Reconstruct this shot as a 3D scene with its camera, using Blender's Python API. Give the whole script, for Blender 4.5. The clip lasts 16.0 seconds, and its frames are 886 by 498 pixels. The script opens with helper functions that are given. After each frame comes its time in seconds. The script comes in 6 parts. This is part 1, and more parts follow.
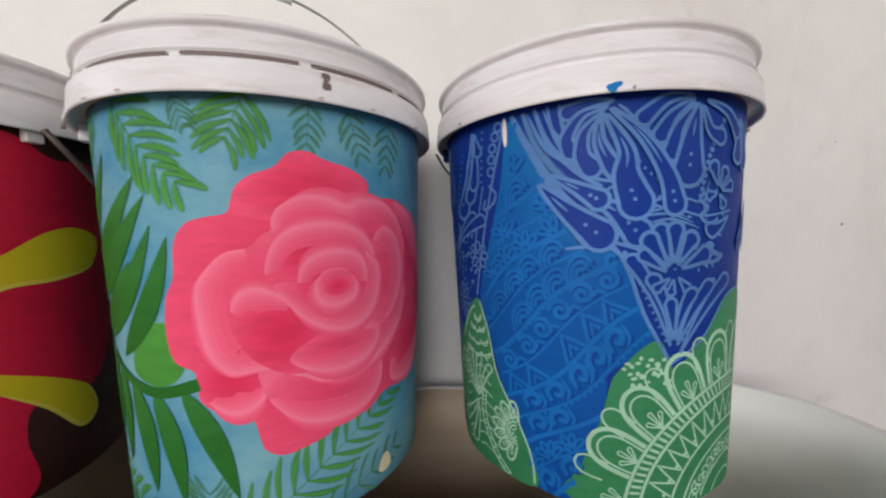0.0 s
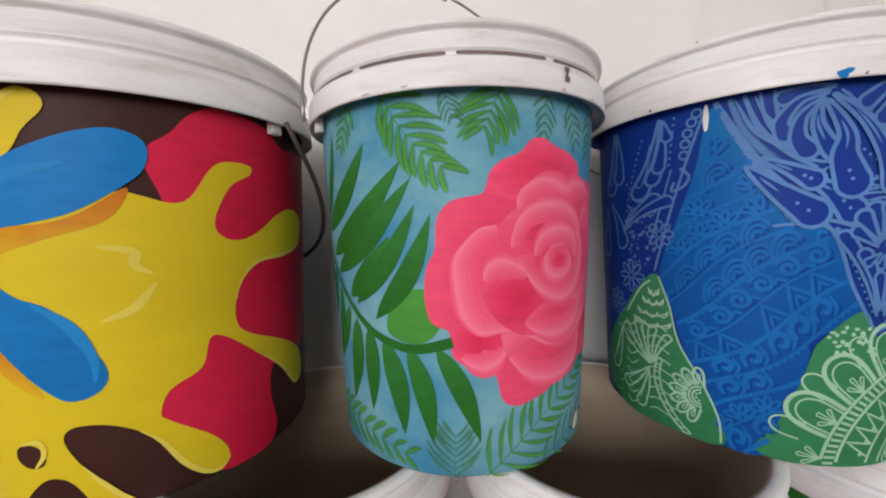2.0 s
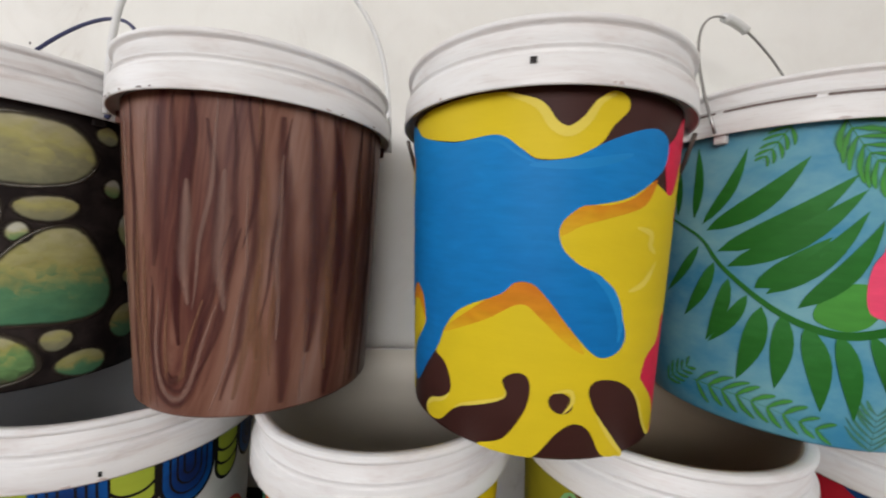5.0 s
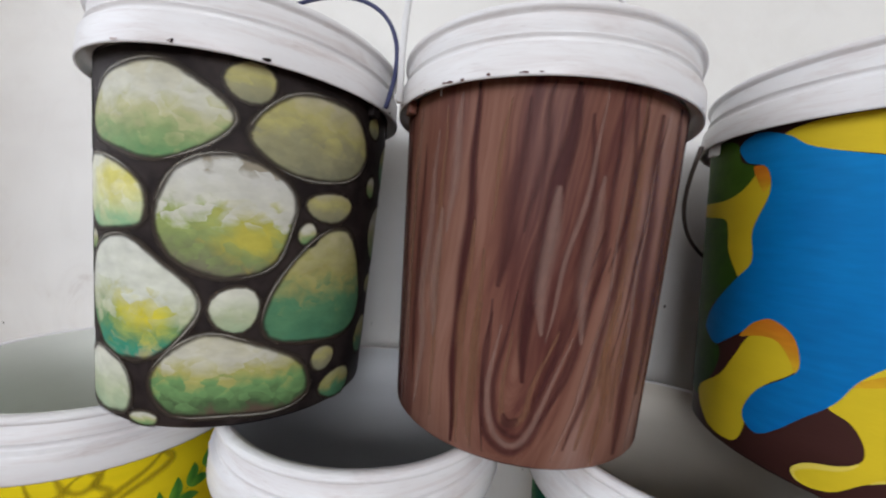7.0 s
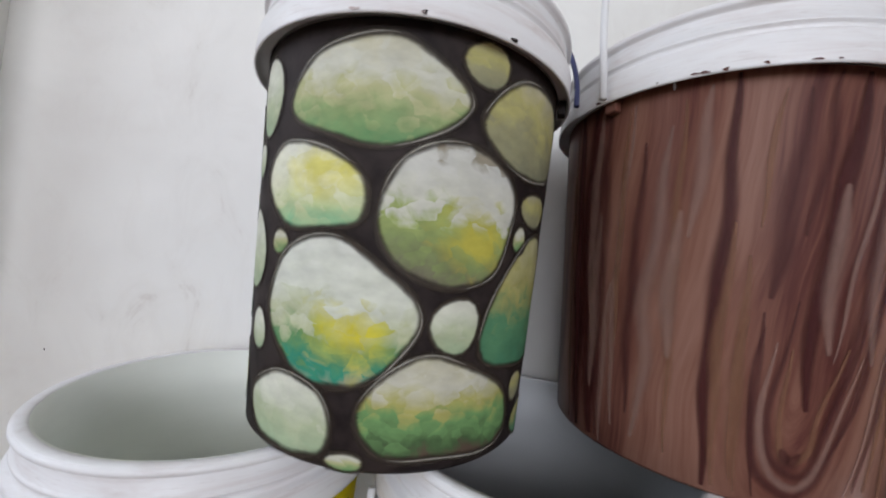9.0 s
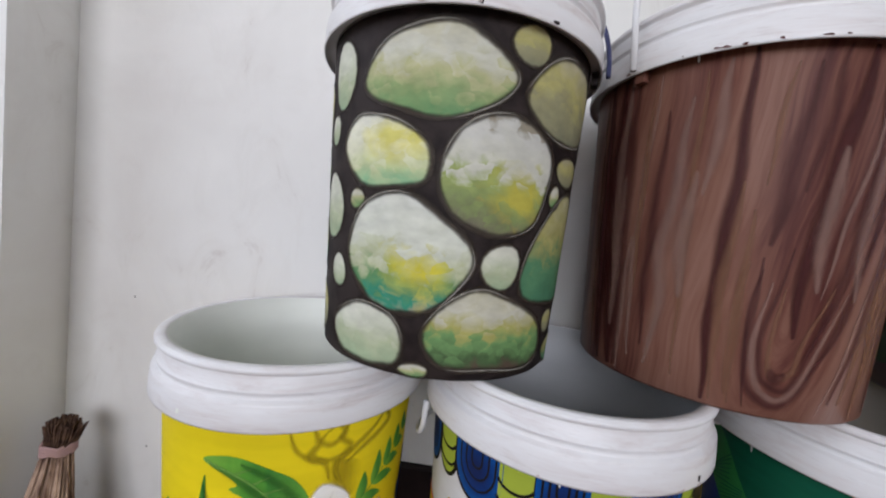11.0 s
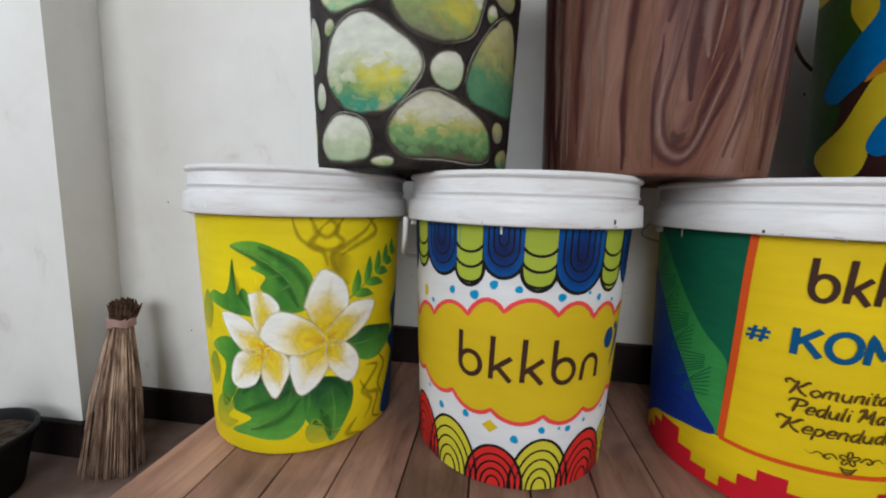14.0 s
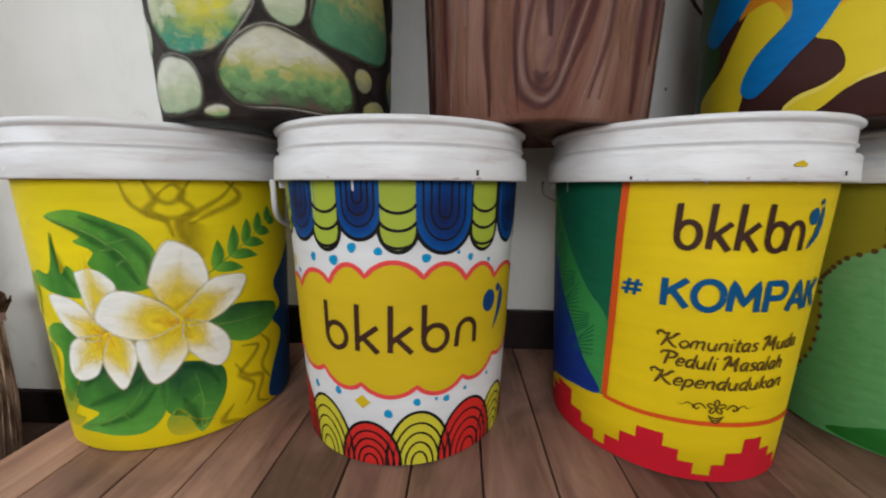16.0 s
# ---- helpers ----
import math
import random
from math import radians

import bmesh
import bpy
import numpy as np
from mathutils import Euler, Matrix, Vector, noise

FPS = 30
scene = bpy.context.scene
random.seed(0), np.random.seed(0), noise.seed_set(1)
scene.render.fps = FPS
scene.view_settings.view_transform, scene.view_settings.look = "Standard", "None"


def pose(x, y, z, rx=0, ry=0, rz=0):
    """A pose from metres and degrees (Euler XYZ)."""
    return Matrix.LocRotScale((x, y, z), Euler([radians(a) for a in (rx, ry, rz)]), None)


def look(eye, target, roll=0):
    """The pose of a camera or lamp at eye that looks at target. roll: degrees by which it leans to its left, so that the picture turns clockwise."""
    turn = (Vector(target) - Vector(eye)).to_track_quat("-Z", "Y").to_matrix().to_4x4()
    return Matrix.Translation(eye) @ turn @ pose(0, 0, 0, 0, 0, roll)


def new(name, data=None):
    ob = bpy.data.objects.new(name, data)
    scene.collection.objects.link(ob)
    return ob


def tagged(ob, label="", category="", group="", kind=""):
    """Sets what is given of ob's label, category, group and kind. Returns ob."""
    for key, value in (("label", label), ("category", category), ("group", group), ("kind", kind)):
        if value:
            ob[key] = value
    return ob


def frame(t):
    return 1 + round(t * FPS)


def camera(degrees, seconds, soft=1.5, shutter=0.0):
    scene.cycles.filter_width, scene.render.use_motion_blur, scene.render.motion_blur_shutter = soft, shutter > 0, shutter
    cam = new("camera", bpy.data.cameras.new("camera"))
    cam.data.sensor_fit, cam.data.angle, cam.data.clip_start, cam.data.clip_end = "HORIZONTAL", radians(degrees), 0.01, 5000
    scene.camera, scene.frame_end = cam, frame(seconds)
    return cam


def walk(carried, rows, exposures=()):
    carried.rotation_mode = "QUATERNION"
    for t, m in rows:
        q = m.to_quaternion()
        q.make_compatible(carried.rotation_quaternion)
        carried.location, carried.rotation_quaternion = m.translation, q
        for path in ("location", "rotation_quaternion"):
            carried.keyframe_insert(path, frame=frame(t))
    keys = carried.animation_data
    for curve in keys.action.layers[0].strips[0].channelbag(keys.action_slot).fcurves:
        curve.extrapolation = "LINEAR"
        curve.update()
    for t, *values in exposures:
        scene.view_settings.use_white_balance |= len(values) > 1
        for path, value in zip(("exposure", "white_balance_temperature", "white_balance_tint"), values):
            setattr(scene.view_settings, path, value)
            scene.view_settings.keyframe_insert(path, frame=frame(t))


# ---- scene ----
from mathutils import geometry

cam = camera(101.5, 16.0, soft=2.0, shutter=0.3)
ROWS = [
    (0, 0.1632, -0.0519, 0.7921, -1.55, -2.63, 1.62),
    (0.5, 0.1007, -0.0671, 0.8001, -1.71, -3.26, 1.16),
    (1, 0.0540, -0.0751, 0.7925, 0.43, -4.00, 1.06),
    (1.5, 0.0280, -0.0814, 0.7920, 1.56, -4.45, 1.57),
    (2, 0.0034, -0.0852, 0.7879, 1.84, -4.21, 1.70),
    (2.5, -0.0396, -0.0927, 0.7920, 1.07, -4.30, 1.64),
    (3, -0.1168, -0.1034, 0.7957, 1.73, -5.39, 0.59),
    (3.5, -0.1749, -0.1148, 0.7935, 2.42, -5.25, 1.05),
    (4, -0.2395, -0.1290, 0.7896, 3.89, -4.32, 1.13),
    (4.5, -0.3145, -0.1351, 0.7796, 3.61, -2.55, -0.95),
    (5, -0.4047, -0.1481, 0.7660, 2.04, -2.44, -2.40),
    (7.5, -0.7762, -0.0885, 0.7639, 4.78, -3.03, -5.62),
    (8, -0.8315, -0.0767, 0.7503, 4.38, -0.05, -5.65),
    (8.5, -0.9008, -0.0736, 0.7354, 1.67, 1.87, -5.59),
    (11, -0.9440, -0.1345, 0.7113, 4.88, -3.58, -5.91),
    (11.5, -0.9185, -0.1937, 0.6924, 6.77, -5.26, -4.26),
    (12, -0.9016, -0.2281, 0.6606, 6.75, -6.38, -4.06),
    (12.5, -0.8956, -0.2343, 0.6206, 6.55, -7.48, -3.15),
    (13, -0.8941, -0.2305, 0.5779, 7.04, -6.48, -1.88),
    (13.5, -0.8835, -0.2249, 0.5621, 6.82, -6.96, -1.46),
    (14, -0.8622, -0.2218, 0.5380, 7.57, -7.40, -1.90),
    (14.5, -0.8499, -0.2161, 0.5370, 6.95, -7.61, -1.37),
    (15, -0.8268, -0.2042, 0.5283, 5.73, -7.91, -1.48),
    (15.5, -0.7948, -0.1922, 0.5174, 4.50, -8.88, -0.68),
    (16, -0.7492, -0.1768, 0.5103, 2.81, -9.84, -0.28),
]
walk(cam, [(t, pose(x, y, z, 90 + pitch, roll, yaw)) for t, x, y, z, yaw, pitch, roll in ROWS],
     exposures=[(0.0, -0.03, 6550, 15), (3.5, -0.05, 6600, 15), (5.0, -0.15, 6550, 12), (8.0, -0.19, 6000, 13), (8.6, -0.27, 6000, 13), (11.0, -0.29, 6000, 15), (12.5, -0.32, 6100, 13), (14.5, -0.24, 6080, 8), (16.0, -0.27, 6250, 9)])

# ---- world and light ----
world = bpy.data.worlds.new("world")
scene.world = world
world.use_nodes = True
wn = world.node_tree
sky = wn.nodes.new("ShaderNodeTexSky")
sky.sky_type, sky.sun_disc = "NISHITA", False
sky.sun_elevation, sky.sun_rotation = radians(50), radians(200)
wn.nodes["Background"].inputs[1].default_value = 0.12
wn.links.new(sky.outputs[0], wn.nodes["Background"].inputs[0])


def window_light(name, place, target, w, h, power, colour):
    d = bpy.data.lights.new(name, "AREA")
    d.shape, d.size, d.size_y, d.energy, d.color = "RECTANGLE", w, h, power, colour
    ob = new(name, d)
    ob.matrix_world = look(place, target)
    return ob


window_light("window_front_light", (-0.8, -3.05, 1.6), (-0.8, 0, 1.2), 2.4, 1.5, 84, (1.0, 0.98, 0.95))
window_light("window_left_light", (-2.66, -0.45, 1.6), (0, -0.3, 0.9), 1.3, 1.3, 15, (0.97, 0.99, 1.0))
window_light("window_right_light", (2.54, -1.6, 1.6), (0, 0.1, 0.8), 1.3, 1.3, 11, (1.0, 0.97, 0.94))


# ---- materials ----
def principled(name, colour, rough=0.5, metal=0.0, coat=0.0, gloss=0.12):
    m = bpy.data.materials.new(name)
    m.use_nodes = True
    b = m.node_tree.nodes["Principled BSDF"]
    b.inputs["Base Color"].default_value = (*colour, 1)
    b.inputs["Roughness"].default_value = rough
    b.inputs["Metallic"].default_value = metal
    b.inputs["Coat Weight"].default_value = coat
    b.inputs["Specular IOR Level"].default_value = gloss
    return m, m.node_tree, b


def node(tree, kind, **values):
    n = tree.nodes.new(kind)
    for k, v in values.items():
        n.inputs[k.replace("_", " ")].default_value = v
    return n


def place_of(tree, stretch=(1, 1, 1)):
    c = tree.nodes.new("ShaderNodeTexCoord")
    m = tree.nodes.new("ShaderNodeMapping")
    m.inputs["Scale"].default_value = stretch
    tree.links.new(c.outputs["Object"], m.inputs["Vector"])
    return m.outputs["Vector"]


def ramp(tree, source, stops):
    r = tree.nodes.new("ShaderNodeValToRGB")
    el = r.color_ramp.elements
    while len(el) < len(stops):
        el.new(0.5)
    for e, (p, c) in zip(el, stops):
        e.position, e.color = p, (*c, 1)
    tree.links.new(source, r.inputs["Fac"])
    return r.outputs["Color"]


def scaled(c, k):
    return tuple(min(1.0, v * k) for v in c)


def brushed(name, colour, rough=0.5, vary=0.16, stretch=(6, 6, 45), fine=160, bump=0.12, gloss=0.14):
    """Hand-brushed paint: streaks across the surface, blotches and brush ridges."""
    m, t, b = principled(name, colour, rough, gloss=gloss)
    streak = node(t, "ShaderNodeTexNoise", Scale=1.0, Detail=4.0, Roughness=0.6)
    t.links.new(place_of(t, stretch), streak.inputs["Vector"])
    blotch = node(t, "ShaderNodeTexNoise", Scale=9.0, Detail=3.0)
    t.links.new(place_of(t), blotch.inputs["Vector"])
    mix = t.nodes.new("ShaderNodeMix")
    mix.inputs["Factor"].default_value = 0.5
    t.links.new(streak.outputs["Fac"], mix.inputs["A"])
    t.links.new(blotch.outputs["Fac"], mix.inputs["B"])
    t.links.new(ramp(t, mix.outputs["Result"], [(0.25, scaled(colour, 1 - vary)), (0.5, colour), (0.75, scaled(colour, 1 + vary))]), b.inputs["Base Color"])
    grain = node(t, "ShaderNodeTexNoise", Scale=float(fine), Detail=2.0)
    t.links.new(place_of(t, (1, 1, 3)), grain.inputs["Vector"])
    bp = node(t, "ShaderNodeBump", Strength=bump, Distance=0.001)
    t.links.new(grain.outputs["Fac"], bp.inputs["Height"])
    t.links.new(bp.outputs["Normal"], b.inputs["Normal"])
    return m


def two_tone(name, a, b_, scale, lo=0.4, hi=0.6, rough=0.5, stretch=(1, 1, 1), bump=0.1, detail=5.0):
    m, t, b = principled(name, a, rough)
    n = node(t, "ShaderNodeTexNoise", Scale=float(scale), Detail=detail, Roughness=0.6)
    t.links.new(place_of(t, stretch), n.inputs["Vector"])
    t.links.new(ramp(t, n.outputs["Fac"], [(lo, a), (hi, b_)]), b.inputs["Base Color"])
    bp = node(t, "ShaderNodeBump", Strength=bump, Distance=0.002)
    t.links.new(n.outputs["Fac"], bp.inputs["Height"])
    t.links.new(bp.outputs["Normal"], b.inputs["Normal"])
    return m


def plank_wood(name, dark, light, rough=0.5):
    m, t, b = principled(name, light, rough)
    info = t.nodes.new("ShaderNodeObjectInfo")
    c = t.nodes.new("ShaderNodeTexCoord")
    off = t.nodes.new("ShaderNodeVectorMath")
    off.operation = "MULTIPLY_ADD"
    off.inputs[1].default_value = (14, 1.6, 14)
    t.links.new(c.outputs["Object"], off.inputs[0])
    far = t.nodes.new("ShaderNodeVectorMath")
    far.operation = "SCALE"
    far.inputs[0].default_value = (31, 17, 9)
    t.links.new(info.outputs["Random"], far.inputs["Scale"])
    t.links.new(far.outputs["Vector"], off.inputs[2])
    n = node(t, "ShaderNodeTexNoise", Scale=2.0, Detail=8.0, Roughness=0.65, Distortion=0.7)
    t.links.new(off.outputs["Vector"], n.inputs["Vector"])
    col = ramp(t, n.outputs["Fac"], [(0.3, dark), (0.52, tuple((x + y) / 2 for x, y in zip(dark, light))), (0.72, light)])
    tint = t.nodes.new("ShaderNodeHueSaturation")
    rng = t.nodes.new("ShaderNodeMapRange")
    rng.inputs["To Min"].default_value, rng.inputs["To Max"].default_value = 0.62, 1.3
    t.links.new(info.outputs["Random"], rng.inputs["Value"])
    stain = node(t, "ShaderNodeTexNoise", Scale=7.0, Detail=5.0, Roughness=0.6, Distortion=0.8)
    t.links.new(place_of(t, (1, 0.6, 1)), stain.inputs["Vector"])
    worn = t.nodes.new("ShaderNodeMapRange")
    for key, value in (("From Min", 0.36), ("From Max", 0.64), ("To Min", 0.62), ("To Max", 1.22)):
        worn.inputs[key].default_value = value
    t.links.new(stain.outputs["Fac"], worn.inputs["Value"])
    both = t.nodes.new("ShaderNodeMath")
    both.operation = "MULTIPLY"
    t.links.new(rng.outputs["Result"], both.inputs[0])
    t.links.new(worn.outputs["Result"], both.inputs[1])
    t.links.new(both.outputs[0], tint.inputs["Value"])
    t.links.new(col, tint.inputs["Color"])
    t.links.new(tint.outputs["Color"], b.inputs["Base Color"])
    bp = node(t, "ShaderNodeBump", Strength=0.2, Distance=0.002)
    t.links.new(n.outputs["Fac"], bp.inputs["Height"])
    t.links.new(bp.outputs["Normal"], b.inputs["Normal"])
    return m


def grain_paint(name):
    """Painted wood grain: streaks up the shell that bend round one low knot."""
    m, t, b = principled(name, (0.2, 0.1, 0.06), 0.4)

    def calc(op, a, c=None):
        n = t.nodes.new("ShaderNodeMath")
        n.operation = op
        for i, v in enumerate((a, c)):
            if v is None:
                continue
            if isinstance(v, (int, float)):
                n.inputs[i].default_value = v
            else:
                t.links.new(v, n.inputs[i])
        return n.outputs[0]

    c = t.nodes.new("ShaderNodeTexCoord")
    sep = t.nodes.new("ShaderNodeSeparateXYZ")
    t.links.new(c.outputs["Object"], sep.inputs[0])
    arc = calc("MULTIPLY", calc("ARCTAN2", sep.outputs["X"], calc("MULTIPLY", sep.outputs["Y"], -1.0)), 0.138)
    warp = node(t, "ShaderNodeTexNoise", Scale=7.0, Detail=2.0)
    t.links.new(place_of(t, (1, 1, 0.8)), warp.inputs["Vector"])
    up = calc("SUBTRACT", sep.outputs["Z"], 0.085)
    p = calc("SUBTRACT", calc("ADD", calc("ADD", arc, 0.020), calc("MULTIPLY", calc("SUBTRACT", warp.outputs["Fac"], 0.5), 0.035)), calc("MULTIPLY", up, 0.14))
    q = calc("MULTIPLY", calc("MINIMUM", up, 0.0), 0.42)
    d = calc("SQRT", calc("ADD", calc("MULTIPLY", p, p), calc("MULTIPLY", q, q)))
    v = t.nodes.new("ShaderNodeCombineXYZ")
    t.links.new(calc("MULTIPLY", d, 40.0), v.inputs[0])
    t.links.new(calc("MULTIPLY", sep.outputs["Z"], 2.2), v.inputs[1])
    t.links.new(calc("MULTIPLY", arc, 9.0), v.inputs[2])
    n = node(t, "ShaderNodeTexNoise", Scale=0.55, Detail=2.0, Roughness=0.45)
    t.links.new(v.outputs[0], n.inputs["Vector"])
    drag = node(t, "ShaderNodeTexNoise", Scale=1.0, Detail=5.0, Roughness=0.65)
    w = t.nodes.new("ShaderNodeCombineXYZ")
    t.links.new(calc("MULTIPLY", d, 260.0), w.inputs[0])
    t.links.new(calc("MULTIPLY", sep.outputs["Z"], 9.0), w.inputs[1])
    t.links.new(calc("MULTIPLY", arc, 60.0), w.inputs[2])
    t.links.new(w.outputs[0], drag.inputs["Vector"])
    tone = calc("ADD", calc("MULTIPLY", n.outputs["Fac"], 0.74), calc("MULTIPLY", drag.outputs["Fac"], 0.26))
    col = ramp(t, tone, [(0.30, (0.050, 0.014, 0.012)), (0.40, (0.090, 0.030, 0.024)), (0.47, (0.148, 0.062, 0.044)), (0.54, (0.200, 0.096, 0.067)), (0.62, (0.235, 0.122, 0.090)), (0.72, (0.275, 0.165, 0.133))])
    t.links.new(col, b.inputs["Base Color"])
    bp = node(t, "ShaderNodeBump", Strength=0.15, Distance=0.001)
    t.links.new(n.outputs["Fac"], bp.inputs["Height"])
    t.links.new(bp.outputs["Normal"], b.inputs["Normal"])
    return m


def plaster(name):
    """Old white wall paint: broad cloudy patches, small rubbed smudges and trowel relief."""
    m, t, b = principled(name, (0.78, 0.77, 0.74), 0.75)
    broad = node(t, "ShaderNodeTexNoise", Scale=2.4, Detail=4.0, Roughness=0.6, Distortion=0.4)
    t.links.new(place_of(t), broad.inputs["Vector"])
    base = ramp(t, broad.outputs["Fac"], [(0.3, (0.72, 0.70, 0.67)), (0.5, (0.78, 0.77, 0.74)), (0.7, (0.83, 0.82, 0.79))])
    rub = node(t, "ShaderNodeTexNoise", Scale=9.0, Detail=6.0, Roughness=0.65, Distortion=1.2)
    t.links.new(place_of(t, (1, 1, 0.7)), rub.inputs["Vector"])
    dirt = ramp(t, rub.outputs["Fac"], [(0.24, (0.80, 0.77, 0.75)), (0.36, (0.97, 0.965, 0.96)), (0.5, (1, 1, 1))])
    mul = t.nodes.new("ShaderNodeMix")
    mul.data_type, mul.blend_type = "RGBA", "MULTIPLY"
    mul.inputs["Factor"].default_value = 1.0
    t.links.new(base, mul.inputs[6])
    t.links.new(dirt, mul.inputs[7])
    t.links.new(mul.outputs[2], b.inputs["Base Color"])
    trowel = node(t, "ShaderNodeTexNoise", Scale=28.0, Detail=5.0, Roughness=0.55)
    t.links.new(place_of(t, (1, 1, 0.5)), trowel.inputs["Vector"])
    bp = node(t, "ShaderNodeBump", Strength=0.22, Distance=0.003)
    t.links.new(trowel.outputs["Fac"], bp.inputs["Height"])
    t.links.new(bp.outputs["Normal"], b.inputs["Normal"])
    return m


WALL = plaster("wall_paint")
# Darker than the back wall only so that the unseen walls bounce less light.
LOW_BOUNCE = two_tone("low_bounce_paint", (0.40, 0.39, 0.37), (0.45, 0.44, 0.42), 3.0, 0.35, 0.65, 0.8, bump=0.05)
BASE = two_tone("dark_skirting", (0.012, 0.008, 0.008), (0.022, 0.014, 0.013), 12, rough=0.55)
FLOOR = two_tone("brown_floor", (0.13, 0.085, 0.07), (0.20, 0.14, 0.118), 7, rough=0.4)
CEIL = two_tone("ceiling_paint", (0.55, 0.54, 0.52), (0.6, 0.59, 0.57), 2, rough=0.8)
PLANK = plank_wood("plank_wood", (0.19, 0.098, 0.072), (0.46, 0.275, 0.20), 0.34)


def worn_plastic(name):
    """Dull white plastic with smears of old paint, grey scuffs and fine scratches round it."""
    m, t, b = principled(name, (0.8, 0.79, 0.78), 0.3, gloss=0.4)
    smear = node(t, "ShaderNodeTexNoise", Scale=1.0, Detail=6.0, Roughness=0.62, Distortion=0.5)
    t.links.new(place_of(t, (13, 13, 75)), smear.inputs["Vector"])
    scuff = node(t, "ShaderNodeTexNoise", Scale=1.0, Detail=5.0, Roughness=0.7)
    t.links.new(place_of(t, (40, 40, 330)), scuff.inputs["Vector"])
    base = ramp(t, smear.outputs["Fac"], [(0.26, (0.58, 0.53, 0.51)), (0.40, (0.69, 0.66, 0.65)), (0.50, (0.745, 0.735, 0.73)), (0.7, (0.78, 0.78, 0.78))])
    fine = ramp(t, scuff.outputs["Fac"], [(0.26, (0.80, 0.77, 0.75)), (0.42, (1, 1, 1)), (0.7, (1, 1, 1))])
    mul = t.nodes.new("ShaderNodeMix")
    mul.data_type, mul.blend_type = "RGBA", "MULTIPLY"
    mul.inputs["Factor"].default_value = 0.8
    t.links.new(base, mul.inputs[6])
    t.links.new(fine, mul.inputs[7])
    t.links.new(mul.outputs[2], b.inputs["Base Color"])
    rgh = t.nodes.new("ShaderNodeMapRange")
    rgh.inputs["To Min"].default_value, rgh.inputs["To Max"].default_value = 0.5, 0.22
    t.links.new(smear.outputs["Fac"], rgh.inputs["Value"])
    t.links.new(rgh.outputs["Result"], b.inputs["Roughness"])
    bp = node(t, "ShaderNodeBump", Strength=0.1, Distance=0.001)
    t.links.new(scuff.outputs["Fac"], bp.inputs["Height"])
    t.links.new(bp.outputs["Normal"], b.inputs["Normal"])
    return m


RIM = worn_plastic("white_plastic")
# All but LINER hold stain and the upper row's shade in their colour.
BROWN_LINER = brushed("stained_shaded_plastic", (0.42, 0.34, 0.25), 0.5, 0.14, (4, 4, 20), 60, 0.04)
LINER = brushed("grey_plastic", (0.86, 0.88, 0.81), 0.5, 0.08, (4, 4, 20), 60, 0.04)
GREY_LINER = brushed("shaded_grey_plastic", (0.56, 0.57, 0.58), 0.5, 0.10, (4, 4, 20), 60, 0.04)
TAUPE_LINER = brushed("shaded_taupe_plastic", (0.58, 0.54, 0.47), 0.5, 0.10, (4, 4, 20), 60, 0.04)
WIRE, _, _ = principled("galvanised_wire", (0.35, 0.34, 0.33), 0.4, 0.9)
GRIP, _, _ = principled("white_grip", (0.7, 0.7, 0.7), 0.4)
RUSTY, _, _ = principled("dull_wire", (0.10, 0.08, 0.07), 0.55, 0.5)
INKY, _, _ = principled("painted_wire", (0.05, 0.055, 0.12), 0.5)
DARK, _, _ = principled("dark_hole", (0.03, 0.028, 0.028), 0.7)


# ---- mesh helpers ----
def part(name, bm, material, parent=None, label="", smooth=False):
    me = bpy.data.meshes.new(name)
    bm.to_mesh(me)
    bm.free()
    for m in (material if isinstance(material, (list, tuple)) else [material]):
        me.materials.append(m)
    if smooth:
        for p in me.polygons:
            p.use_smooth = True
    ob = new(name, me)
    if parent:
        ob.parent = parent
    if label:
        ob["label"] = label
    return ob


def box(x0, y0, z0, x1, y1, z1, bevel=0.0):
    bm = bmesh.new()
    bmesh.ops.create_cube(bm, size=1)
    for v in bm.verts:
        v.co = Vector((x0 + (v.co.x + 0.5) * (x1 - x0), y0 + (v.co.y + 0.5) * (y1 - y0), z0 + (v.co.z + 0.5) * (z1 - z0)))
    if bevel:
        bmesh.ops.bevel(bm, geom=bm.edges[:], offset=bevel, segments=2, affect="EDGES", profile=0.5)
    return bm


def revolve(profile, segs=72):
    """A turned shape from (radius, height) pairs; a radius of 0 closes it."""
    bm = bmesh.new()
    rings = []
    for r, z in profile:
        if r == 0:
            rings.append([bm.verts.new((0, 0, z))])
        else:
            rings.append([bm.verts.new((r * math.sin(2 * math.pi * i / segs), -r * math.cos(2 * math.pi * i / segs), z)) for i in range(segs)])
    for a, b in zip(rings, rings[1:]):
        for i in range(segs):
            j = (i + 1) % segs
            if len(a) == 1:
                bm.faces.new((a[0], b[j], b[i]))
            elif len(b) == 1:
                bm.faces.new((a[i], a[j], b[0]))
            else:
                bm.faces.new((a[i], a[j], b[j], b[i]))
    return bm


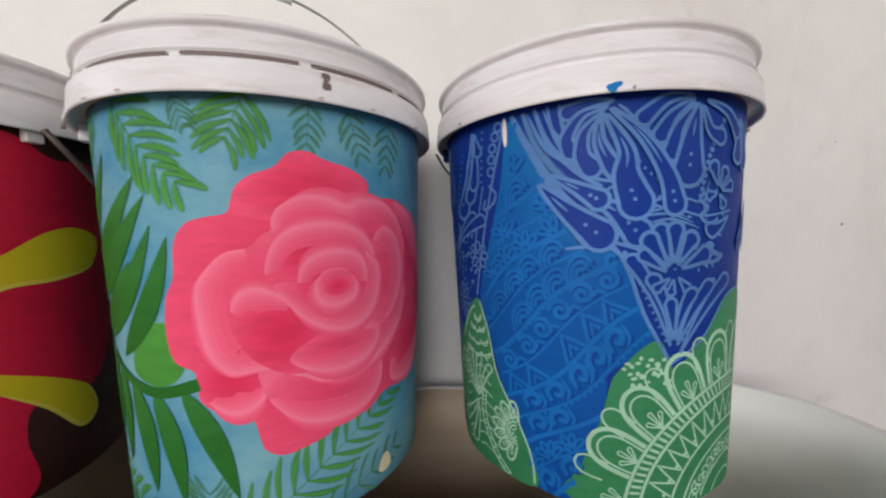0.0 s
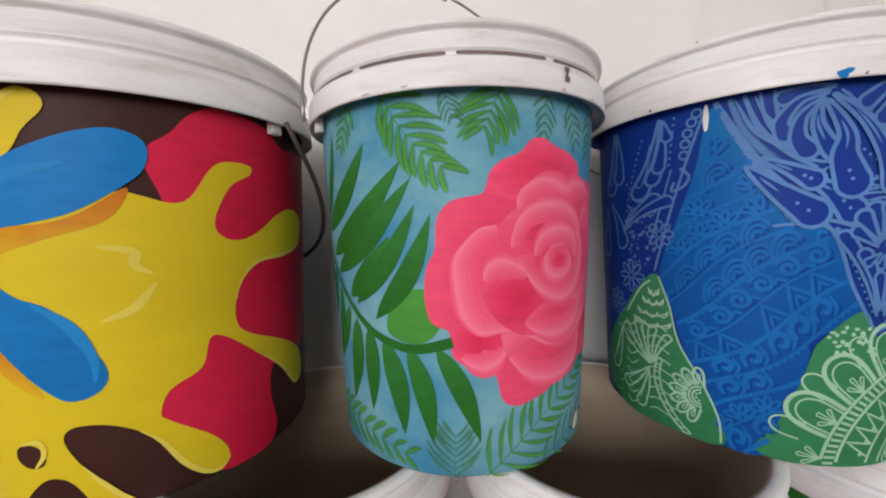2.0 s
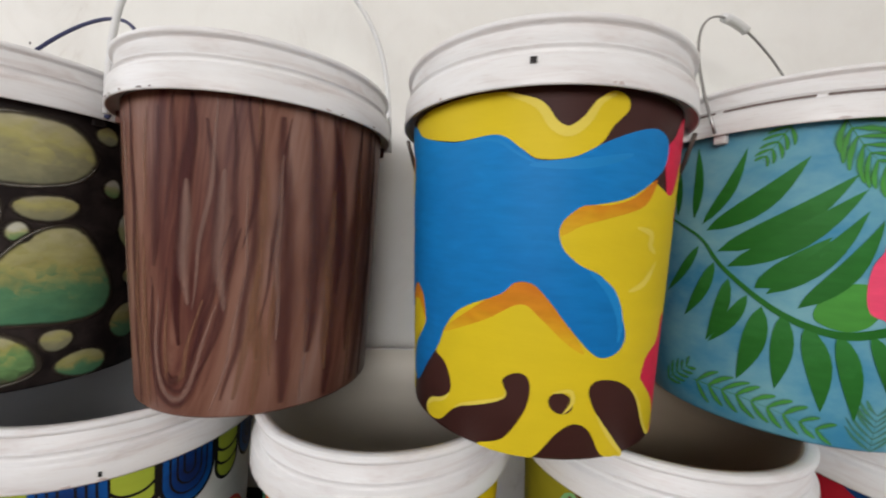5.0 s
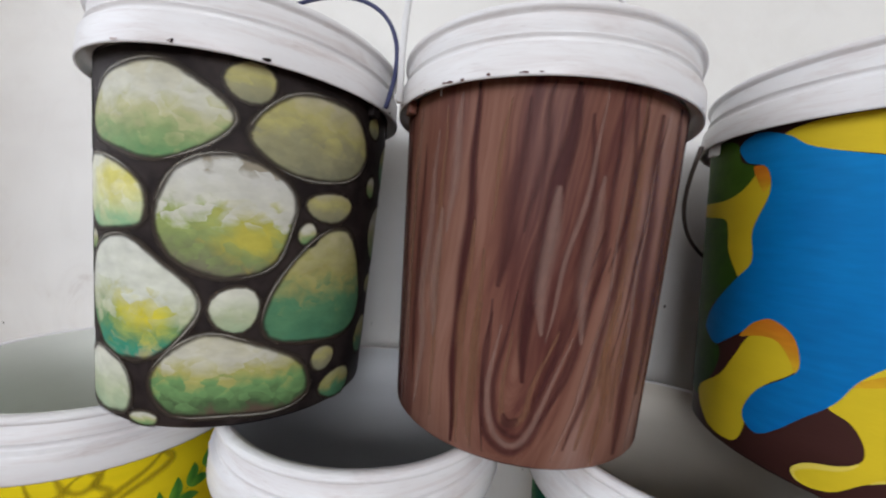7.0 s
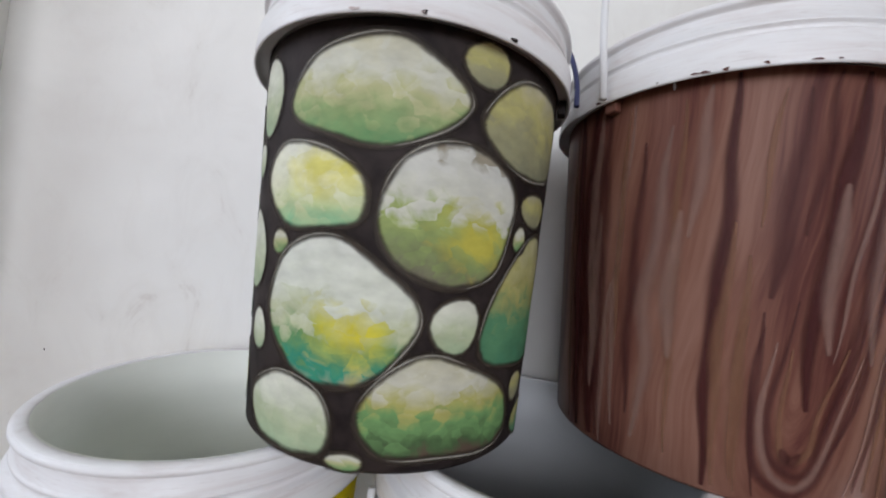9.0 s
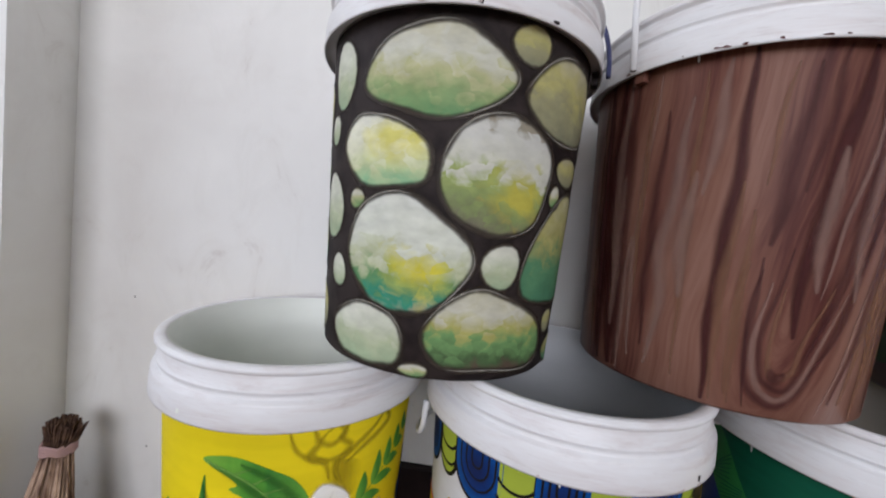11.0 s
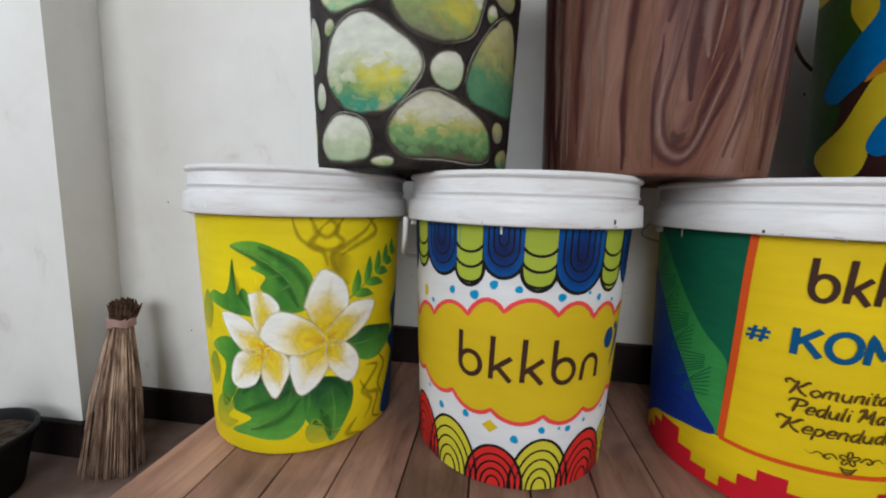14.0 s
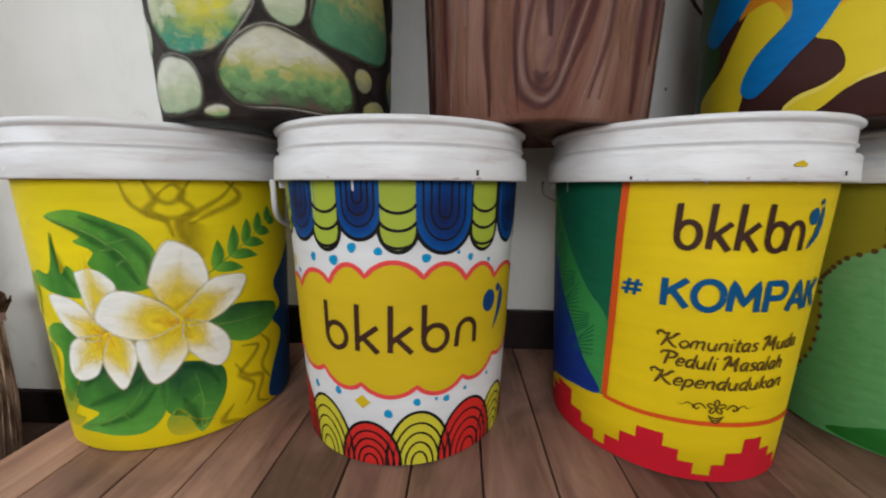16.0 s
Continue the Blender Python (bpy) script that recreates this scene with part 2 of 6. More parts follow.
def tube(points, radius, sides=8, close=False):
    bm = bmesh.new()
    pts = [Vector(p) for p in points]
    rings = []
    side = None
    for i, p in enumerate(pts):
        d = (pts[min(i + 1, len(pts) - 1)] - pts[max(i - 1, 0)]).normalized()
        if side is None:
            side = d.orthogonal().normalized()
        side = (side - d * side.dot(d)).normalized()
        up = d.cross(side)
        r = radius(i / (len(pts) - 1)) if callable(radius) else radius
        rings.append([bm.verts.new(p + r * (math.cos(2 * math.pi * k / sides) * side + math.sin(2 * math.pi * k / sides) * up)) for k in range(sides)])
    for a, b in zip(rings, rings[1:]):
        for k in range(sides):
            bm.faces.new((a[k], a[(k + 1) % sides], b[(k + 1) % sides], b[k]))
    bm.faces.new(rings[0][::-1])
    bm.faces.new(rings[-1])
    return bm


# ---- room ----
def structure(name, bm, material, label, category):
    return tagged(part(name, bm, material), label, category, kind="structure")


Y_WALL, PIER_X, PIER_Y = 0.50, -1.71, 0.36
structure("floor", box(-2.7, -3.2, -0.1, 2.7, 0.7, 0.0), FLOOR, "dark brown tiled floor in shade", "floor")
structure("ceiling", box(-2.7, -3.2, 2.8, 2.7, 0.7, 2.9), CEIL, "plain white painted ceiling", "ceiling")
structure("wall_back", box(PIER_X, Y_WALL, 0, 2.7, 0.7, 2.8), WALL, "off-white plastered wall with small marks", "wall")
PIER_FRONT = -1.660


def prism(plan, z0, z1):
    bm = bmesh.new()
    low = [bm.verts.new((px, py, z0)) for px, py in plan]
    up = [bm.verts.new((px, py, z1)) for px, py in plan]
    bm.faces.new(low[::-1])
    bm.faces.new(up)
    for i in range(len(plan)):
        j = (i + 1) % len(plan)
        bm.faces.new((low[i], low[j], up[j], up[i]))
    return bm


structure("wall_pier", prism([(-2.7, PIER_Y), (PIER_FRONT, PIER_Y), (PIER_X, Y_WALL), (PIER_X, 0.7), (-2.7, 0.7)], 0, 2.8), WALL, "off-white plastered wall pier", "wall")


def wall_with_window(name, along, at, lo, hi, w0, w1):
    """A wall with one window opening: along x at a given y, or along y at a given x."""
    bm = bmesh.new()
    for a0, a1, z0, z1 in ((lo, w0, 0, 2.8), (w1, hi, 0, 2.8), (w0, w1, 0, 0.8), (w0, w1, 2.3, 2.8)):
        cell = box(a0, at, z0, a1, at + 0.12, z1) if along == "x" else box(at, a0, z0, at + 0.12, a1, z1)
        me = bpy.data.meshes.new("cell")
        cell.to_mesh(me)
        cell.free()
        bm.from_mesh(me)
        bpy.data.meshes.remove(me)
    return structure(name, bm, LOW_BOUNCE, "unseen grey-beige wall with a window opening, darkened to cut bounce", "wall")


# Unseen walls closing the room; their openings follow the lamps.
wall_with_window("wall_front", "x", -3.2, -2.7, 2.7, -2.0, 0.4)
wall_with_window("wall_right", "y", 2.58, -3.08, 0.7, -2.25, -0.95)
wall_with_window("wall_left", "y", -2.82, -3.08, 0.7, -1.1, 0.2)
structure("baseboard", box(PIER_X + 0.018, Y_WALL - 0.012, 0, 2.58, Y_WALL, 0.075, 0.002), BASE, "dark brown skirting along the wall", "baseboard")
structure("baseboard_pier", prism([(PIER_FRONT, PIER_Y - 0.012), (PIER_FRONT + 0.012, PIER_Y - 0.012), (PIER_X + 0.012, Y_WALL), (PIER_X, Y_WALL)], 0, 0.075), BASE, "dark brown skirting round the wall pier", "baseboard")
structure("baseboard_pier_front", box(-2.7, PIER_Y - 0.012, 0, PIER_FRONT - 0.001, PIER_Y, 0.075, 0.002), BASE, "dark brown skirting under the wall pier", "baseboard")

SPECK, _, _ = principled("wall_speck", (0.10, 0.09, 0.08), 0.8)
rng = random.Random(21)
for i in range(26):
    mx, mz, mr = rng.uniform(-1.6, 0.9), rng.uniform(0.12, 1.25), rng.uniform(0.0008, 0.0022)
    bm = bmesh.new()
    ring = [bm.verts.new((mx + mr * rng.uniform(0.5, 1.2) * math.cos(k * 1.047), Y_WALL - 0.0006, mz + mr * rng.uniform(0.6, 2.0) * math.sin(k * 1.047))) for k in range(6)]
    bm.faces.new(ring)
    tagged(part("wall_mark", bm, SPECK), "small dark chip in the wall paint", "mark", "chips in the wall", "structure")

# ---- bench ----
Z_TOP = 0.205
bench = tagged(new("wooden_bench"), "low bench of worn brown planks against the wall", "bench")
bench.location = (0, 0, 0)
x = -1.262
rng = random.Random(4)
widths = [0.080, 0.080, 0.071, 0.079, 0.081]
while x < 0.8:
    w = widths.pop(0) if widths else rng.choice((0.076, 0.081, 0.078, 0.072))
    top = Z_TOP - rng.uniform(0, 0.0012)
    part("plank", box(x, 0.0, top - 0.022, x + w - 0.0022, 0.480, top, 0.0012), PLANK, bench)
    x += w
BENCH_END = x
part("front_rail", box(-1.25, 0.02, 0.12, BENCH_END - 0.01, 0.045, Z_TOP - 0.0235), PLANK, bench)
part("back_rail", box(-1.25, 0.42, 0.12, BENCH_END - 0.01, 0.445, Z_TOP - 0.0235), PLANK, bench)
for lx in (-1.22, -0.2, BENCH_END - 0.06):
    for ly in (0.046, 0.379):
        part("leg", box(lx, ly, 0, lx + 0.04, ly + 0.04, Z_TOP - 0.024, 0.002), PLANK, bench)
# Stand-in for the dark band behind the lower pails; a board is assumed.
back_board = tagged(part("back_board", box(-1.24, 0.482, Z_TOP - 0.1, BENCH_END - 0.02, 0.499, 0.277, 0.002), BASE, bench), "nearly black strip behind the lower pails")

# ---- buckets ----
R_TOP, R_BOT, R_RIM, H_SKIRT, H_ALL = 0.1431, 0.1308, 0.155, 0.311, 0.368


def radius_at(z):
    return R_BOT + (R_TOP - R_BOT) * z / H_SKIRT


def bucket(label, x, y, z, size, coat, group, handle, grip=0.0, lean=35, rim_label="", top=1.0, tall=0.165, bow=0.62, inner=None, thick=0.0016, lug_coat=None, wire_coat=None):
    """A tapered paint pail: painted shell, plastic liner, ringed collar, lugs and a wire handle hanging to one side.
    handle: heading of the lugs' axis in degrees; lean: how far the bail is swung, 0 up, 90 level."""
    b = tagged(new("paint_bucket"), label, "bucket", group)
    b.matrix_world = Matrix.LocRotScale((x, y, z), None, (size, size, 1.0))
    b["coat"] = coat.name
    part("shell", revolve([(0, 0.004), (R_BOT - 0.010, 0.004), (R_BOT - 0.008, 0.0), (R_BOT - 0.003, 0.0005), (R_BOT, 0.004)] + [(radius_at(k), k) for k in (0.05, 0.1, 0.15, 0.2, 0.25, 0.3)] + [(R_TOP, 0.316)], 144), coat, b, smooth=True)
    def up(prof):
        return [(r, z if z < 0.311 else 0.311 + (z - 0.311) * top) for r, z in prof]

    part("liner", revolve(up([(0.1495, 0.3675), (0.1400, 0.3670), (0.1385, 0.31), (R_BOT - 0.003, 0.010), (R_BOT - 0.008, 0.0065), (0, 0.0065)])), inner or LINER, b, "plastic inside, stain and upper-row shade in its colour" if inner else "bare grey-white plastic inside", smooth=True)
    prof = [(R_TOP + 0.0002, 0.318), (0.1445, 0.3175), (0.1530, 0.3165), (0.1532, 0.311), (0.1550, 0.3105), (0.1553, 0.3125), (0.1540, 0.334), (0.1528, 0.3362),
            (0.1490, 0.3372), (0.1482, 0.339), (0.1482, 0.343), (0.1500, 0.3436), (0.1503, 0.3448), (0.1496, 0.346), (0.1484, 0.3466),
            (0.1484, 0.3580), (0.1478, 0.3590), (0.1478, 0.3602), (0.1502, 0.3612), (0.1510, 0.3640), (0.1506, 0.3668), (0.1495, 0.3680), (0.1440, 0.3680), (0.1412, 0.3670), (0.1400, 0.362)]
    collar = part("collar", revolve(up(prof), 96), RIM, b, rim_label, smooth=True)
    part("lip", revolve(up([(0.1500, 0.3610), (0.1516, 0.3622), (0.1522, 0.3634), (0.1522, 0.3655), (0.1514, 0.3664), (0.1500, 0.3672)]), 96), RIM, collar, smooth=True)
    a = radians(handle)
    for s in (1, -1):
        lug = box(-0.006, -0.001, 0.302, 0.006, 0.006, 0.3155, 0.0012)
        bmesh.ops.transform(lug, matrix=Matrix.Rotation(a + (0 if s > 0 else math.pi), 4, "Z") @ Matrix.Translation((0, -0.1505, 0)), verts=lug.verts)
        part("lug", lug, lug_coat or RIM, b)
    turn = Matrix.Rotation(a, 4, "Z") @ Matrix.Translation((0, 0, 0.312)) @ Matrix.Rotation(radians(lean), 4, "Y")
    bail = [turn @ Vector((0, -0.161 * math.cos(k), tall * max(0.0, math.sin(k)) ** bow)) for k in [math.pi * i / 40 for i in range(41)]]
    if grip == -2:          # a slack plastic strap that sags round the back of the pail
        bail = [Vector((r * math.sin(h), -r * math.cos(h), 0.312 - 0.074 * max(0.0, math.sin(math.pi * k)) ** 0.36)) for k, h, r in [(i / 40, a - math.pi * (i / 40) ** 1.3, 0.159 + 0.006 * math.sin(math.pi * i / 40)) for i in range(41)]]
    wire = part("handle", tube(bail, thick if grip >= 0 else 0.0034), (wire_coat or WIRE) if grip >= 0 else GRIP, b, "bent wire handle" if grip >= 0 else "white plastic handle", smooth=True)
    if grip > 0:
        part("grip", tube([turn @ Vector((0, -0.161 * math.cos(k), tall * math.sin(k) ** bow)) for k in [math.pi * (0.5 + grip * (i / 8 - 0.5)) for i in range(9)]], 0.006), GRIP, wire, "white grip sleeve", smooth=True)
    return b


COAT = {
    "stone": two_tone("stone_ground", (0.014, 0.010, 0.010), (0.034, 0.026, 0.024), 30, rough=0.6),
    "wood": grain_paint("painted_grain"),
    "splash": brushed("brown_ground", (0.050, 0.018, 0.015)),
    "rose": two_tone("sky_ground", (0.045, 0.24, 0.40), (0.19, 0.42, 0.48), 9, 0.36, 0.66, 0.4, (1, 1, 1.6)),
    "blue": brushed("navy_ground", (0.006, 0.036, 0.25)),
    "plum": brushed("yellow_ground", (0.80, 0.64, 0.006)),
    "bkk": brushed("white_ground", (0.70, 0.70, 0.70)),
    "komp": brushed("yellow_panel", (0.74, 0.53, 0.006)),
    "map": brushed("olive_ground", (0.30, 0.27, 0.02)),
    "red": brushed("red_ground", (0.42, 0.015, 0.03)),
    "purple": brushed("purple_ground", (0.05, 0.02, 0.10)),
}
LOW, HIGH = Z_TOP, Z_TOP + H_ALL
B = {}
B["plum"] = bucket("yellow paint bucket with white plumeria flowers and green leaves", -1.1445, 0.3058, LOW, 0.9963, COAT["plum"], "lower row of buckets", -65, lean=-105)
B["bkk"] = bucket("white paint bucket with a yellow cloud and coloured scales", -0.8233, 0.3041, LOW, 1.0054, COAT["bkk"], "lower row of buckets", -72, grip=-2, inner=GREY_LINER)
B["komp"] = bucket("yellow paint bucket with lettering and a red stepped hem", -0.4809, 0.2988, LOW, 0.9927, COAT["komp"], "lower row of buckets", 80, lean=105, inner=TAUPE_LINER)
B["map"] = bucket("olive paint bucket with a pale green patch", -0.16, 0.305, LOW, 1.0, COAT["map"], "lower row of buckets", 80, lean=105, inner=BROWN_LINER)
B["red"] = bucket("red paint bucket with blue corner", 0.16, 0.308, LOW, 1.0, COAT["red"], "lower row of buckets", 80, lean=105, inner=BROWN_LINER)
B["purple"] = bucket("purple and green paint bucket", 0.478, 0.312, LOW, 1.0, COAT["purple"], "lower row of buckets", 80, lean=105)
B["stone"] = bucket("dark paint bucket painted with mossy river stones", -0.9781, 0.3111, HIGH, 1.011, COAT["stone"], "upper row of buckets", 75, lean=25, tall=0.20, bow=0.9, thick=0.0026, lug_coat=COAT["stone"], wire_coat=INKY)
B["wood"] = bucket("brown paint bucket painted with wood grain", -0.6568, 0.3255, HIGH, 1.0206, COAT["wood"], "upper row of buckets", -63, grip=-1, lean=-6, tall=0.27, lug_coat=COAT["wood"])
B["splash"] = bucket("paint bucket with yellow, blue and red paint splashes on brown", -0.3121, 0.2934, HIGH, 1.022, COAT["splash"], "upper row of buckets", 77, lean=138, tall=0.205, bow=0.7, thick=0.0024, wire_coat=RUSTY)
B["rose"] = bucket("sky-blue paint bucket with a large pink rose and palm leaves", 0.0065, 0.3338, HIGH, 1.0023, COAT["rose"], "upper row of buckets", -60, grip=0.12, lean=-18, top=0.86, tall=0.205, bow=0.9)
B["blue"] = bucket("blue paint bucket with pale batik line patterns", 0.3239, 0.3439, HIGH, 0.9896, COAT["blue"], "upper row of buckets", 75, lean=105, top=0.88, lug_coat=COAT["blue"])

# ---- painted decoration: shapes laid on a bucket's shell, in degrees round it and millimetres up ----
MM = math.radians(1) * 137          # millimetres of arc to a degree


def on_shell(th, z, level):
    r = radius_at(z / 1000) + 0.00025 + 0.00022 * level
    return Vector((r * math.sin(radians(th)), -r * math.cos(radians(th)), z / 1000))


def spline(pts, closed=True, n=5):
    out = []
    m = len(pts)
    for i in range(m if closed else m - 1):
        p = [pts[(i + k) % m] if closed else pts[min(max(i + k, 0), m - 1)] for k in (-1, 0, 1, 2)]
        for s in range(n):
            t = s / n
            out.append(tuple(0.5 * (2 * b + (c - a) * t + (2 * a - 5 * b + 4 * c - d) * t * t + (3 * b - a - 3 * c + d) * t ** 3) for a, b, c, d in zip(*p)))
    if not closed:
        out.append(tuple(pts[-1]))
    return out


def add_area(bm, uv, pts, level):
    """One filled outline, cut along the shell's facets so that it bends with them."""
    pts = [(th, max(1.0, min(314.0, z))) for th, z in pts]
    from_tris = bmesh.new()
    vs = [from_tris.verts.new((th, z, 0)) for th, z in pts]
    for tri in geometry.tessellate_polygon([[Vector((th, z, 0)) for th, z in pts]]):
        if len(set(tri)) == 3:
            try:
                from_tris.faces.new([vs[i] for i in tri])
            except ValueError:
                pass
    ths, zs = [p[0] for p in pts], [p[1] for p in pts]
    for k in range(math.ceil(min(ths) / 2.5), math.floor(max(ths) / 2.5) + 1):
        bmesh.ops.bisect_plane(from_tris, geom=from_tris.verts[:] + from_tris.edges[:] + from_tris.faces[:], plane_co=(2.5 * k, 0, 0), plane_no=(1, 0, 0), dist=1e-5)
    cx, cz = (min(ths) + max(ths)) / 2, (min(zs) + max(zs)) / 2
    hx, hz = max(0.1, (max(ths) - min(ths)) / 2), max(0.1, (max(zs) - min(zs)) / 2)
    from_tris.normal_update()
    made = {v: bm.verts.new(on_shell(v.co.x, v.co.y, level)) for v in from_tris.verts}
    for f in from_tris.faces:
        loop = list(f.verts) if f.normal.z > 0 else list(f.verts)[::-1]
        g = bm.faces.new([made[v] for v in loop])
        g.smooth = True
        for l, v in zip(g.loops, loop):
            l[uv].uv = ((v.co.x - cx) / hx, (v.co.y - cz) / hz)
    from_tris.free()


def area(b, name, shapes, material, level, label=""):
    bm = bmesh.new()
    uv = bm.loops.layers.uv.new("flat")
    for pts in shapes:
        add_area(bm, uv, pts, level)
    return part(name, bm, material, b, label)


def blob(b, name, pts, material, level, label=""):
    return area(b, name, [spline(pts)], material, level, label)


def oval(th, z, a, c, tilt=0.0, n=20, wob=0.0, seed=0):
    r = random.Random(seed)
    ph = [r.uniform(0, 6.3) for _ in range(3)]
    out = []
    for i in range(n):
        k = 2 * math.pi * i / n
        w = 1 + wob * (math.sin(2 * k + ph[0]) * 0.5 + math.sin(3 * k + ph[1]) * 0.5)
        x, y = a * MM * math.cos(k) * w, c * math.sin(k) * w
        ct, st = math.cos(radians(tilt)), math.sin(radians(tilt))
        out.append((th + (x * ct - y * st) / MM, z + x * st + y * ct))
    return out


def strokes(b, name, lines, material, level, label=""):
    """Brush lines: each is (points, width in mm[, taper]), joined into one painted pattern."""
    bm = bmesh.new()
    uv = bm.loops.layers.uv.new("flat")
    for pts, width, *taper in lines:
        raw = [Vector((th * MM, z)) for th, z in pts]
        p = [raw[0]]
        for q in raw[1:]:
            cuts = max(1, math.ceil((q - p[-1]).length / 5))
            start = p[-1]
            p += [start.lerp(q, (k + 1) / cuts) for k in range(cuts)]
        n = len(p)
        cols = max(1, math.ceil(width / 6))
        rails = []
        for i in range(n):
            d = p[min(i + 1, n - 1)] - p[max(i - 1, 0)]
            if d.length < 1e-6:
                d = Vector((1, 0))
            d.normalize()
            s = Vector((-d.y, d.x))
            k = i / max(1, n - 1)
            w = width / 2 * (1 if not taper else max(0.12, 0.62 + 0.45 * math.sin(math.pi * k) if taper[0] == 3 else math.sin(math.pi * (0.08 + 0.84 * k)) if taper[0] == 2 else 1 - k * 0.85))
            row = []
            for j in range(cols + 1):
                at = p[i] + s * w * (1 - 2 * j / cols)
                row.append(bm.verts.new(on_shell(at.x / MM, max(0.5, min(315, at.y)), level)))
            rails.append(row)
        for i, (a, c) in enumerate(zip(rails, rails[1:])):
            for j in range(cols):
                f = bm.faces.new((a[j], a[j + 1], c[j + 1], c[j]))
                f.smooth = True
                u0, u1 = 1 - 2 * j / cols, 1 - 2 * (j + 1) / cols
                for l, at in zip(f.loops, ((u0, i), (u1, i), (u1, i + 1), (u0, i + 1))):
                    l[uv].uv = (at[0], at[1] / max(1, n - 1) * 2 - 1)
    return part(name, bm, material, b, label)


def soft_paint(name, colour, cover=0.85, hard=0.15, across=True, streaks=(45, 45, 8), vary=0.2, tipped=False):
    """A thin coat that fades out towards the edges of its stroke and breaks up along the bristles."""
    m = brushed(name, colour, vary=vary)
    t = m.node_tree
    uv = t.nodes.new("ShaderNodeUVMap")
    uv.uv_map = "flat"
    if across:
        sep = t.nodes.new("ShaderNodeSeparateXYZ")
        t.links.new(uv.outputs["UV"], sep.inputs[0])
        off = t.nodes.new("ShaderNodeMath")
        off.operation = "ABSOLUTE"
        t.links.new(sep.outputs["X"], off.inputs[0])
        far = off.outputs[0]
        if tipped:              # fades towards the far end too
            run = t.nodes.new("ShaderNodeMath")
            run.operation = "MULTIPLY_ADD"
            run.inputs[1].default_value = run.inputs[2].default_value = 0.42
            t.links.new(sep.outputs["Y"], run.inputs[0])
            both = t.nodes.new("ShaderNodeMath")
            both.operation = "MULTIPLY_ADD"
            both.inputs[1].default_value = 0.55
            t.links.new(far, both.inputs[0])
            t.links.new(run.outputs[0], both.inputs[2])
            far = both.outputs[0]
    else:
        ln = t.nodes.new("ShaderNodeVectorMath")
        ln.operation = "LENGTH"
        t.links.new(uv.outputs["UV"], ln.inputs[0])
        far = ln.outputs["Value"]
    n = node(t, "ShaderNodeTexNoise", Scale=1.0, Detail=4.0, Roughness=0.6)
    t.links.new(place_of(t, streaks), n.inputs["Vector"])
    wob = t.nodes.new("ShaderNodeMath")
    wob.operation = "MULTIPLY_ADD"
    wob.inputs[1].default_value, wob.inputs[2].default_value = 0.9, -0.45
    t.links.new(n.outputs["Fac"], wob.inputs[0])
    add = t.nodes.new("ShaderNodeMath")
    t.links.new(far, add.inputs[0])
    t.links.new(wob.outputs[0], add.inputs[1])
    fade = t.nodes.new("ShaderNodeMapRange")
    fade.interpolation_type = "SMOOTHSTEP"
    fade.inputs["From Min"].default_value, fade.inputs["From Max"].default_value = hard, 0.95
    fade.inputs["To Min"].default_value, fade.inputs["To Max"].default_value = cover, 0.0
    t.links.new(add.outputs[0], fade.inputs["Value"])
    t.links.new(fade.outputs["Result"], t.nodes["Principled BSDF"].inputs["Alpha"])
    return m


def each_stroke(b, name, lines, material, level, label=""):
    for ln in lines:
        strokes(b, name, [ln], material, level, label)


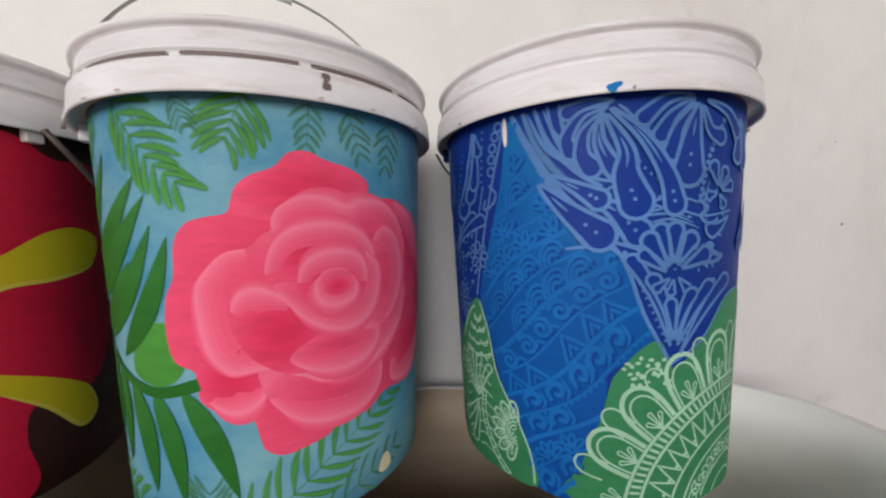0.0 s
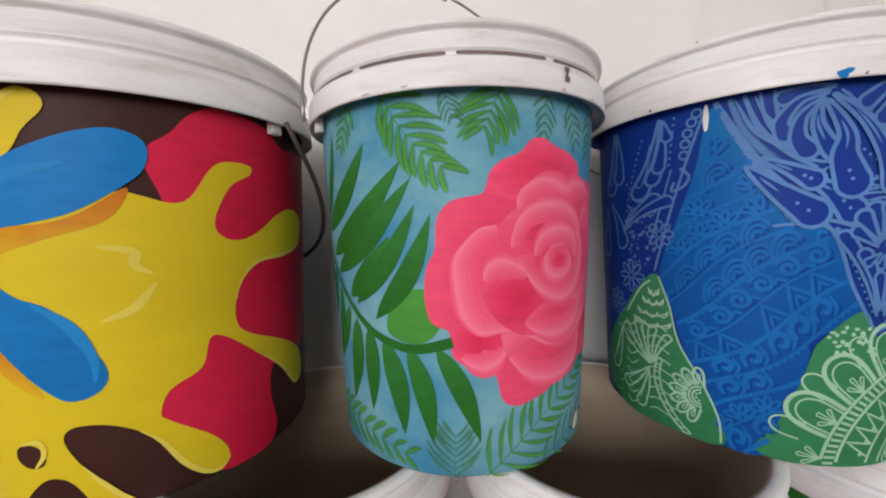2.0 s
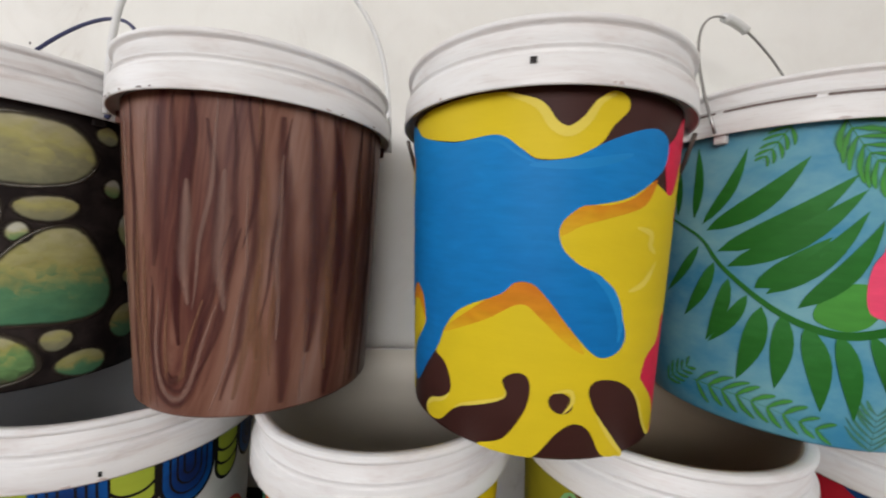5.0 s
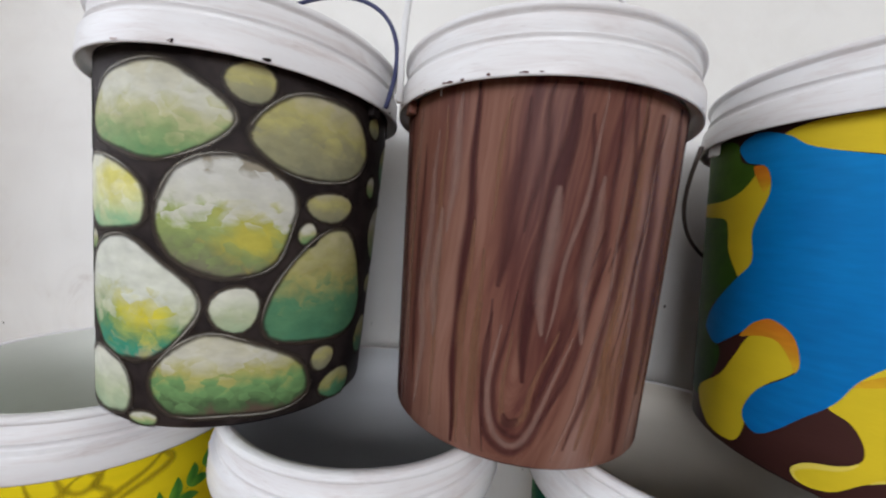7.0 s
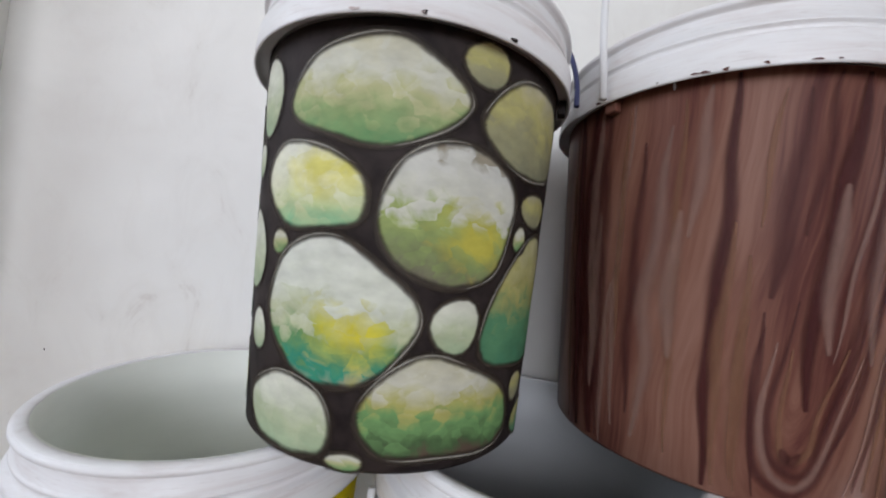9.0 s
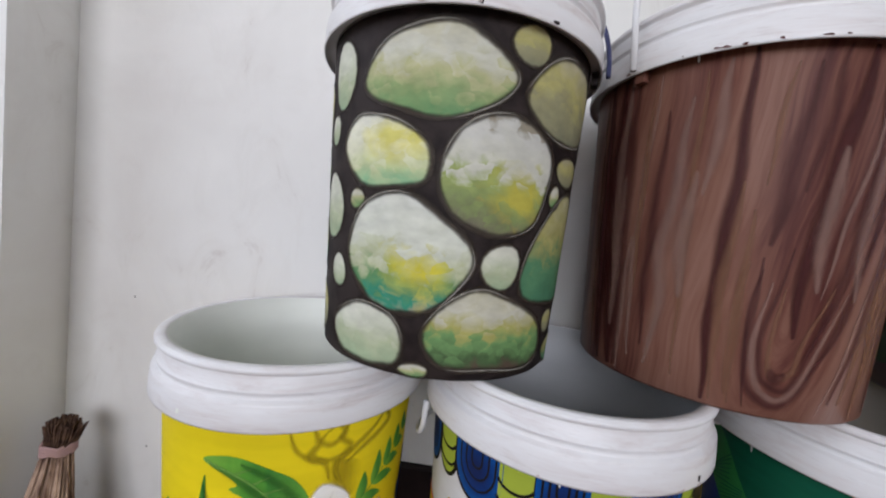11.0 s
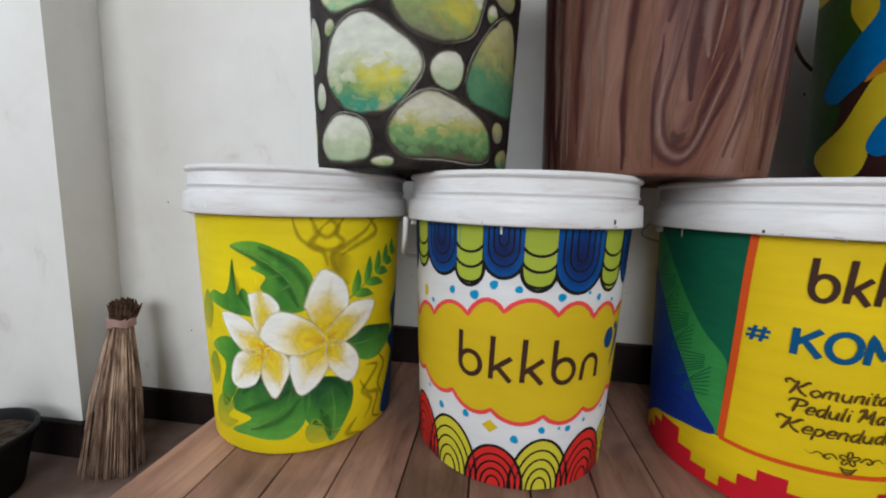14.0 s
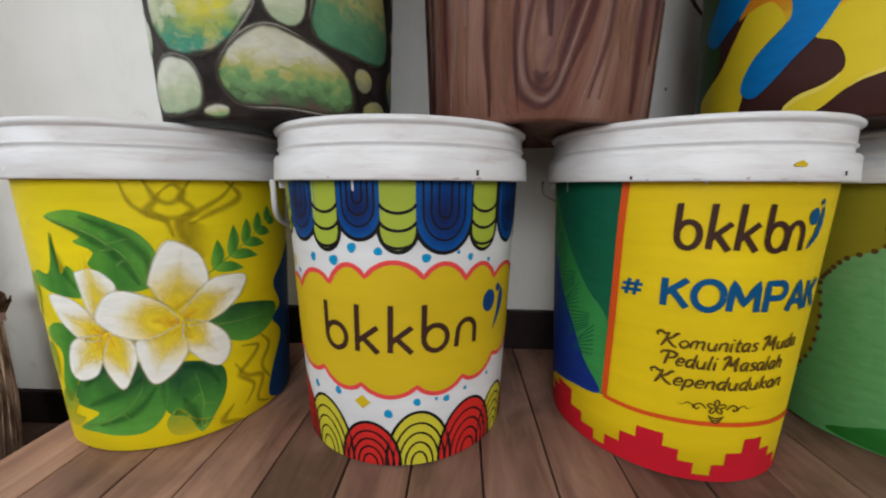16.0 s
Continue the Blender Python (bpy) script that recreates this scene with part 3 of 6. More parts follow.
def graded(name, along, stops, rough=0.5, noise_amount=0.25, noise_scale=(55, 55, 70), spot=None, bump=0.12, dab=(40, 40, 160), depth=0.18, cells=False, soft_in=0.35):
    """Brushed paint that runs from one colour to another across its shape: along "v" upwards, "u" sideways, "r" outwards."""
    m, t, b = principled(name, stops[0][1], rough)
    uv = t.nodes.new("ShaderNodeUVMap")
    uv.uv_map = "flat"
    sep = t.nodes.new("ShaderNodeSeparateXYZ")
    t.links.new(uv.outputs["UV"], sep.inputs[0])
    if along == "r":
        ln = t.nodes.new("ShaderNodeVectorMath")
        ln.operation = "LENGTH"
        t.links.new(uv.outputs["UV"], ln.inputs[0])
        val = ln.outputs["Value"]
    else:
        h = t.nodes.new("ShaderNodeMath")
        h.operation = "MULTIPLY_ADD"
        h.inputs[1].default_value = h.inputs[2].default_value = 0.5
        t.links.new(sep.outputs["X" if along == "u" else "Y"], h.inputs[0])
        val = h.outputs[0]
    n = node(t, "ShaderNodeTexNoise", Scale=1.0, Detail=3.0, Roughness=0.55, Distortion=0.6)
    t.links.new(place_of(t, noise_scale), n.inputs["Vector"])
    source = n.outputs["Fac"]
    if cells:                                   # separate dabs of a flat brush
        bend = node(t, "ShaderNodeTexNoise", Scale=70.0, Detail=2.0)
        t.links.new(place_of(t), bend.inputs["Vector"])
        shift = t.nodes.new("ShaderNodeVectorMath")
        shift.operation = "MULTIPLY_ADD"
        shift.inputs[1].default_value = (1.1, 1.1, 1.1)
        t.links.new(bend.outputs["Color"], shift.inputs[0])
        t.links.new(place_of(t, (75, 75, 105)), shift.inputs[2])
        dabs = node(t, "ShaderNodeTexVoronoi", Scale=1.0)
        t.links.new(shift.outputs["Vector"], dabs.inputs["Vector"])
        one = t.nodes.new("ShaderNodeSeparateColor")
        t.links.new(dabs.outputs["Color"], one.inputs[0])
        blend = t.nodes.new("ShaderNodeMix")
        blend.inputs["Factor"].default_value = 0.26
        t.links.new(n.outputs["Fac"], blend.inputs["A"])
        t.links.new(one.outputs[0], blend.inputs["B"])
        source = blend.outputs["Result"]
    wob = t.nodes.new("ShaderNodeMath")
    wob.operation = "MULTIPLY_ADD"
    wob.inputs[1].default_value, wob.inputs[2].default_value = 2 * noise_amount, -noise_amount
    t.links.new(source, wob.inputs[0])
    add = t.nodes.new("ShaderNodeMath")
    t.links.new(val, add.inputs[0])
    t.links.new(wob.outputs[0], add.inputs[1])
    col = ramp(t, add.outputs[0], stops)
    if spot:
        (u, v, size), tint = spot
        d = t.nodes.new("ShaderNodeVectorMath")
        d.operation = "DISTANCE"
        d.inputs[1].default_value = (u, v, 0)
        t.links.new(uv.outputs["UV"], d.inputs[0])
        s = t.nodes.new("ShaderNodeMath")
        half = t.nodes.new("ShaderNodeMath")
        half.operation = "MULTIPLY"
        half.inputs[1].default_value = 0.5
        t.links.new(d.outputs["Value"], half.inputs[0])
        t.links.new(half.outputs[0], s.inputs[0])
        t.links.new(wob.outputs[0], s.inputs[1])
        mask = ramp(t, s.outputs[0], [(size * 0.5 * soft_in, (1, 1, 1)), (size * 0.5, (0, 0, 0))])
        mix = t.nodes.new("ShaderNodeMix")
        mix.data_type = "RGBA"
        t.links.new(mask, mix.inputs["Factor"])
        t.links.new(col, mix.inputs[6])
        mix.inputs[7].default_value = (*tint, 1)
        col = mix.outputs[2]
    fine = node(t, "ShaderNodeTexNoise", Scale=1.0, Detail=4.0)
    t.links.new(place_of(t, dab), fine.inputs["Vector"])
    shade = t.nodes.new("ShaderNodeMapRange")
    shade.inputs["To Min"].default_value, shade.inputs["To Max"].default_value = 1 - depth, 1 + depth
    t.links.new(fine.outputs["Fac"], shade.inputs["Value"])
    hsv = t.nodes.new("ShaderNodeHueSaturation")
    t.links.new(shade.outputs["Result"], hsv.inputs["Value"])
    t.links.new(col, hsv.inputs["Color"])
    t.links.new(hsv.outputs["Color"], b.inputs["Base Color"])
    bp = node(t, "ShaderNodeBump", Strength=bump, Distance=0.001)
    t.links.new(fine.outputs["Fac"], bp.inputs["Height"])
    t.links.new(bp.outputs["Normal"], b.inputs["Normal"])
    return m


# -- river stones --
PALE, OLIVE, GREEN, MOSS = (0.55, 0.55, 0.46), (0.38, 0.36, 0.10), (0.13, 0.27, 0.11), (0.07, 0.12, 0.05)
YELLOW_DAB, TEAL_DAB = (0.62, 0.52, 0.03), (0.04, 0.25, 0.16)


def stone_paint(name, stops, spot=None):
    return graded(name, "v", stops, 0.5, 0.30, (48, 48, 52), spot, 0.25, (60, 60, 110), 0.26, True, 0.1)


STONE = [stone_paint("stone_top", [(0.0, GREEN), (0.3, (0.25, 0.33, 0.14)), (0.48, (0.42, 0.42, 0.22)), (0.7, PALE), (1.0, (0.50, 0.48, 0.34))]),
         stone_paint("stone_olive", [(0.0, (0.20, 0.20, 0.13)), (0.4, (0.30, 0.29, 0.16)), (0.65, (0.42, 0.39, 0.15)), (1.0, (0.44, 0.41, 0.27))]),
         stone_paint("stone_light", [(0.0, (0.22, 0.45, 0.25)), (0.3, (0.5, 0.55, 0.3)), (0.6, (0.68, 0.68, 0.5)), (1.0, (0.72, 0.72, 0.6))], ((0.3, 0.35, 0.8), (0.62, 0.58, 0.16))),
         stone_paint("stone_mid", [(0.0, (0.16, 0.15, 0.1)), (0.25, (0.22, 0.28, 0.1)), (0.42, (0.30, 0.36, 0.12)), (0.55, PALE), (0.9, (0.55, 0.55, 0.5)), (1.0, (0.3, 0.27, 0.2))], ((0.38, -0.3, 0.55), (0.46, 0.42, 0.07))),
         stone_paint("stone_big", [(0.0, (0.3, 0.33, 0.22)), (0.12, TEAL_DAB), (0.28, GREEN), (0.42, (0.45, 0.48, 0.3)), (0.65, (0.6, 0.62, 0.52)), (1.0, (0.62, 0.63, 0.56))], ((0.25, -0.25, 0.55), (0.58, 0.52, 0.05))),
         stone_paint("stone_moss", [(0.0, (0.07, 0.20, 0.11)), (0.35, (0.10, 0.24, 0.12)), (0.6, (0.36, 0.34, 0.12)), (1.0, (0.45, 0.43, 0.24))]),
         stone_paint("stone_plain", [(0.0, (0.3, 0.4, 0.25)), (0.35, (0.42, 0.47, 0.3)), (0.7, (0.58, 0.6, 0.48)), (1.0, (0.66, 0.66, 0.56))]),
         stone_paint("stone_low", [(0.0, (0.10, 0.07, 0.05)), (0.12, MOSS), (0.35, (0.16, 0.30, 0.11)), (0.52, (0.40, 0.38, 0.12)), (0.75, (0.55, 0.54, 0.44)), (1.0, (0.48, 0.46, 0.32))])]
STONE_EDGE = soft_paint("stone_edge", (0.045, 0.035, 0.026), 0.9, 0.0, streaks=(60, 60, 60), vary=0.4)
STONE_RIM = soft_paint("stone_rim", (0.58, 0.56, 0.48), 0.38, 0.0, streaks=(60, 60, 60), vary=0.3)
UPPER_STONES = [
    (0, [(-32, 264), (-24, 291), (-10, 303), (2, 305), (12, 294), (22, 277), (24, 262), (16, 242), (0, 227), (-16, 234), (-29, 246)]),
    (1, [(28, 254), (32, 277), (41, 296), (52, 302), (68, 296), (76, 262), (68, 234), (50, 225), (36, 234)]),
    (2, [(-43, 203), (-35, 230), (-20, 228), (-9, 216), (-3, 199), (-4, 176), (-13, 169), (-31, 169)]),
    (3, [(0, 181), (4, 214), (13, 233), (25, 238), (38, 227), (45, 207), (44, 180), (39, 147), (26, 134), (14, 138), (4, 154)]),
]
LOWER_STONES = [
    (4, [(-37, 102), (-32, 144), (-21, 162), (-9, 163), (3, 145), (13, 127), (16, 107), (11, 85), (2, 64), (-10, 58), (-23, 64)]),
    (5, [(37, 84), (38, 120), (49, 162), (61, 183), (73, 174), (84, 106), (75, 74), (50, 73)]),
    (7, [(-1, 40), (5, 67), (18, 86), (32, 79), (51, 56), (56, 23), (46, 10), (26, 12), (7, 14)]),
    (6, [(-45, 39), (-30, 62), (-14, 56), (-8, 33), (-11, 10), (-27, 6), (-41, 14)]),
]
SMALL_STONES = [(28, 297, 8.3, 17), (27, 107, 8.3, 22), (59, 203, 11, 15), (50, 176, 3.9, 12), (62, 52, 6, 14), (72, 19, 11, 16), (-3, 8, 6.5, 7),
                (-46, 272, 8.5, 34), (-53, 223, 5, 16), (-52, 148, 10, 34), (-33, 156, 4.5, 10), (-44, 86, 6, 17), (80, 294, 5, 12), (83, 231, 4, 13),
                (92, 60, 8, 24), (-70, 250, 11, 30), (-75, 190, 13, 24), (-72, 110, 12, 26), (-68, 40, 14, 28), (100, 180, 14, 34), (104, 262, 13, 28), (96, 120, 6, 14)]
for i, (kind, pts) in enumerate(UPPER_STONES + LOWER_STONES):
    blob(B["stone"], "painted_stone", pts, STONE[kind], 1)
    edge = spline(pts)
    strokes(B["stone"], "stone_outline", [(edge + edge[:1], 10)], STONE_EDGE, 2)
    each_stroke(B["stone"], "stone_highlight", [(edge[k:k + 14], 3.0, 2) for k in range(2, len(edge) - 14, 24)], STONE_RIM, 3)
for i, (th, z, a, c) in enumerate(SMALL_STONES):
    o = oval(th, z, a, c, 0, 16, 0.08, i)
    area(B["stone"], "painted_stone", [o], STONE[(1, 6, 1, 0, 1, 5, 0, 6, 6, 6, 0, 6)[i % 12] if i < 12 else (1, 0, 5)[i % 3]], 1)
    strokes(B["stone"], "stone_outline", [(o + o[:1], 6)], STONE_EDGE, 2)


# -- brushed grain --
MAROON = soft_paint("grain_maroon", (0.060, 0.015, 0.014), 0.85, 0.1, streaks=(60, 60, 5))
RING = soft_paint("grain_ring", (0.085, 0.026, 0.024), 0.6, 0.0, streaks=(60, 60, 5))
PALEGRAIN = soft_paint("grain_pale", (0.30, 0.180, 0.145), 0.52, 0.0, streaks=(60, 60, 5))
TAN = soft_paint("grain_tan", (0.23, 0.11, 0.062), 0.6, 0.0, streaks=(60, 60, 5))
WOOD_SMEAR = brushed("wood_smear", (0.10, 0.040, 0.032), vary=0.3)
rng = random.Random(17)


def streak(pts, width, paint, level):
    """One dragged brush streak, faint at its edges."""
    line = spline(pts, False, 6)
    strokes(B["wood"], "grain_streak", [([(th + 0.4 * math.sin(z * 0.07 + width), z) for th, z in line], width * 1.5, 2)], paint, level)


for pts, width, paint, level in (
        ([(3, 312), (2, 280), (-1, 230), (-4, 160), (-6, 104), (-5, 74)], 14, MAROON, 1.9), ([(-4, 312), (-5, 298), (-6, 249), (-9, 196)], 9, RING, 1.8), ([(-28, 314), (-28, 215), (-29, 145), (-30, 76), (-29, 6)], 12, MAROON, 1.5), ([(-11, 300), (-13, 220), (-16, 150)], 14, RING, 1.55), ([(8, 290), (11, 200), (6, 110), (0, 60)], 10, RING, 2.3), ([(22, 312), (24, 200), (19, 90), (12, 20)], 9, RING, 2.35), ([(-55, 305), (-57, 250), (-59, 184), (-60, 100), (-58, 25)], 8, PALEGRAIN, 1.5), ([(-44, 280), (-46, 190), (-49, 130), (-47, 78), (-51, 22)], 13, PALEGRAIN, 1.7), ([(-51, 270), (-53, 180), (-54, 110), (-53, 40)], 10, RING, 1.6),
        ([(-34, 308), (-35, 250), (-37, 190)], 10, PALEGRAIN, 1.3), ([(-9, 150), (-13, 93), (-14, 59), (-12, 34), (-4, 30), (2, 69), (9, 126), (16, 202)], 6, RING, 2.6), ([(-17, 140), (-18, 70), (-16, 26), (-6, 14), (3, 44), (11, 110), (19, 190)], 7, RING, 2.5), ([(-14, 120), (-16, 60), (-13, 27), (-5, 21), (2, 52), (10, 116)], 6, PALEGRAIN, 2.7), ([(-10, 46), (-8, 36), (-5, 44)], 9, RING, 2.8), ([(-10, 116), (-11, 49), (-8, 38), (-3, 47), (-1, 72), (5, 120)], 6, TAN, 2.6), ([(17, 312), (17, 202), (14, 126), (9, 78), (2, 40)], 8, RING, 2.2), ([(25, 312), (27, 200), (24, 110), (16, 20)], 12, TAN, 1.3),
        ([(33, 300), (36, 161), (35, 10)], 24, RING, 1.4), ([(-17, 300), (-19, 248), (-20, 200)], 5, TAN, 1.4), ([(-72, 314), (-71, 127), (-68, 7)], 34, MAROON, 1.2), ([(-80, 314), (-79, 127), (-76, 7)], 26, MAROON, 1.25), ([(-65, 310), (-66, 180), (-65, 8)], 18, RING, 1.3), ([(-40, 300), (-41, 170), (-40, 20)], 8, TAN, 1.2), ([(-22, 180), (-22, 110), (-21, 8)], 9, TAN, 1.2), ([(-17, 130), (-19, 70), (-16, 8)], 4, RING, 1.7),
        ([(21, 240), (21, 150), (14, 60), (8, 10)], 4, PALEGRAIN, 2.4), ([(45, 312), (47, 160), (43, 8)], 9, PALEGRAIN, 1.3), ([(56, 312), (58, 160), (55, 8)], 24, RING, 1.2), ([(70, 312), (72, 160), (68, 8)], 12, TAN, 1.2), ([(84, 312), (86, 150), (82, 8)], 15, MAROON, 1.2), ([(-84, 310), (-85, 150), (-82, 8)], 12, TAN, 1.2), ([(11, 312), (10, 250), (5, 180), (1, 110)], 5, PALEGRAIN, 2.6), ([(44, 312), (46, 275), (48, 211), (48, 148), (46, 60)], 26, RING, 2.0), ([(54, 312), (60, 210), (59, 120)], 15, RING, 2.1), ([(70, 312), (69, 188), (67, 50)], 18, RING, 2.2), ([(78, 312), (80, 162), (73, 10)], 30, RING, 1.9), ([(27, 110), (26, 60), (24, 6)], 10, TAN, 2.2), ([(26, 312), (25, 241), (20, 170)], 6, RING, 2.1), ([(36, 300), (32, 194), (26, 90)], 5, RING, 2.2)):
    streak(pts, width, paint, level)
for i in range(16):
    th, z0 = rng.uniform(-78, 60), rng.uniform(2, 120)
    if -20 < th < 12 and z0 < 110:
        continue
    z1 = min(312, z0 + rng.uniform(90, 230))
    streak([(th, z0), (th - 0.8 + rng.uniform(-1, 1), (z0 + z1) / 2), (th + 1.2, z1)], rng.choice((6, 9, 13)), rng.choice((TAN, TAN, PALEGRAIN)), 2.7 + 0.02 * i)


# -- paint splashes --
YEL = brushed("splash_yellow", (0.66, 0.50, 0.016), vary=0.10)
BLU = graded("splash_blue", "v", [(0.0, (0.005, 0.15, 0.42)), (0.5, (0.004, 0.17, 0.47)), (1.0, (0.006, 0.20, 0.52))], noise_amount=0.4, noise_scale=(20, 20, 20))
RED = graded("splash_red", "u", [(0.0, (0.68, 0.022, 0.07)), (0.6, (0.58, 0.010, 0.040)), (1.0, (0.26, 0.006, 0.016))], noise_amount=0.2, noise_scale=(20, 20, 20))
ORANGE = graded("splash_orange", "v", [(0.0, (0.66, 0.42, 0.016)), (0.5, (0.60, 0.24, 0.012)), (1.0, (0.55, 0.16, 0.012))], noise_amount=0.2)
LEAFG = graded("splash_green", "v", [(0.0, (0.012, 0.045, 0.006)), (0.6, (0.035, 0.095, 0.008)), (1.0, (0.065, 0.14, 0.012))], noise_amount=0.3)
CREAM = brushed("cream_line", (0.72, 0.58, 0.085), vary=0.12)
BARE = brushed("bare_primer", (0.68, 0.62, 0.40), vary=0.2)
PALEBLUE = brushed("pale_blue_line", (0.010, 0.215, 0.53), vary=0.15)
s = B["splash"]
BLACKISH = brushed("deep_brown", (0.028, 0.012, 0.011))
blob(s, "splash_red", [(37, 269), (44, 289), (49, 304), (56, 313), (66, 311), (75, 306), (84, 292), (103, 293), (112, 240), (110, 163), (99, 87), (77, 84), (73, 56), (76, 17), (69, 1), (53, 3), (45, 25), (35, 64), (38, 113), (42, 219)], RED, 1)
blob(s, "splash_green", [(-126, 312), (-93, 311), (-87, 288), (-79, 275), (-82, 230), (-83, 174), (-98, 136), (-101, 110), (-90, 95), (-94, 62), (-108, 30), (-130, 60), (-135, 200)], LEAFG, 1)
YEL_LEFT = [(30, 244), (20, 231), (9, 224), (0, 219), (-6, 204), (-4, 181), (8, 145), (14, 110), (8, 107), (-6, 148), (-16, 157), (-42, 120), (-52, 82), (-46, 70), (-43, 59), (-42, 47), (-44, 37), (-48, 30), (-54, 24), (-58, 14), (-55, 6), (-48, 10), (-42, 24), (-37, 34), (-31, 40), (-19, 53), (-20, 68), (-15, 76), (-11, 73), (-10, 60), (-12, 41), (-19, 15), (-29, 3),
            (-12, 2), (-7, 5), (0, 26), (6, 35), (12, 29), (18, 6), (25, 2), (28, 3), (23, 16), (16, 38), (11, 62), (14, 73), (24, 70), (34, 53), (41, 25), (47, 10)]
YEL_RIGHT = [(52, 7), (55, 18), (50, 39), (38, 64), (36, 72), (39, 89), (48, 101), (51, 124), (56, 122), (66, 102), (79, 76), (90, 47), (97, 56), (93, 82), (81, 101), (65, 119), (60, 132), (60, 153), (63, 172), (70, 185), (83, 188), (96, 197), (99, 222), (90, 233), (80, 228), (68, 209), (60, 205), (55, 213), (55, 227), (60, 251), (67, 262), (67, 270), (59, 271), (54, 264), (48, 241), (43, 236), (35, 242)]
YEL_ALL = YEL_LEFT + YEL_RIGHT
blob(s, "splash_yellow", YEL_ALL, YEL, 2)
hl = spline(YEL_ALL)
for line in ((hl[330:352], 3.7, 2), (hl[228:250], 4.3, 2), (hl[196:212], 4.3, 2), (hl[78:100], 4.5, 2), (hl[112:128], 3.7, 2), (hl[290:312], 3.7, 2),):
    strokes(s, "splash_highlight", [line], CREAM, 3)
for line in ((spline([(25, 205), (33, 200), (33, 190), (37, 183)], False), 6.7, 2), (spline([(24, 150), (32, 158), (38, 176)], False), 6.7, 2),):
    strokes(s, "splash_swirl", [line], CREAM, 3)
blob(s, "splash_yellow", [(-72, 304), (-67, 293), (-42, 277), (-25, 278), (-17, 266), (-11, 257), (0, 259), (8, 270), (12, 285), (17, 299), (16, 309), (11, 312), (6, 303), (2, 284), (-2, 276), (-7, 282), (-11, 298), (-19, 310), (-29, 313), (-41, 313), (-63, 312)], YEL, 2)
for line in ((spline([(-22, 310), (-12, 300), (-7, 284), (-2, 279), (3, 288), (7, 303), (12, 310)], False), 8.4, 2),):
    strokes(s, "splash_highlight", [line], CREAM, 3)
blob(s, "splash_yellow", [(-121, 251), (-98, 250), (-88, 255), (-82, 266), (-77, 281), (-71, 262), (-74, 200), (-77, 178), (-82, 170), (-86, 182), (-90, 200), (-91, 218), (-94, 231), (-110, 235), (-120, 240)], YEL, 2)
blob(s, "splash_yellow", [(-104, 40), (-89, 68), (-82, 94), (-77, 116), (-72, 126), (-66, 124), (-61, 112), (-61, 97), (-69, 78), (-73, 62), (-75, 50), (-75, 31), (-78, 13), (-86, 8), (-96, 14)], YEL, 2)
for o in ([(-80, 116), (-75, 133), (-69, 140), (-63, 132), (-59.5, 112), (-60.5, 97), (-63, 110), (-67, 121), (-73, 121)],
          [(-3, 195), (-3, 210), (3, 220), (13, 222), (22, 229), (33, 247), (28, 224), (13, 211), (4, 204)],
          [(-48, 98), (-31, 130), (-17, 154), (-10, 155), (-3, 137), (8, 98), (1, 106), (-8, 126), (-15, 136), (-28, 118)],
          [(-81, 280), (-77, 280), (-73, 273), (-76, 255), (-79, 267)]):
    blob(s, "splash_orange", o, ORANGE, 3)
blob(s, "splash_blue", [(-42, 276), (-25, 278), (-17, 266), (-11, 256), (0, 259), (10, 272), (23, 285), (32, 288), (38, 279), (37, 260), (30, 244), (20, 229), (9, 222), (3, 219), (-3, 204), (-2, 186), (4, 172), (12, 163), (18, 145), (24, 115), (22, 99), (15, 93), (9, 101), (1, 122), (-5, 140), (-11, 154), (-17, 154), (-22, 143), (-37, 126),
                        (-45, 106), (-50, 82), (-57, 62), (-64, 42), (-70, 31), (-75, 37), (-75.5, 50), (-71, 72), (-63, 90), (-59.5, 104), (-62, 128), (-69, 139), (-75, 132), (-79, 121), (-86, 108), (-93, 99), (-101, 114), (-96, 138), (-84, 171), (-78, 190), (-79, 219), (-74, 254), (-76, 278), (-84, 286), (-88, 303), (-80, 312), (-70, 304), (-62, 290)], BLU, 4)
for line in ((spline([(8, 166), (16, 150), (21, 125), (21, 106)], False), 8.4, 2), (spline([(-40, 272), (-26, 274), (-18, 262), (-11, 252)], False), 3.4, 2), (spline([(-14, 252), (4, 254), (20, 264)], False), 8.4, 2),):
    strokes(s, "splash_shine", [line], PALEBLUE, 5)
blob(s, "splash_hole", oval(1, 53, 4.6, 9, -25, 10), COAT["splash"], 3)
for line in ((spline([(-2, 62), (4, 64), (5, 54), (2, 44)], False), 4.1, 2),):
    strokes(s, "splash_highlight", [line], CREAM, 4)
blob(s, "splash_dark", [(84, 312), (92, 296), (104, 292), (125, 300), (120, 312)], BLACKISH, 2)


# -- rose and palms --
PETAL = [graded("petal_" + n, "r", st, noise_amount=0.16, noise_scale=(35, 35, 35), bump=0.08) for n, st in (
    ("outer", [(0.3, (0.76, 0.045, 0.115)), (0.75, (0.82, 0.065, 0.15)), (1.0, (0.85, 0.085, 0.175)), (1.2, (0.85, 0.08, 0.17))]),
    ("mid", [(0.2, (0.82, 0.065, 0.15)), (0.6, (0.86, 0.09, 0.185)), (0.9, (0.88, 0.12, 0.22)), (1.1, (0.89, 0.15, 0.25))]),
    ("inner", [(0.1, (0.72, 0.032, 0.095)), (0.55, (0.78, 0.048, 0.125)), (0.9, (0.83, 0.07, 0.16)), (1.1, (0.85, 0.085, 0.18))]))]
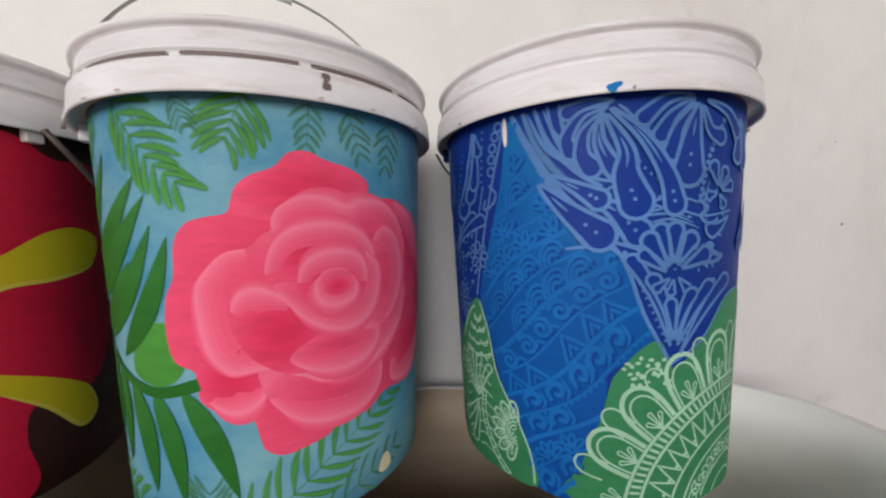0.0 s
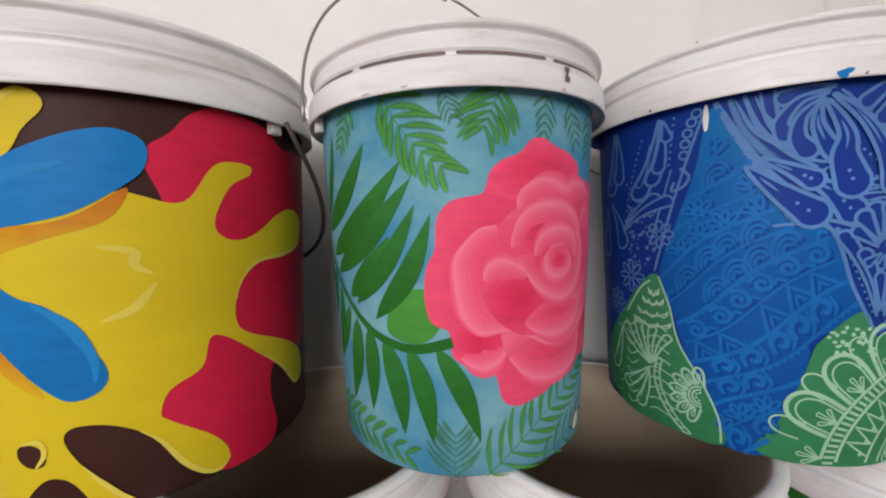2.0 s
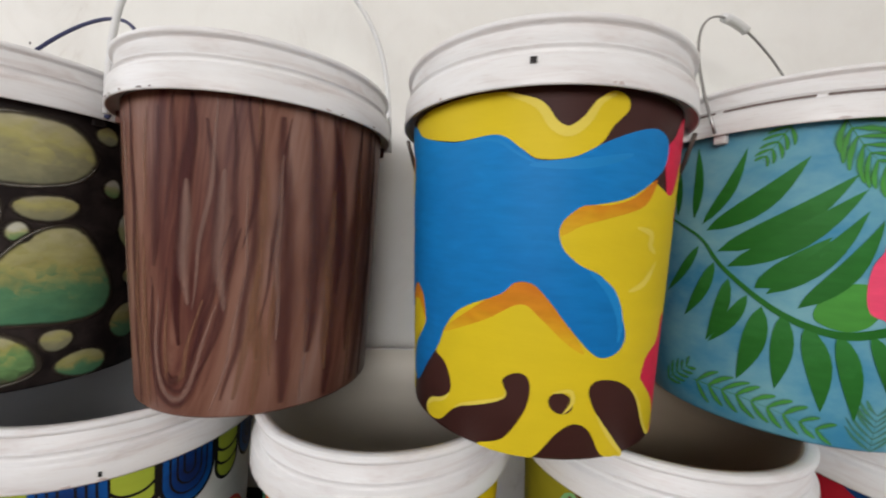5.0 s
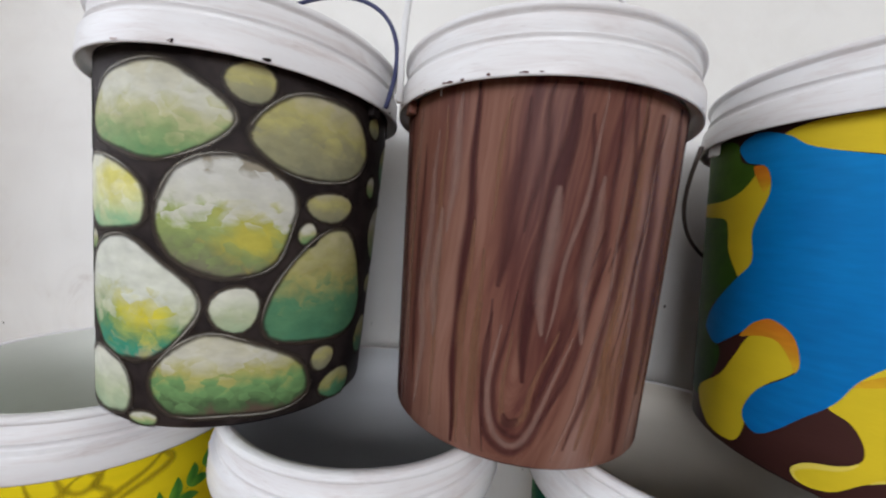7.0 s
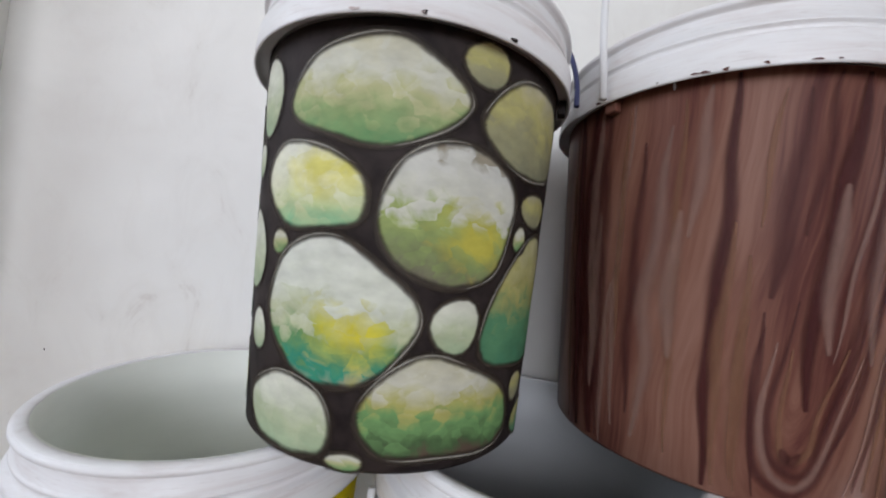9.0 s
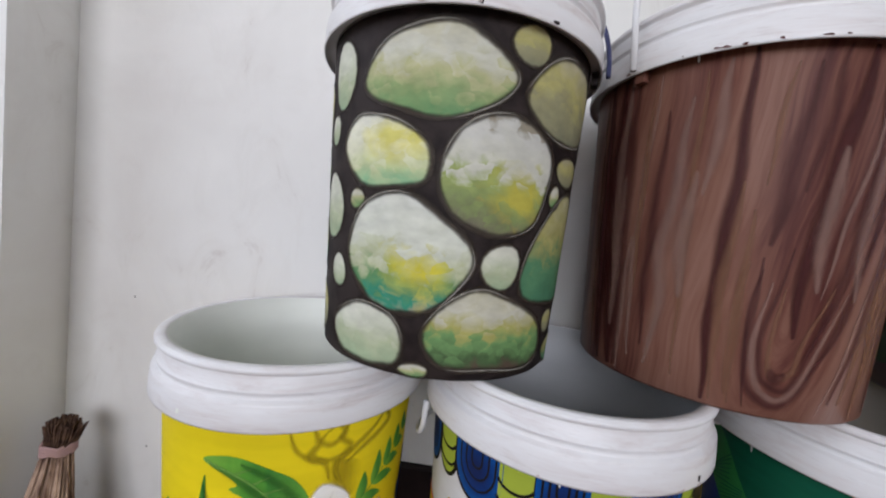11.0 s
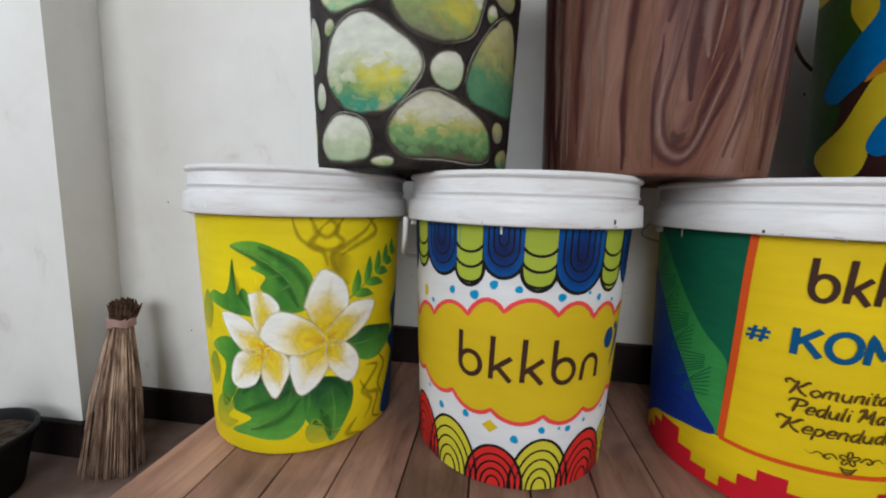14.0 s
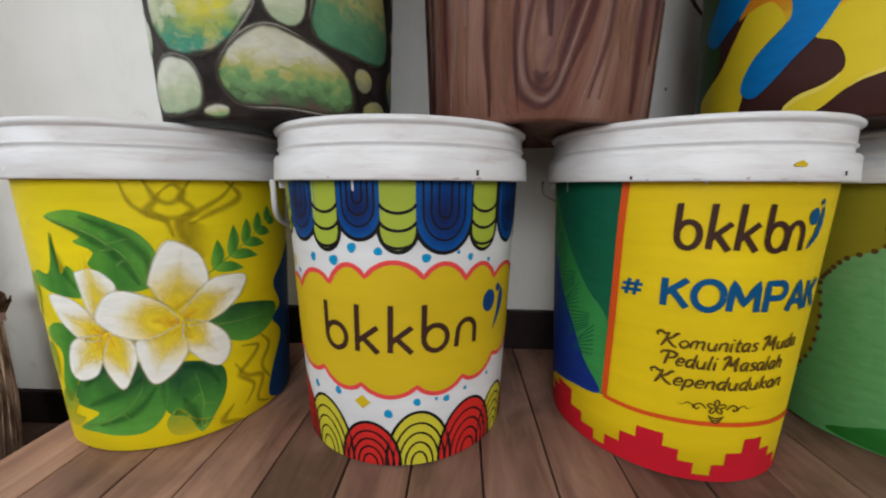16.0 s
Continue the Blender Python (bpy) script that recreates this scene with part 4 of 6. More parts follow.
# each petal: paint, level, outline, and the stretch of its outline that curls over (as parts of the way round)
ROSE_BACK = [
    (0, 2, [(8, 237), (10, 252), (14, 261), (20, 267), (24, 277), (29, 279), (34, 274), (42, 269), (48, 260), (49, 247), (59, 249), (71, 239), (79, 215), (88, 190), (90, 150), (84, 111), (69, 85), (55, 85), (47, 75), (36, 75), (33, 68), (25, 63), (19, 61), (14, 68), (12, 86), (10, 95), (4, 96), (-3, 107), (-4, 127), (-10, 135), (-12, 155), (-11, 179), (-8, 194), (-7, 217), (-3, 230), (3, 234)], None),
    (2, 2.6, [(-3, 112), (-3, 130), (6, 142), (16, 132), (15, 108), (10, 98), (4, 98)], (0.55, 0.98)),
    (0, 3, [(9, 238), (12, 253), (20, 264), (28, 275), (38, 268), (47, 258), (46, 242), (34, 234), (20, 230)], None),
]
ROSE_OUTER = [
    (2, 3.2, [(62, 132), (72, 150), (83, 142), (82, 112), (70, 90), (58, 94)], (0.45, 0.95)),
    (1, 3.3, [(14, 130), (15, 108), (20, 92), (27, 82), (36, 79), (46, 82), (53, 96), (52, 122), (37, 127), (26, 129)], (0.12, 0.68)),
    (0, 3.5, [(58, 246), (70, 236), (78, 214), (84, 186), (76, 160), (64, 170), (60, 210)], (0.05, 0.5)),
    (1, 4, [(-2, 179), (0, 194), (6, 209), (13, 213), (17, 222), (24, 226), (32, 210), (34, 170), (32, 132), (26, 117), (18, 126), (9, 125), (5, 127), (0, 143)], (0.62, 1.22)),
]
ROSE_MIDDLE = [
    (1, 4.2, [(19, 222), (20, 238), (27, 247), (34, 246), (40, 241), (46, 246), (56, 243), (64, 226), (67, 200), (60, 180), (36, 190), (24, 204)], (0.02, 0.62)),
    (1, 4.6, [(18, 140), (22, 124), (30, 112), (40, 110), (50, 117), (58, 130), (66, 152), (66, 182), (54, 176), (40, 160), (28, 152)], (0.04, 0.62)),
    (2, 5, [(7, 166), (9, 180), (14, 184), (20, 178), (28, 162), (33, 142), (30, 122), (22, 121), (14, 131), (9, 146)], (0.02, 0.36)),
    (1, 5.4, [(22, 132), (27, 122), (36, 117), (46, 121), (52, 136), (50, 156), (40, 150), (30, 146)], (0.06, 0.6)),
    (1, 5.8, [(48, 206), (54, 226), (61, 214), (64, 186), (60, 158), (52, 142), (44, 148), (50, 172)], (0.05, 0.62)),
]
ROSE_HEART = [
    (2, 6, [(17, 190), (18, 210), (23, 223), (31, 228), (40, 226), (47, 216), (50, 200), (44, 186), (34, 190), (26, 186)], (0.02, 0.66)),
    (1, 6.6, [(19, 186), (22, 172), (28, 157), (36, 148), (44, 150), (50, 164), (52, 192), (46, 206), (38, 210), (34, 196), (28, 188)], (0.04, 0.72)),
    (2, 7.2, [(25, 186), (28, 202), (36, 208), (44, 203), (47, 186), (43, 168), (35, 162), (28, 170)], (0.0, 0.55)),
    (1, 7.8, [(30, 184), (33, 194), (39, 194), (43, 184), (42, 172), (36, 167), (31, 172)], (0.45, 1.1)),
    (2, 8.4, [(33, 183), (36, 188), (40, 184), (40, 177), (36, 174), (33, 177)], None),
]
LIPS = [(w, inset, brushed("petal_edge", c, vary=0.06), up_) for w, inset, c, up_ in (
    (24, 0.17, (0.865, 0.098, 0.195), 0.15), (17, 0.12, (0.880, 0.115, 0.215), 0.3), (11, 0.08, (0.893, 0.138, 0.240), 0.45), (6.5, 0.045, (0.905, 0.165, 0.270), 0.6), (3.2, 0.02, (0.915, 0.20, 0.305), 0.75))]
b = B["rose"]
for k, level, pts, curl in ROSE_BACK + ROSE_OUTER + ROSE_MIDDLE + ROSE_HEART:
    level = 2 + (level - 2) * 1.4
    blob(b, "rose_petal", pts, PETAL[k], level)
    if curl:
        e = spline(pts)
        cut = (e + e)[int(len(e) * curl[0]): int(len(e) * curl[1])]
        mid_ = (sum(p[0] for p in pts) / len(pts), sum(p[1] for p in pts) / len(pts))
        for w, inset, m_, up_ in LIPS:
            strokes(b, "petal_edge", [([(th + (mid_[0] - th) * inset, z + (mid_[1] - z) * inset) for th, z in cut], w, 2)], m_, level + 0.48 * up_)
PALM = graded("palm_green", "v", [(0.0, (0.018, 0.13, 0.018)), (0.5, (0.022, 0.145, 0.022)), (1.0, (0.034, 0.19, 0.040))], noise_amount=0.35)
FERN = graded("fern_green", "v", [(0.0, (0.06, 0.26, 0.04)), (1.0, (0.07, 0.30, 0.05))], noise_amount=0.4)


def leaf(a, c, width, bend=0.0):
    """A pointed leaflet from a to c, (degrees, mm)."""
    p, q = Vector((a[0] * MM, a[1])), Vector((c[0] * MM, c[1]))
    d = q - p
    s = Vector((-d.y, d.x)).normalized()
    left, right = [], []
    for i in range(1, 8):
        k = i / 8
        w = width / 2 * math.sin(math.pi * k ** 0.8) ** 0.9
        m_ = p + d * k + s * bend * math.sin(math.pi * k)
        left.append(m_ + s * w)
        right.append(m_ - s * w)
    ring = [p] + right + [q] + left[::-1]
    return [(v.x / MM, v.y) for v in ring]


def fern(a, c, n, length, width, spread=50, bend=0.0):
    """A frond: a midrib with paired leaflets that shorten to the tip."""
    p, q = Vector((a[0] * MM, a[1])), Vector((c[0] * MM, c[1]))
    d = q - p
    s = Vector((-d.y, d.x)).normalized()
    u = d.normalized()
    out = []
    for i in range(n):
        k = (i + 0.4) / n
        m_ = p + d * k + s * bend * math.sin(math.pi * k)
        ln = length * (1 - 0.65 * k) * (0.7 + 0.3 * min(1, k * 4))
        for side in (1, -1):
            w = u * math.cos(radians(spread)) + s * side * math.sin(radians(spread))
            e = m_ + w * ln
            out.append(leaf((m_.x / MM, m_.y), (e.x / MM, e.y), width, -side * ln * 0.08))
    rib = [((p + d * k + s * bend * math.sin(math.pi * k)).x / MM, (p + d * k + s * bend * math.sin(math.pi * k)).y) for k in [i / 10 for i in range(11)]]
    return out, rib


def paint_fern(b, name, a, c, n, length, width, material, level, spread=50, bend=0.0):
    run = math.hypot((c[0] - a[0]) * MM, c[1] - a[1])
    n = max(3, min(n, int(run * math.sin(radians(spread)) / (width * 1.15))))
    shapes, rib = fern(a, c, n, length, width, spread, bend)
    f = area(b, name, shapes, material, level)
    strokes(b, "midrib", [(rib, 1.6, 1)], material, level + 1)
    return f


def soft_fern(b, a, c, n, length, width, material, level, spread=50, bend=0.0):
    """A frond of many thin, dragged strokes that droop towards its tip."""
    p, q = Vector((a[0] * MM, a[1])), Vector((c[0] * MM, c[1]))
    d = q - p
    s = Vector((-d.y, d.x)).normalized()
    u = d.normalized()
    lines = []
    for i in range(n):
        k = (i + 0.3) / n
        m_ = p + d * k + s * bend * math.sin(math.pi * k)
        for side in (1, -1):
            ln = length * (1 - 0.55 * k) * (0.75 + 0.25 * min(1, k * 4)) * rng.uniform(0.85, 1.12)
            sp = radians(spread * (1 - 0.25 * k) + rng.uniform(-5, 5))
            w = u * math.cos(sp) + s * side * math.sin(sp)
            e = m_ + w * ln
            h = m_ + w * ln * 0.5 + s * side * ln * 0.09
            lines.append((spline([(v.x / MM, v.y) for v in (m_, h, e)], False, 4), width, 2))
    rib = [((p + d * k + s * bend * math.sin(math.pi * k)).x / MM, (p + d * k + s * bend * math.sin(math.pi * k)).y) for k in [i / 10 for i in range(11)]]
    return strokes(b, "painted_fern", lines + [(rib, 1.8, 1)], material, level)


SOFT_FERN = soft_paint("fern_brush", (0.065, 0.28, 0.05), 0.95, 0.1, streaks=(50, 50, 30), vary=0.4)
SOFT_FAR = soft_paint("fern_brush_faded", (0.075, 0.26, 0.12), 0.75, 0.0, streaks=(50, 50, 30), vary=0.35)
STEM = [(-3, 119), (-16, 112), (-27, 116), (-37, 127), (-47, 145), (-59, 173), (-69, 204), (-93, 235)]
palm_level = 1.5
strokes(b, "palm_stem", [(spline(STEM, False), 9, 1)], PALM, 3.6)
for a, c, w, bd in (((-71, 223), (-70, 304), 11, -3), ((-67, 216), (-51, 296), 12, -6), ((-65, 209), (-32, 282), 21, -9), ((-60, 186), (-18, 264), 23, -9), ((-56, 170), (-15, 250), 22, -8), ((-46, 150), (-24, 205), 22, -4), ((-42, 145), (-14, 230), 18, -7), ((-32, 134), (-9, 222), 19, -8), ((-80, 226), (-82, 300), 10, -3),
                    ((-83, 216), (-103, 151), 10, 3), ((-68, 192), (-86, 132), 11, 3), ((-61, 174), (-74, 107), 14, 3), ((-55, 158), (-63, 84), 14, 3), ((-48, 142), (-62, 83), 13, 3), ((-43, 132), (-50, 50), 20, 3), ((-36, 127), (-37, 49), 18, 2), ((-29, 119), (-22, 35), 21, 4), ((-19, 114), (-11, 30), 19, 4), ((-9, 116), (6, 33), 18, 4)):
    palm_level += 0.09
    area(b, "palm_leaflet", [leaf(a, c, w, bd)], PALM, palm_level)
blob(b, "round_leaf", [(-27, 126), (-24, 150), (-16, 162), (-8, 158), (-6, 140), (-10, 122), (-18, 116)], FERN, 1)
for a, c, n, ln, w, mt, sp, bd in (((-24, 316), (-3, 254), 11, 40, 6.5, SOFT_FERN, 36, -6), ((14, 316), (8, 282), 8, 40, 5, SOFT_FERN, 42, 0), ((-38, 314), (-46, 280), 7, 22, 3.6, SOFT_FERN, 38, 0), ((-4, 314), (-1, 292), 5, 18, 3, SOFT_FAR, 35, 0), ((41, 312), (46, 278), 7, 22, 3.6, SOFT_FAR, 40, 0), ((30, 314), (29, 280), 6, 20, 3.4, SOFT_FAR, 38, 0), ((58, 312), (56, 270), 7, 24, 3.6, SOFT_FAR, 40, 0),
                                   ((-68, 34), (-19, 14), 11, 34, 6, SOFT_FERN, 42, 6), ((-4, 1), (-3, 42), 9, 38, 4, SOFT_FAR, 42, 0), ((8, 2), (60, 84), 15, 50, 5, SOFT_FERN, 46, 6), ((30, 2), (64, 30), 8, 30, 4, SOFT_FAR, 46, 3), ((-84, 20), (-70, 50), 6, 24, 5, SOFT_FERN, 40, 0)):
    soft_fern(b, a, c, max(5, int(n * 0.85)), ln, w * 1.45, mt, 1, sp + 6, bd)
blob(b, "bare_patch", oval(55, 20, 3.6, 7, 30, 10, 0.2), BARE, 3)


# -- batik on blue --
b = B["blue"]
MIDBLUE = graded("batik_blue", "v", [(0.0, (0.003, 0.062, 0.28)), (0.6, (0.003, 0.10, 0.36)), (1.0, (0.005, 0.15, 0.39))], noise_amount=0.25, noise_scale=(18, 18, 18))
BATIKG = graded("batik_green", "v", [(0.0, (0.03, 0.19, 0.075)), (1.0, (0.045, 0.24, 0.11))], noise_amount=0.4)
LINE_B = brushed("pale_blue_ink", (0.085, 0.205, 0.46), vary=0.4)
SWEEP = soft_paint("pale_blue_sweep", (0.085, 0.215, 0.46), 0.85, 0.3, streaks=(30, 30, 12))
LINE_D = brushed("deep_blue_ink", (0.002, 0.058, 0.265), vary=0.3)
LINE_M = brushed("mid_blue_ink", (0.005, 0.132, 0.42), vary=0.35)
LINE_G = brushed("pale_green_ink", (0.34, 0.58, 0.41), vary=0.3)
MID = [(-45, 299), (-48, 256), (-55, 204), (-61, 157), (-56, 122), (-51, 84), (-44, 49), (-40, 17), (-38, 4), (-26, 3), (-23, 29), (-16, 64), (-14, 96), (-13, 110), (1, 134), (-3, 153), (-8, 187), (-13, 202), (-21, 204), (-28, 235), (-34, 270), (-39, 298), (-42, 306)]
GRN_L = [(-62, 157), (-57, 127), (-54, 92), (-45, 58), (-39, 28), (-38, 3), (-56, 2), (-80, 2), (-100, 30), (-92, 80), (-80, 115), (-70, 145)]
GRN_R = [(2, 134), (6, 118), (8, 113), (18, 132), (29, 160), (44, 165), (60, 120), (62, 4), (30, 2), (-25, 3), (-22, 34), (-16, 73), (-13, 101), (-11, 110), (-4, 128)]
blob(b, "batik_panel", MID, MIDBLUE, 1)
blob(b, "batik_leaf", GRN_L, BATIKG, 2)
blob(b, "batik_leaf", GRN_R, BATIKG, 2)


def arc_line(th, z, r, a0, a1, n=14, rz=None):
    return [(th + r * math.cos(radians(a0 + (a1 - a0) * i / n)) / MM, z + (rz or r) * math.sin(radians(a0 + (a1 - a0) * i / n))) for i in range(n + 1)]


def spiral(th, z, r, turns=1.6, a0=0, n=26, hand=1):
    return [(th + r * (1 - i / n * 0.85) * math.cos(hand * 2 * math.pi * turns * i / n + a0) / MM, z + r * (1 - i / n * 0.85) * math.sin(hand * 2 * math.pi * turns * i / n + a0)) for i in range(n + 1)]


def inside(pt, poly):
    x_, y_ = pt
    hit = False
    for (x0, y0), (x1, y1) in zip(poly, poly[1:] + poly[:1]):
        if (y0 > y_) != (y1 > y_) and x_ < (x1 - x0) * (y_ - y0) / (y1 - y0) + x0:
            hit = not hit
    return hit


def plume(th, z, heading, length, width, bend=0.0):
    """A closed, curling teardrop with a round end."""
    r = min(width / 2, length * 0.45)
    tip = math.asin(r / (length - r))
    flat = [(0.0, 0.0)] + [(k * (length - r + r * math.sin(tip)), k ** 0.85 * r * math.cos(tip)) for k in (0.2, 0.4, 0.6, 0.8)]
    flat += [(length - r + r * math.cos(a), r * math.sin(a)) for a in [(math.pi / 2 - tip * 0.2) * (1 - i / 6) for i in range(7)]]
    flat += [(p, -q) for p, q in flat[-2::-1]]
    c_, s_ = math.cos(radians(heading)), math.sin(radians(heading))
    out = []
    for along, across in flat:
        across += bend * math.sin(math.pi * along / length * 0.9)
        out.append((th + (along * c_ - across * s_) / MM, z + along * s_ + across * c_))
    return out


rng = random.Random(11)
midpoly, lpoly, rpoly = spline(MID), spline(GRN_L), spline(GRN_R)


def quill(a, c, width, bend=0.0):
    """A closed, curling teardrop from its root a to its round end c."""
    dx, dz = (c[0] - a[0]) * MM, c[1] - a[1]
    return plume(a[0], a[1], math.degrees(math.atan2(dz, dx)), math.hypot(dx, dz), width, bend)


def between(a, c, k):
    return (a[0] + (c[0] - a[0]) * k, a[1] + (c[1] - a[1]) * k)


def petal_arch(th, z, heading, length, width, n=16):
    """An open arch on a broad foot."""
    c_, s_ = math.cos(radians(heading)), math.sin(radians(heading))
    out = []
    for i in range(n + 1):
        k = math.pi * i / n
        along, across = length * math.sin(k) ** 0.75, width / 2 * math.cos(k) * (0.72 + 0.36 * math.sin(k))
        out.append((th + (along * c_ - across * s_) / MM, z + along * s_ + across * c_))
    return out


def ring_dots(pts, step, a=0.5, c=1.2):
    """Dots set along a line."""
    out, run = [], 0.0
    for p, q in zip(pts, pts[1:]):
        d = math.hypot((q[0] - p[0]) * MM, q[1] - p[1])
        while run < d:
            m_ = between(p, q, run / d)
            out.append(oval(m_[0], m_[1], a, c, 0, 7))
            run += step
        run -= d
    return out


# each plume: root, round end, width, bend, brush
FLOWER_PLUMES = [((28, 226), (17, 216), 10, 4, 2.2), ((4, 189), (-3.4, 214), 11, 0, 2.6), ((5, 191), (0.6, 221), 11, 0, 2.6), ((6, 192), (6.3, 222), 11, 0, 2.6),
       ((7.2, 191), (13, 214), 11, 0, 2.6), ((8.4, 188), (19.5, 200), 11, 0, 2.6), ((3.4, 186), (-5, 201), 8, 0, 2.2), ((4.6, 181), (-0.5, 172), 6, 0, 1.8),
       ((6, 180), (5, 168), 6, 0, 1.8), ((7.6, 181), (11.5, 171), 6, 0, 1.8), ((5.4, 130), (-8.6, 198), 9, -5, 2.2), ((5.9, 134), (-2, 184), 9, -4, 2.2),
       ((6.6, 136), (5, 166), 8, 0, 2.0)]
POINT_PLUMES = [((7.2, 134), (14, 172), 9, 4, 2.2), ((8, 130), (22, 176), 10, 5, 2.2), ((9, 124), (31, 178), 10, 7, 2.2), ((26, 196), (17.6, 204), 15, 6, 2.8),
       ((22, 248), (19, 266), 9, 0, 2.2), ((23, 247), (26, 262), 9, 0, 2.2), ((23.5, 245), (30, 250), 8, 0, 2.2), ((22, 243), (17, 240), 7, 0, 2.0),
       ((23, 242), (26, 232), 8, 0, 2.0), ((34, 300), (40, 262), 14, 4, 2.6), ((33, 300), (33, 266), 13, 0, 2.6), ((44, 240), (38, 200), 13, 4, 2.4),
       ((46, 240), (48, 198), 13, 0, 2.4)]
SEAM_PLUMES = [((-60.5, 306), (-72.6, 233), 16, 8, 2.6), ((-60, 305), (-65.4, 245), 12, 6, 2.4), ((-59.6, 305), (-61.8, 256), 10, 3, 2.2), ((-59, 304), (-57.2, 284), 8, 0, 2.0),
       ((-79, 198), (-60, 233), 11, 4, 1.8), ((-79, 200), (-55, 229), 9, 5, 1.8), ((-79.3, 198), (-70, 221), 9, 2, 1.8), ((-84, 306), (-90, 240), 16, 6, 2.2),
       ((-82, 305), (-82, 250), 13, 3, 2.2), ((-88, 230), (-80, 180), 14, 5, 2.0), ((-92, 226), (-94, 170), 14, 0, 2.0)]
# flowing feathers and bands: centre line and width
FAN_MAIN = [
    ([(-12.5, 309), (-19.3, 308), (-24.8, 304)], 10),
    ([(-14, 305), (-20.9, 301), (-25.2, 286), (-24.2, 276)], 11),
    ([(-15.1, 301), (-20.1, 289), (-21, 273), (-18.6, 263)], 13),
    ([(-16, 299), (-16.3, 282), (-13.2, 265), (-10.4, 259)], 15),
    ([(-14.4, 299), (-8.9, 274), (-8.8, 256), (-6, 237)], 22),
    ([(-12.9, 303), (-3.9, 282), (3, 256), (5.7, 235)], 15),
]
FAN_SIDE = [
    ([(10.5, 311), (2.4, 308), (-4, 296)], 10),
    ([(11.1, 309), (4.3, 297), (1, 284)], 11),
    ([(11.6, 305), (6.2, 289), (4.3, 272)], 12),
    ([(12.6, 305), (10.8, 283), (10, 260)], 23),
    ([(14.3, 304), (17.4, 288), (21.8, 284)], 11),
    ([(15.7, 308), (25, 302), (30.9, 290)], 10),
]
DROPS = [
    ([(-33.7, 253), (-25.2, 232), (-16.3, 214)], 21),
    ([(-18.7, 241), (-11.6, 231), (-5.4, 215)], 19),
    ([(-30.1, 259), (-21.9, 248), (-16.6, 240)], 14),
]
SWEEPS = [
    ([(-42.5, 310), (-37, 283), (-29.3, 252), (-21.1, 231)], 6),
    ([(-38.5, 310), (-34.3, 282), (-25.9, 256), (-16, 240)], 9),
    ([(-34.8, 311), (-30.7, 284), (-22.6, 261), (-15.5, 249)], 4),
    ([(-30.8, 311), (-28.2, 285), (-19.4, 258), (-10.8, 252)], 3),
    ([(-27.2, 311), (-25.7, 290), (-19.4, 266)], 3),
    ([(-11, 306), (-2.3, 285), (5.7, 259), (7.9, 235)], 3),
    ([(-9.4, 304), (-6.3, 294), (-2.3, 289)], 2),
    ([(-31.9, 250), (-26.1, 226), (-20.4, 210), (-13.9, 210)], 4),
    ([(-26.3, 204), (-13.9, 205), (-7.4, 191)], 3),
    ([(-13.9, 209), (-5, 203), (1.1, 191)], 3),
]
WISPS = [
    ([(-16.3, 241), (-11.6, 249), (-6.8, 234)], 2),
    ([(-8.4, 232), (-0.2, 234), (10, 225)], 2),
    ([(-5.1, 226), (3.4, 228), (12.2, 221)], 2),
    ([(-1.8, 222), (5.2, 224), (14.5, 217)], 2),
    ([(18.3, 252), (16.3, 235), (17.9, 223)], 2),
]


def feather(pts, width, n=7):
    """The outline of a curling feather: thin at its root, swelling to a round end."""
    c = [Vector((th * MM, z)) for th, z in spline(pts, False, n)]
    left, right = [], []
    for i, p in enumerate(c):
        d = (c[min(i + 1, len(c) - 1)] - c[max(i - 1, 0)]).normalized()
        k = i / (len(c) - 1)
        w = width / 2 * (0.06 + 0.94 * k ** 0.9)
        side = Vector((-d.y, d.x))
        left.append(p + side * w)
        right.append(p - side * w)
    d = (c[-1] - c[-2]).normalized()
    turn_ = math.atan2(d.y, d.x)
    cap = [c[-1] + width / 2 * Vector((math.cos(turn_ + a), math.sin(turn_ + a))) for a in [math.pi * (0.5 - q / 8) for q in range(1, 8)]]
    return [(v.x / MM, min(313.0, v.y)) for v in left + cap + right[::-1]]


lines, turn = [], 0
for pts, wd in SWEEPS:
    strokes(b, "batik_sweep", [(spline(pts, False, 6), wd, 3)], LINE_B if wd < 8 else SWEEP, 2.3, "pale blue brush band")
for pts, wd in WISPS:
    strokes(b, "batik_stroke", [(spline(pts, False, 6), wd, 2)], LINE_B, 2.4, "pale blue brush line")
for group in (FAN_SIDE, FAN_MAIN, DROPS):
    for pts, wd in group:
        turn += 1
        lift = 2.8 + 0.5 * (turn % 7)
        ring = feather(pts, wd * 1.12)
        area(b, "batik_plume", [ring], COAT["blue"], lift)
        strokes(b, "batik_stroke", [(ring + ring[:1], 3.0 if wd > 13 else 2.5)], LINE_B, lift + 0.35, "pale blue brush line")
        mid_line = spline(pts, False, 6)
        if wd > 13:
            strokes(b, "batik_stroke", [(mid_line[len(mid_line) // 4: len(mid_line) * 3 // 5], 2.0, 2)], LINE_B, lift + 0.35, "pale blue brush line")
            area(b, "batik_dot", [oval(mid_line[-k][0], mid_line[-k][1], 0.6, 1.5, 0, 8) for k in (2, 4)], LINE_B, lift + 0.35)
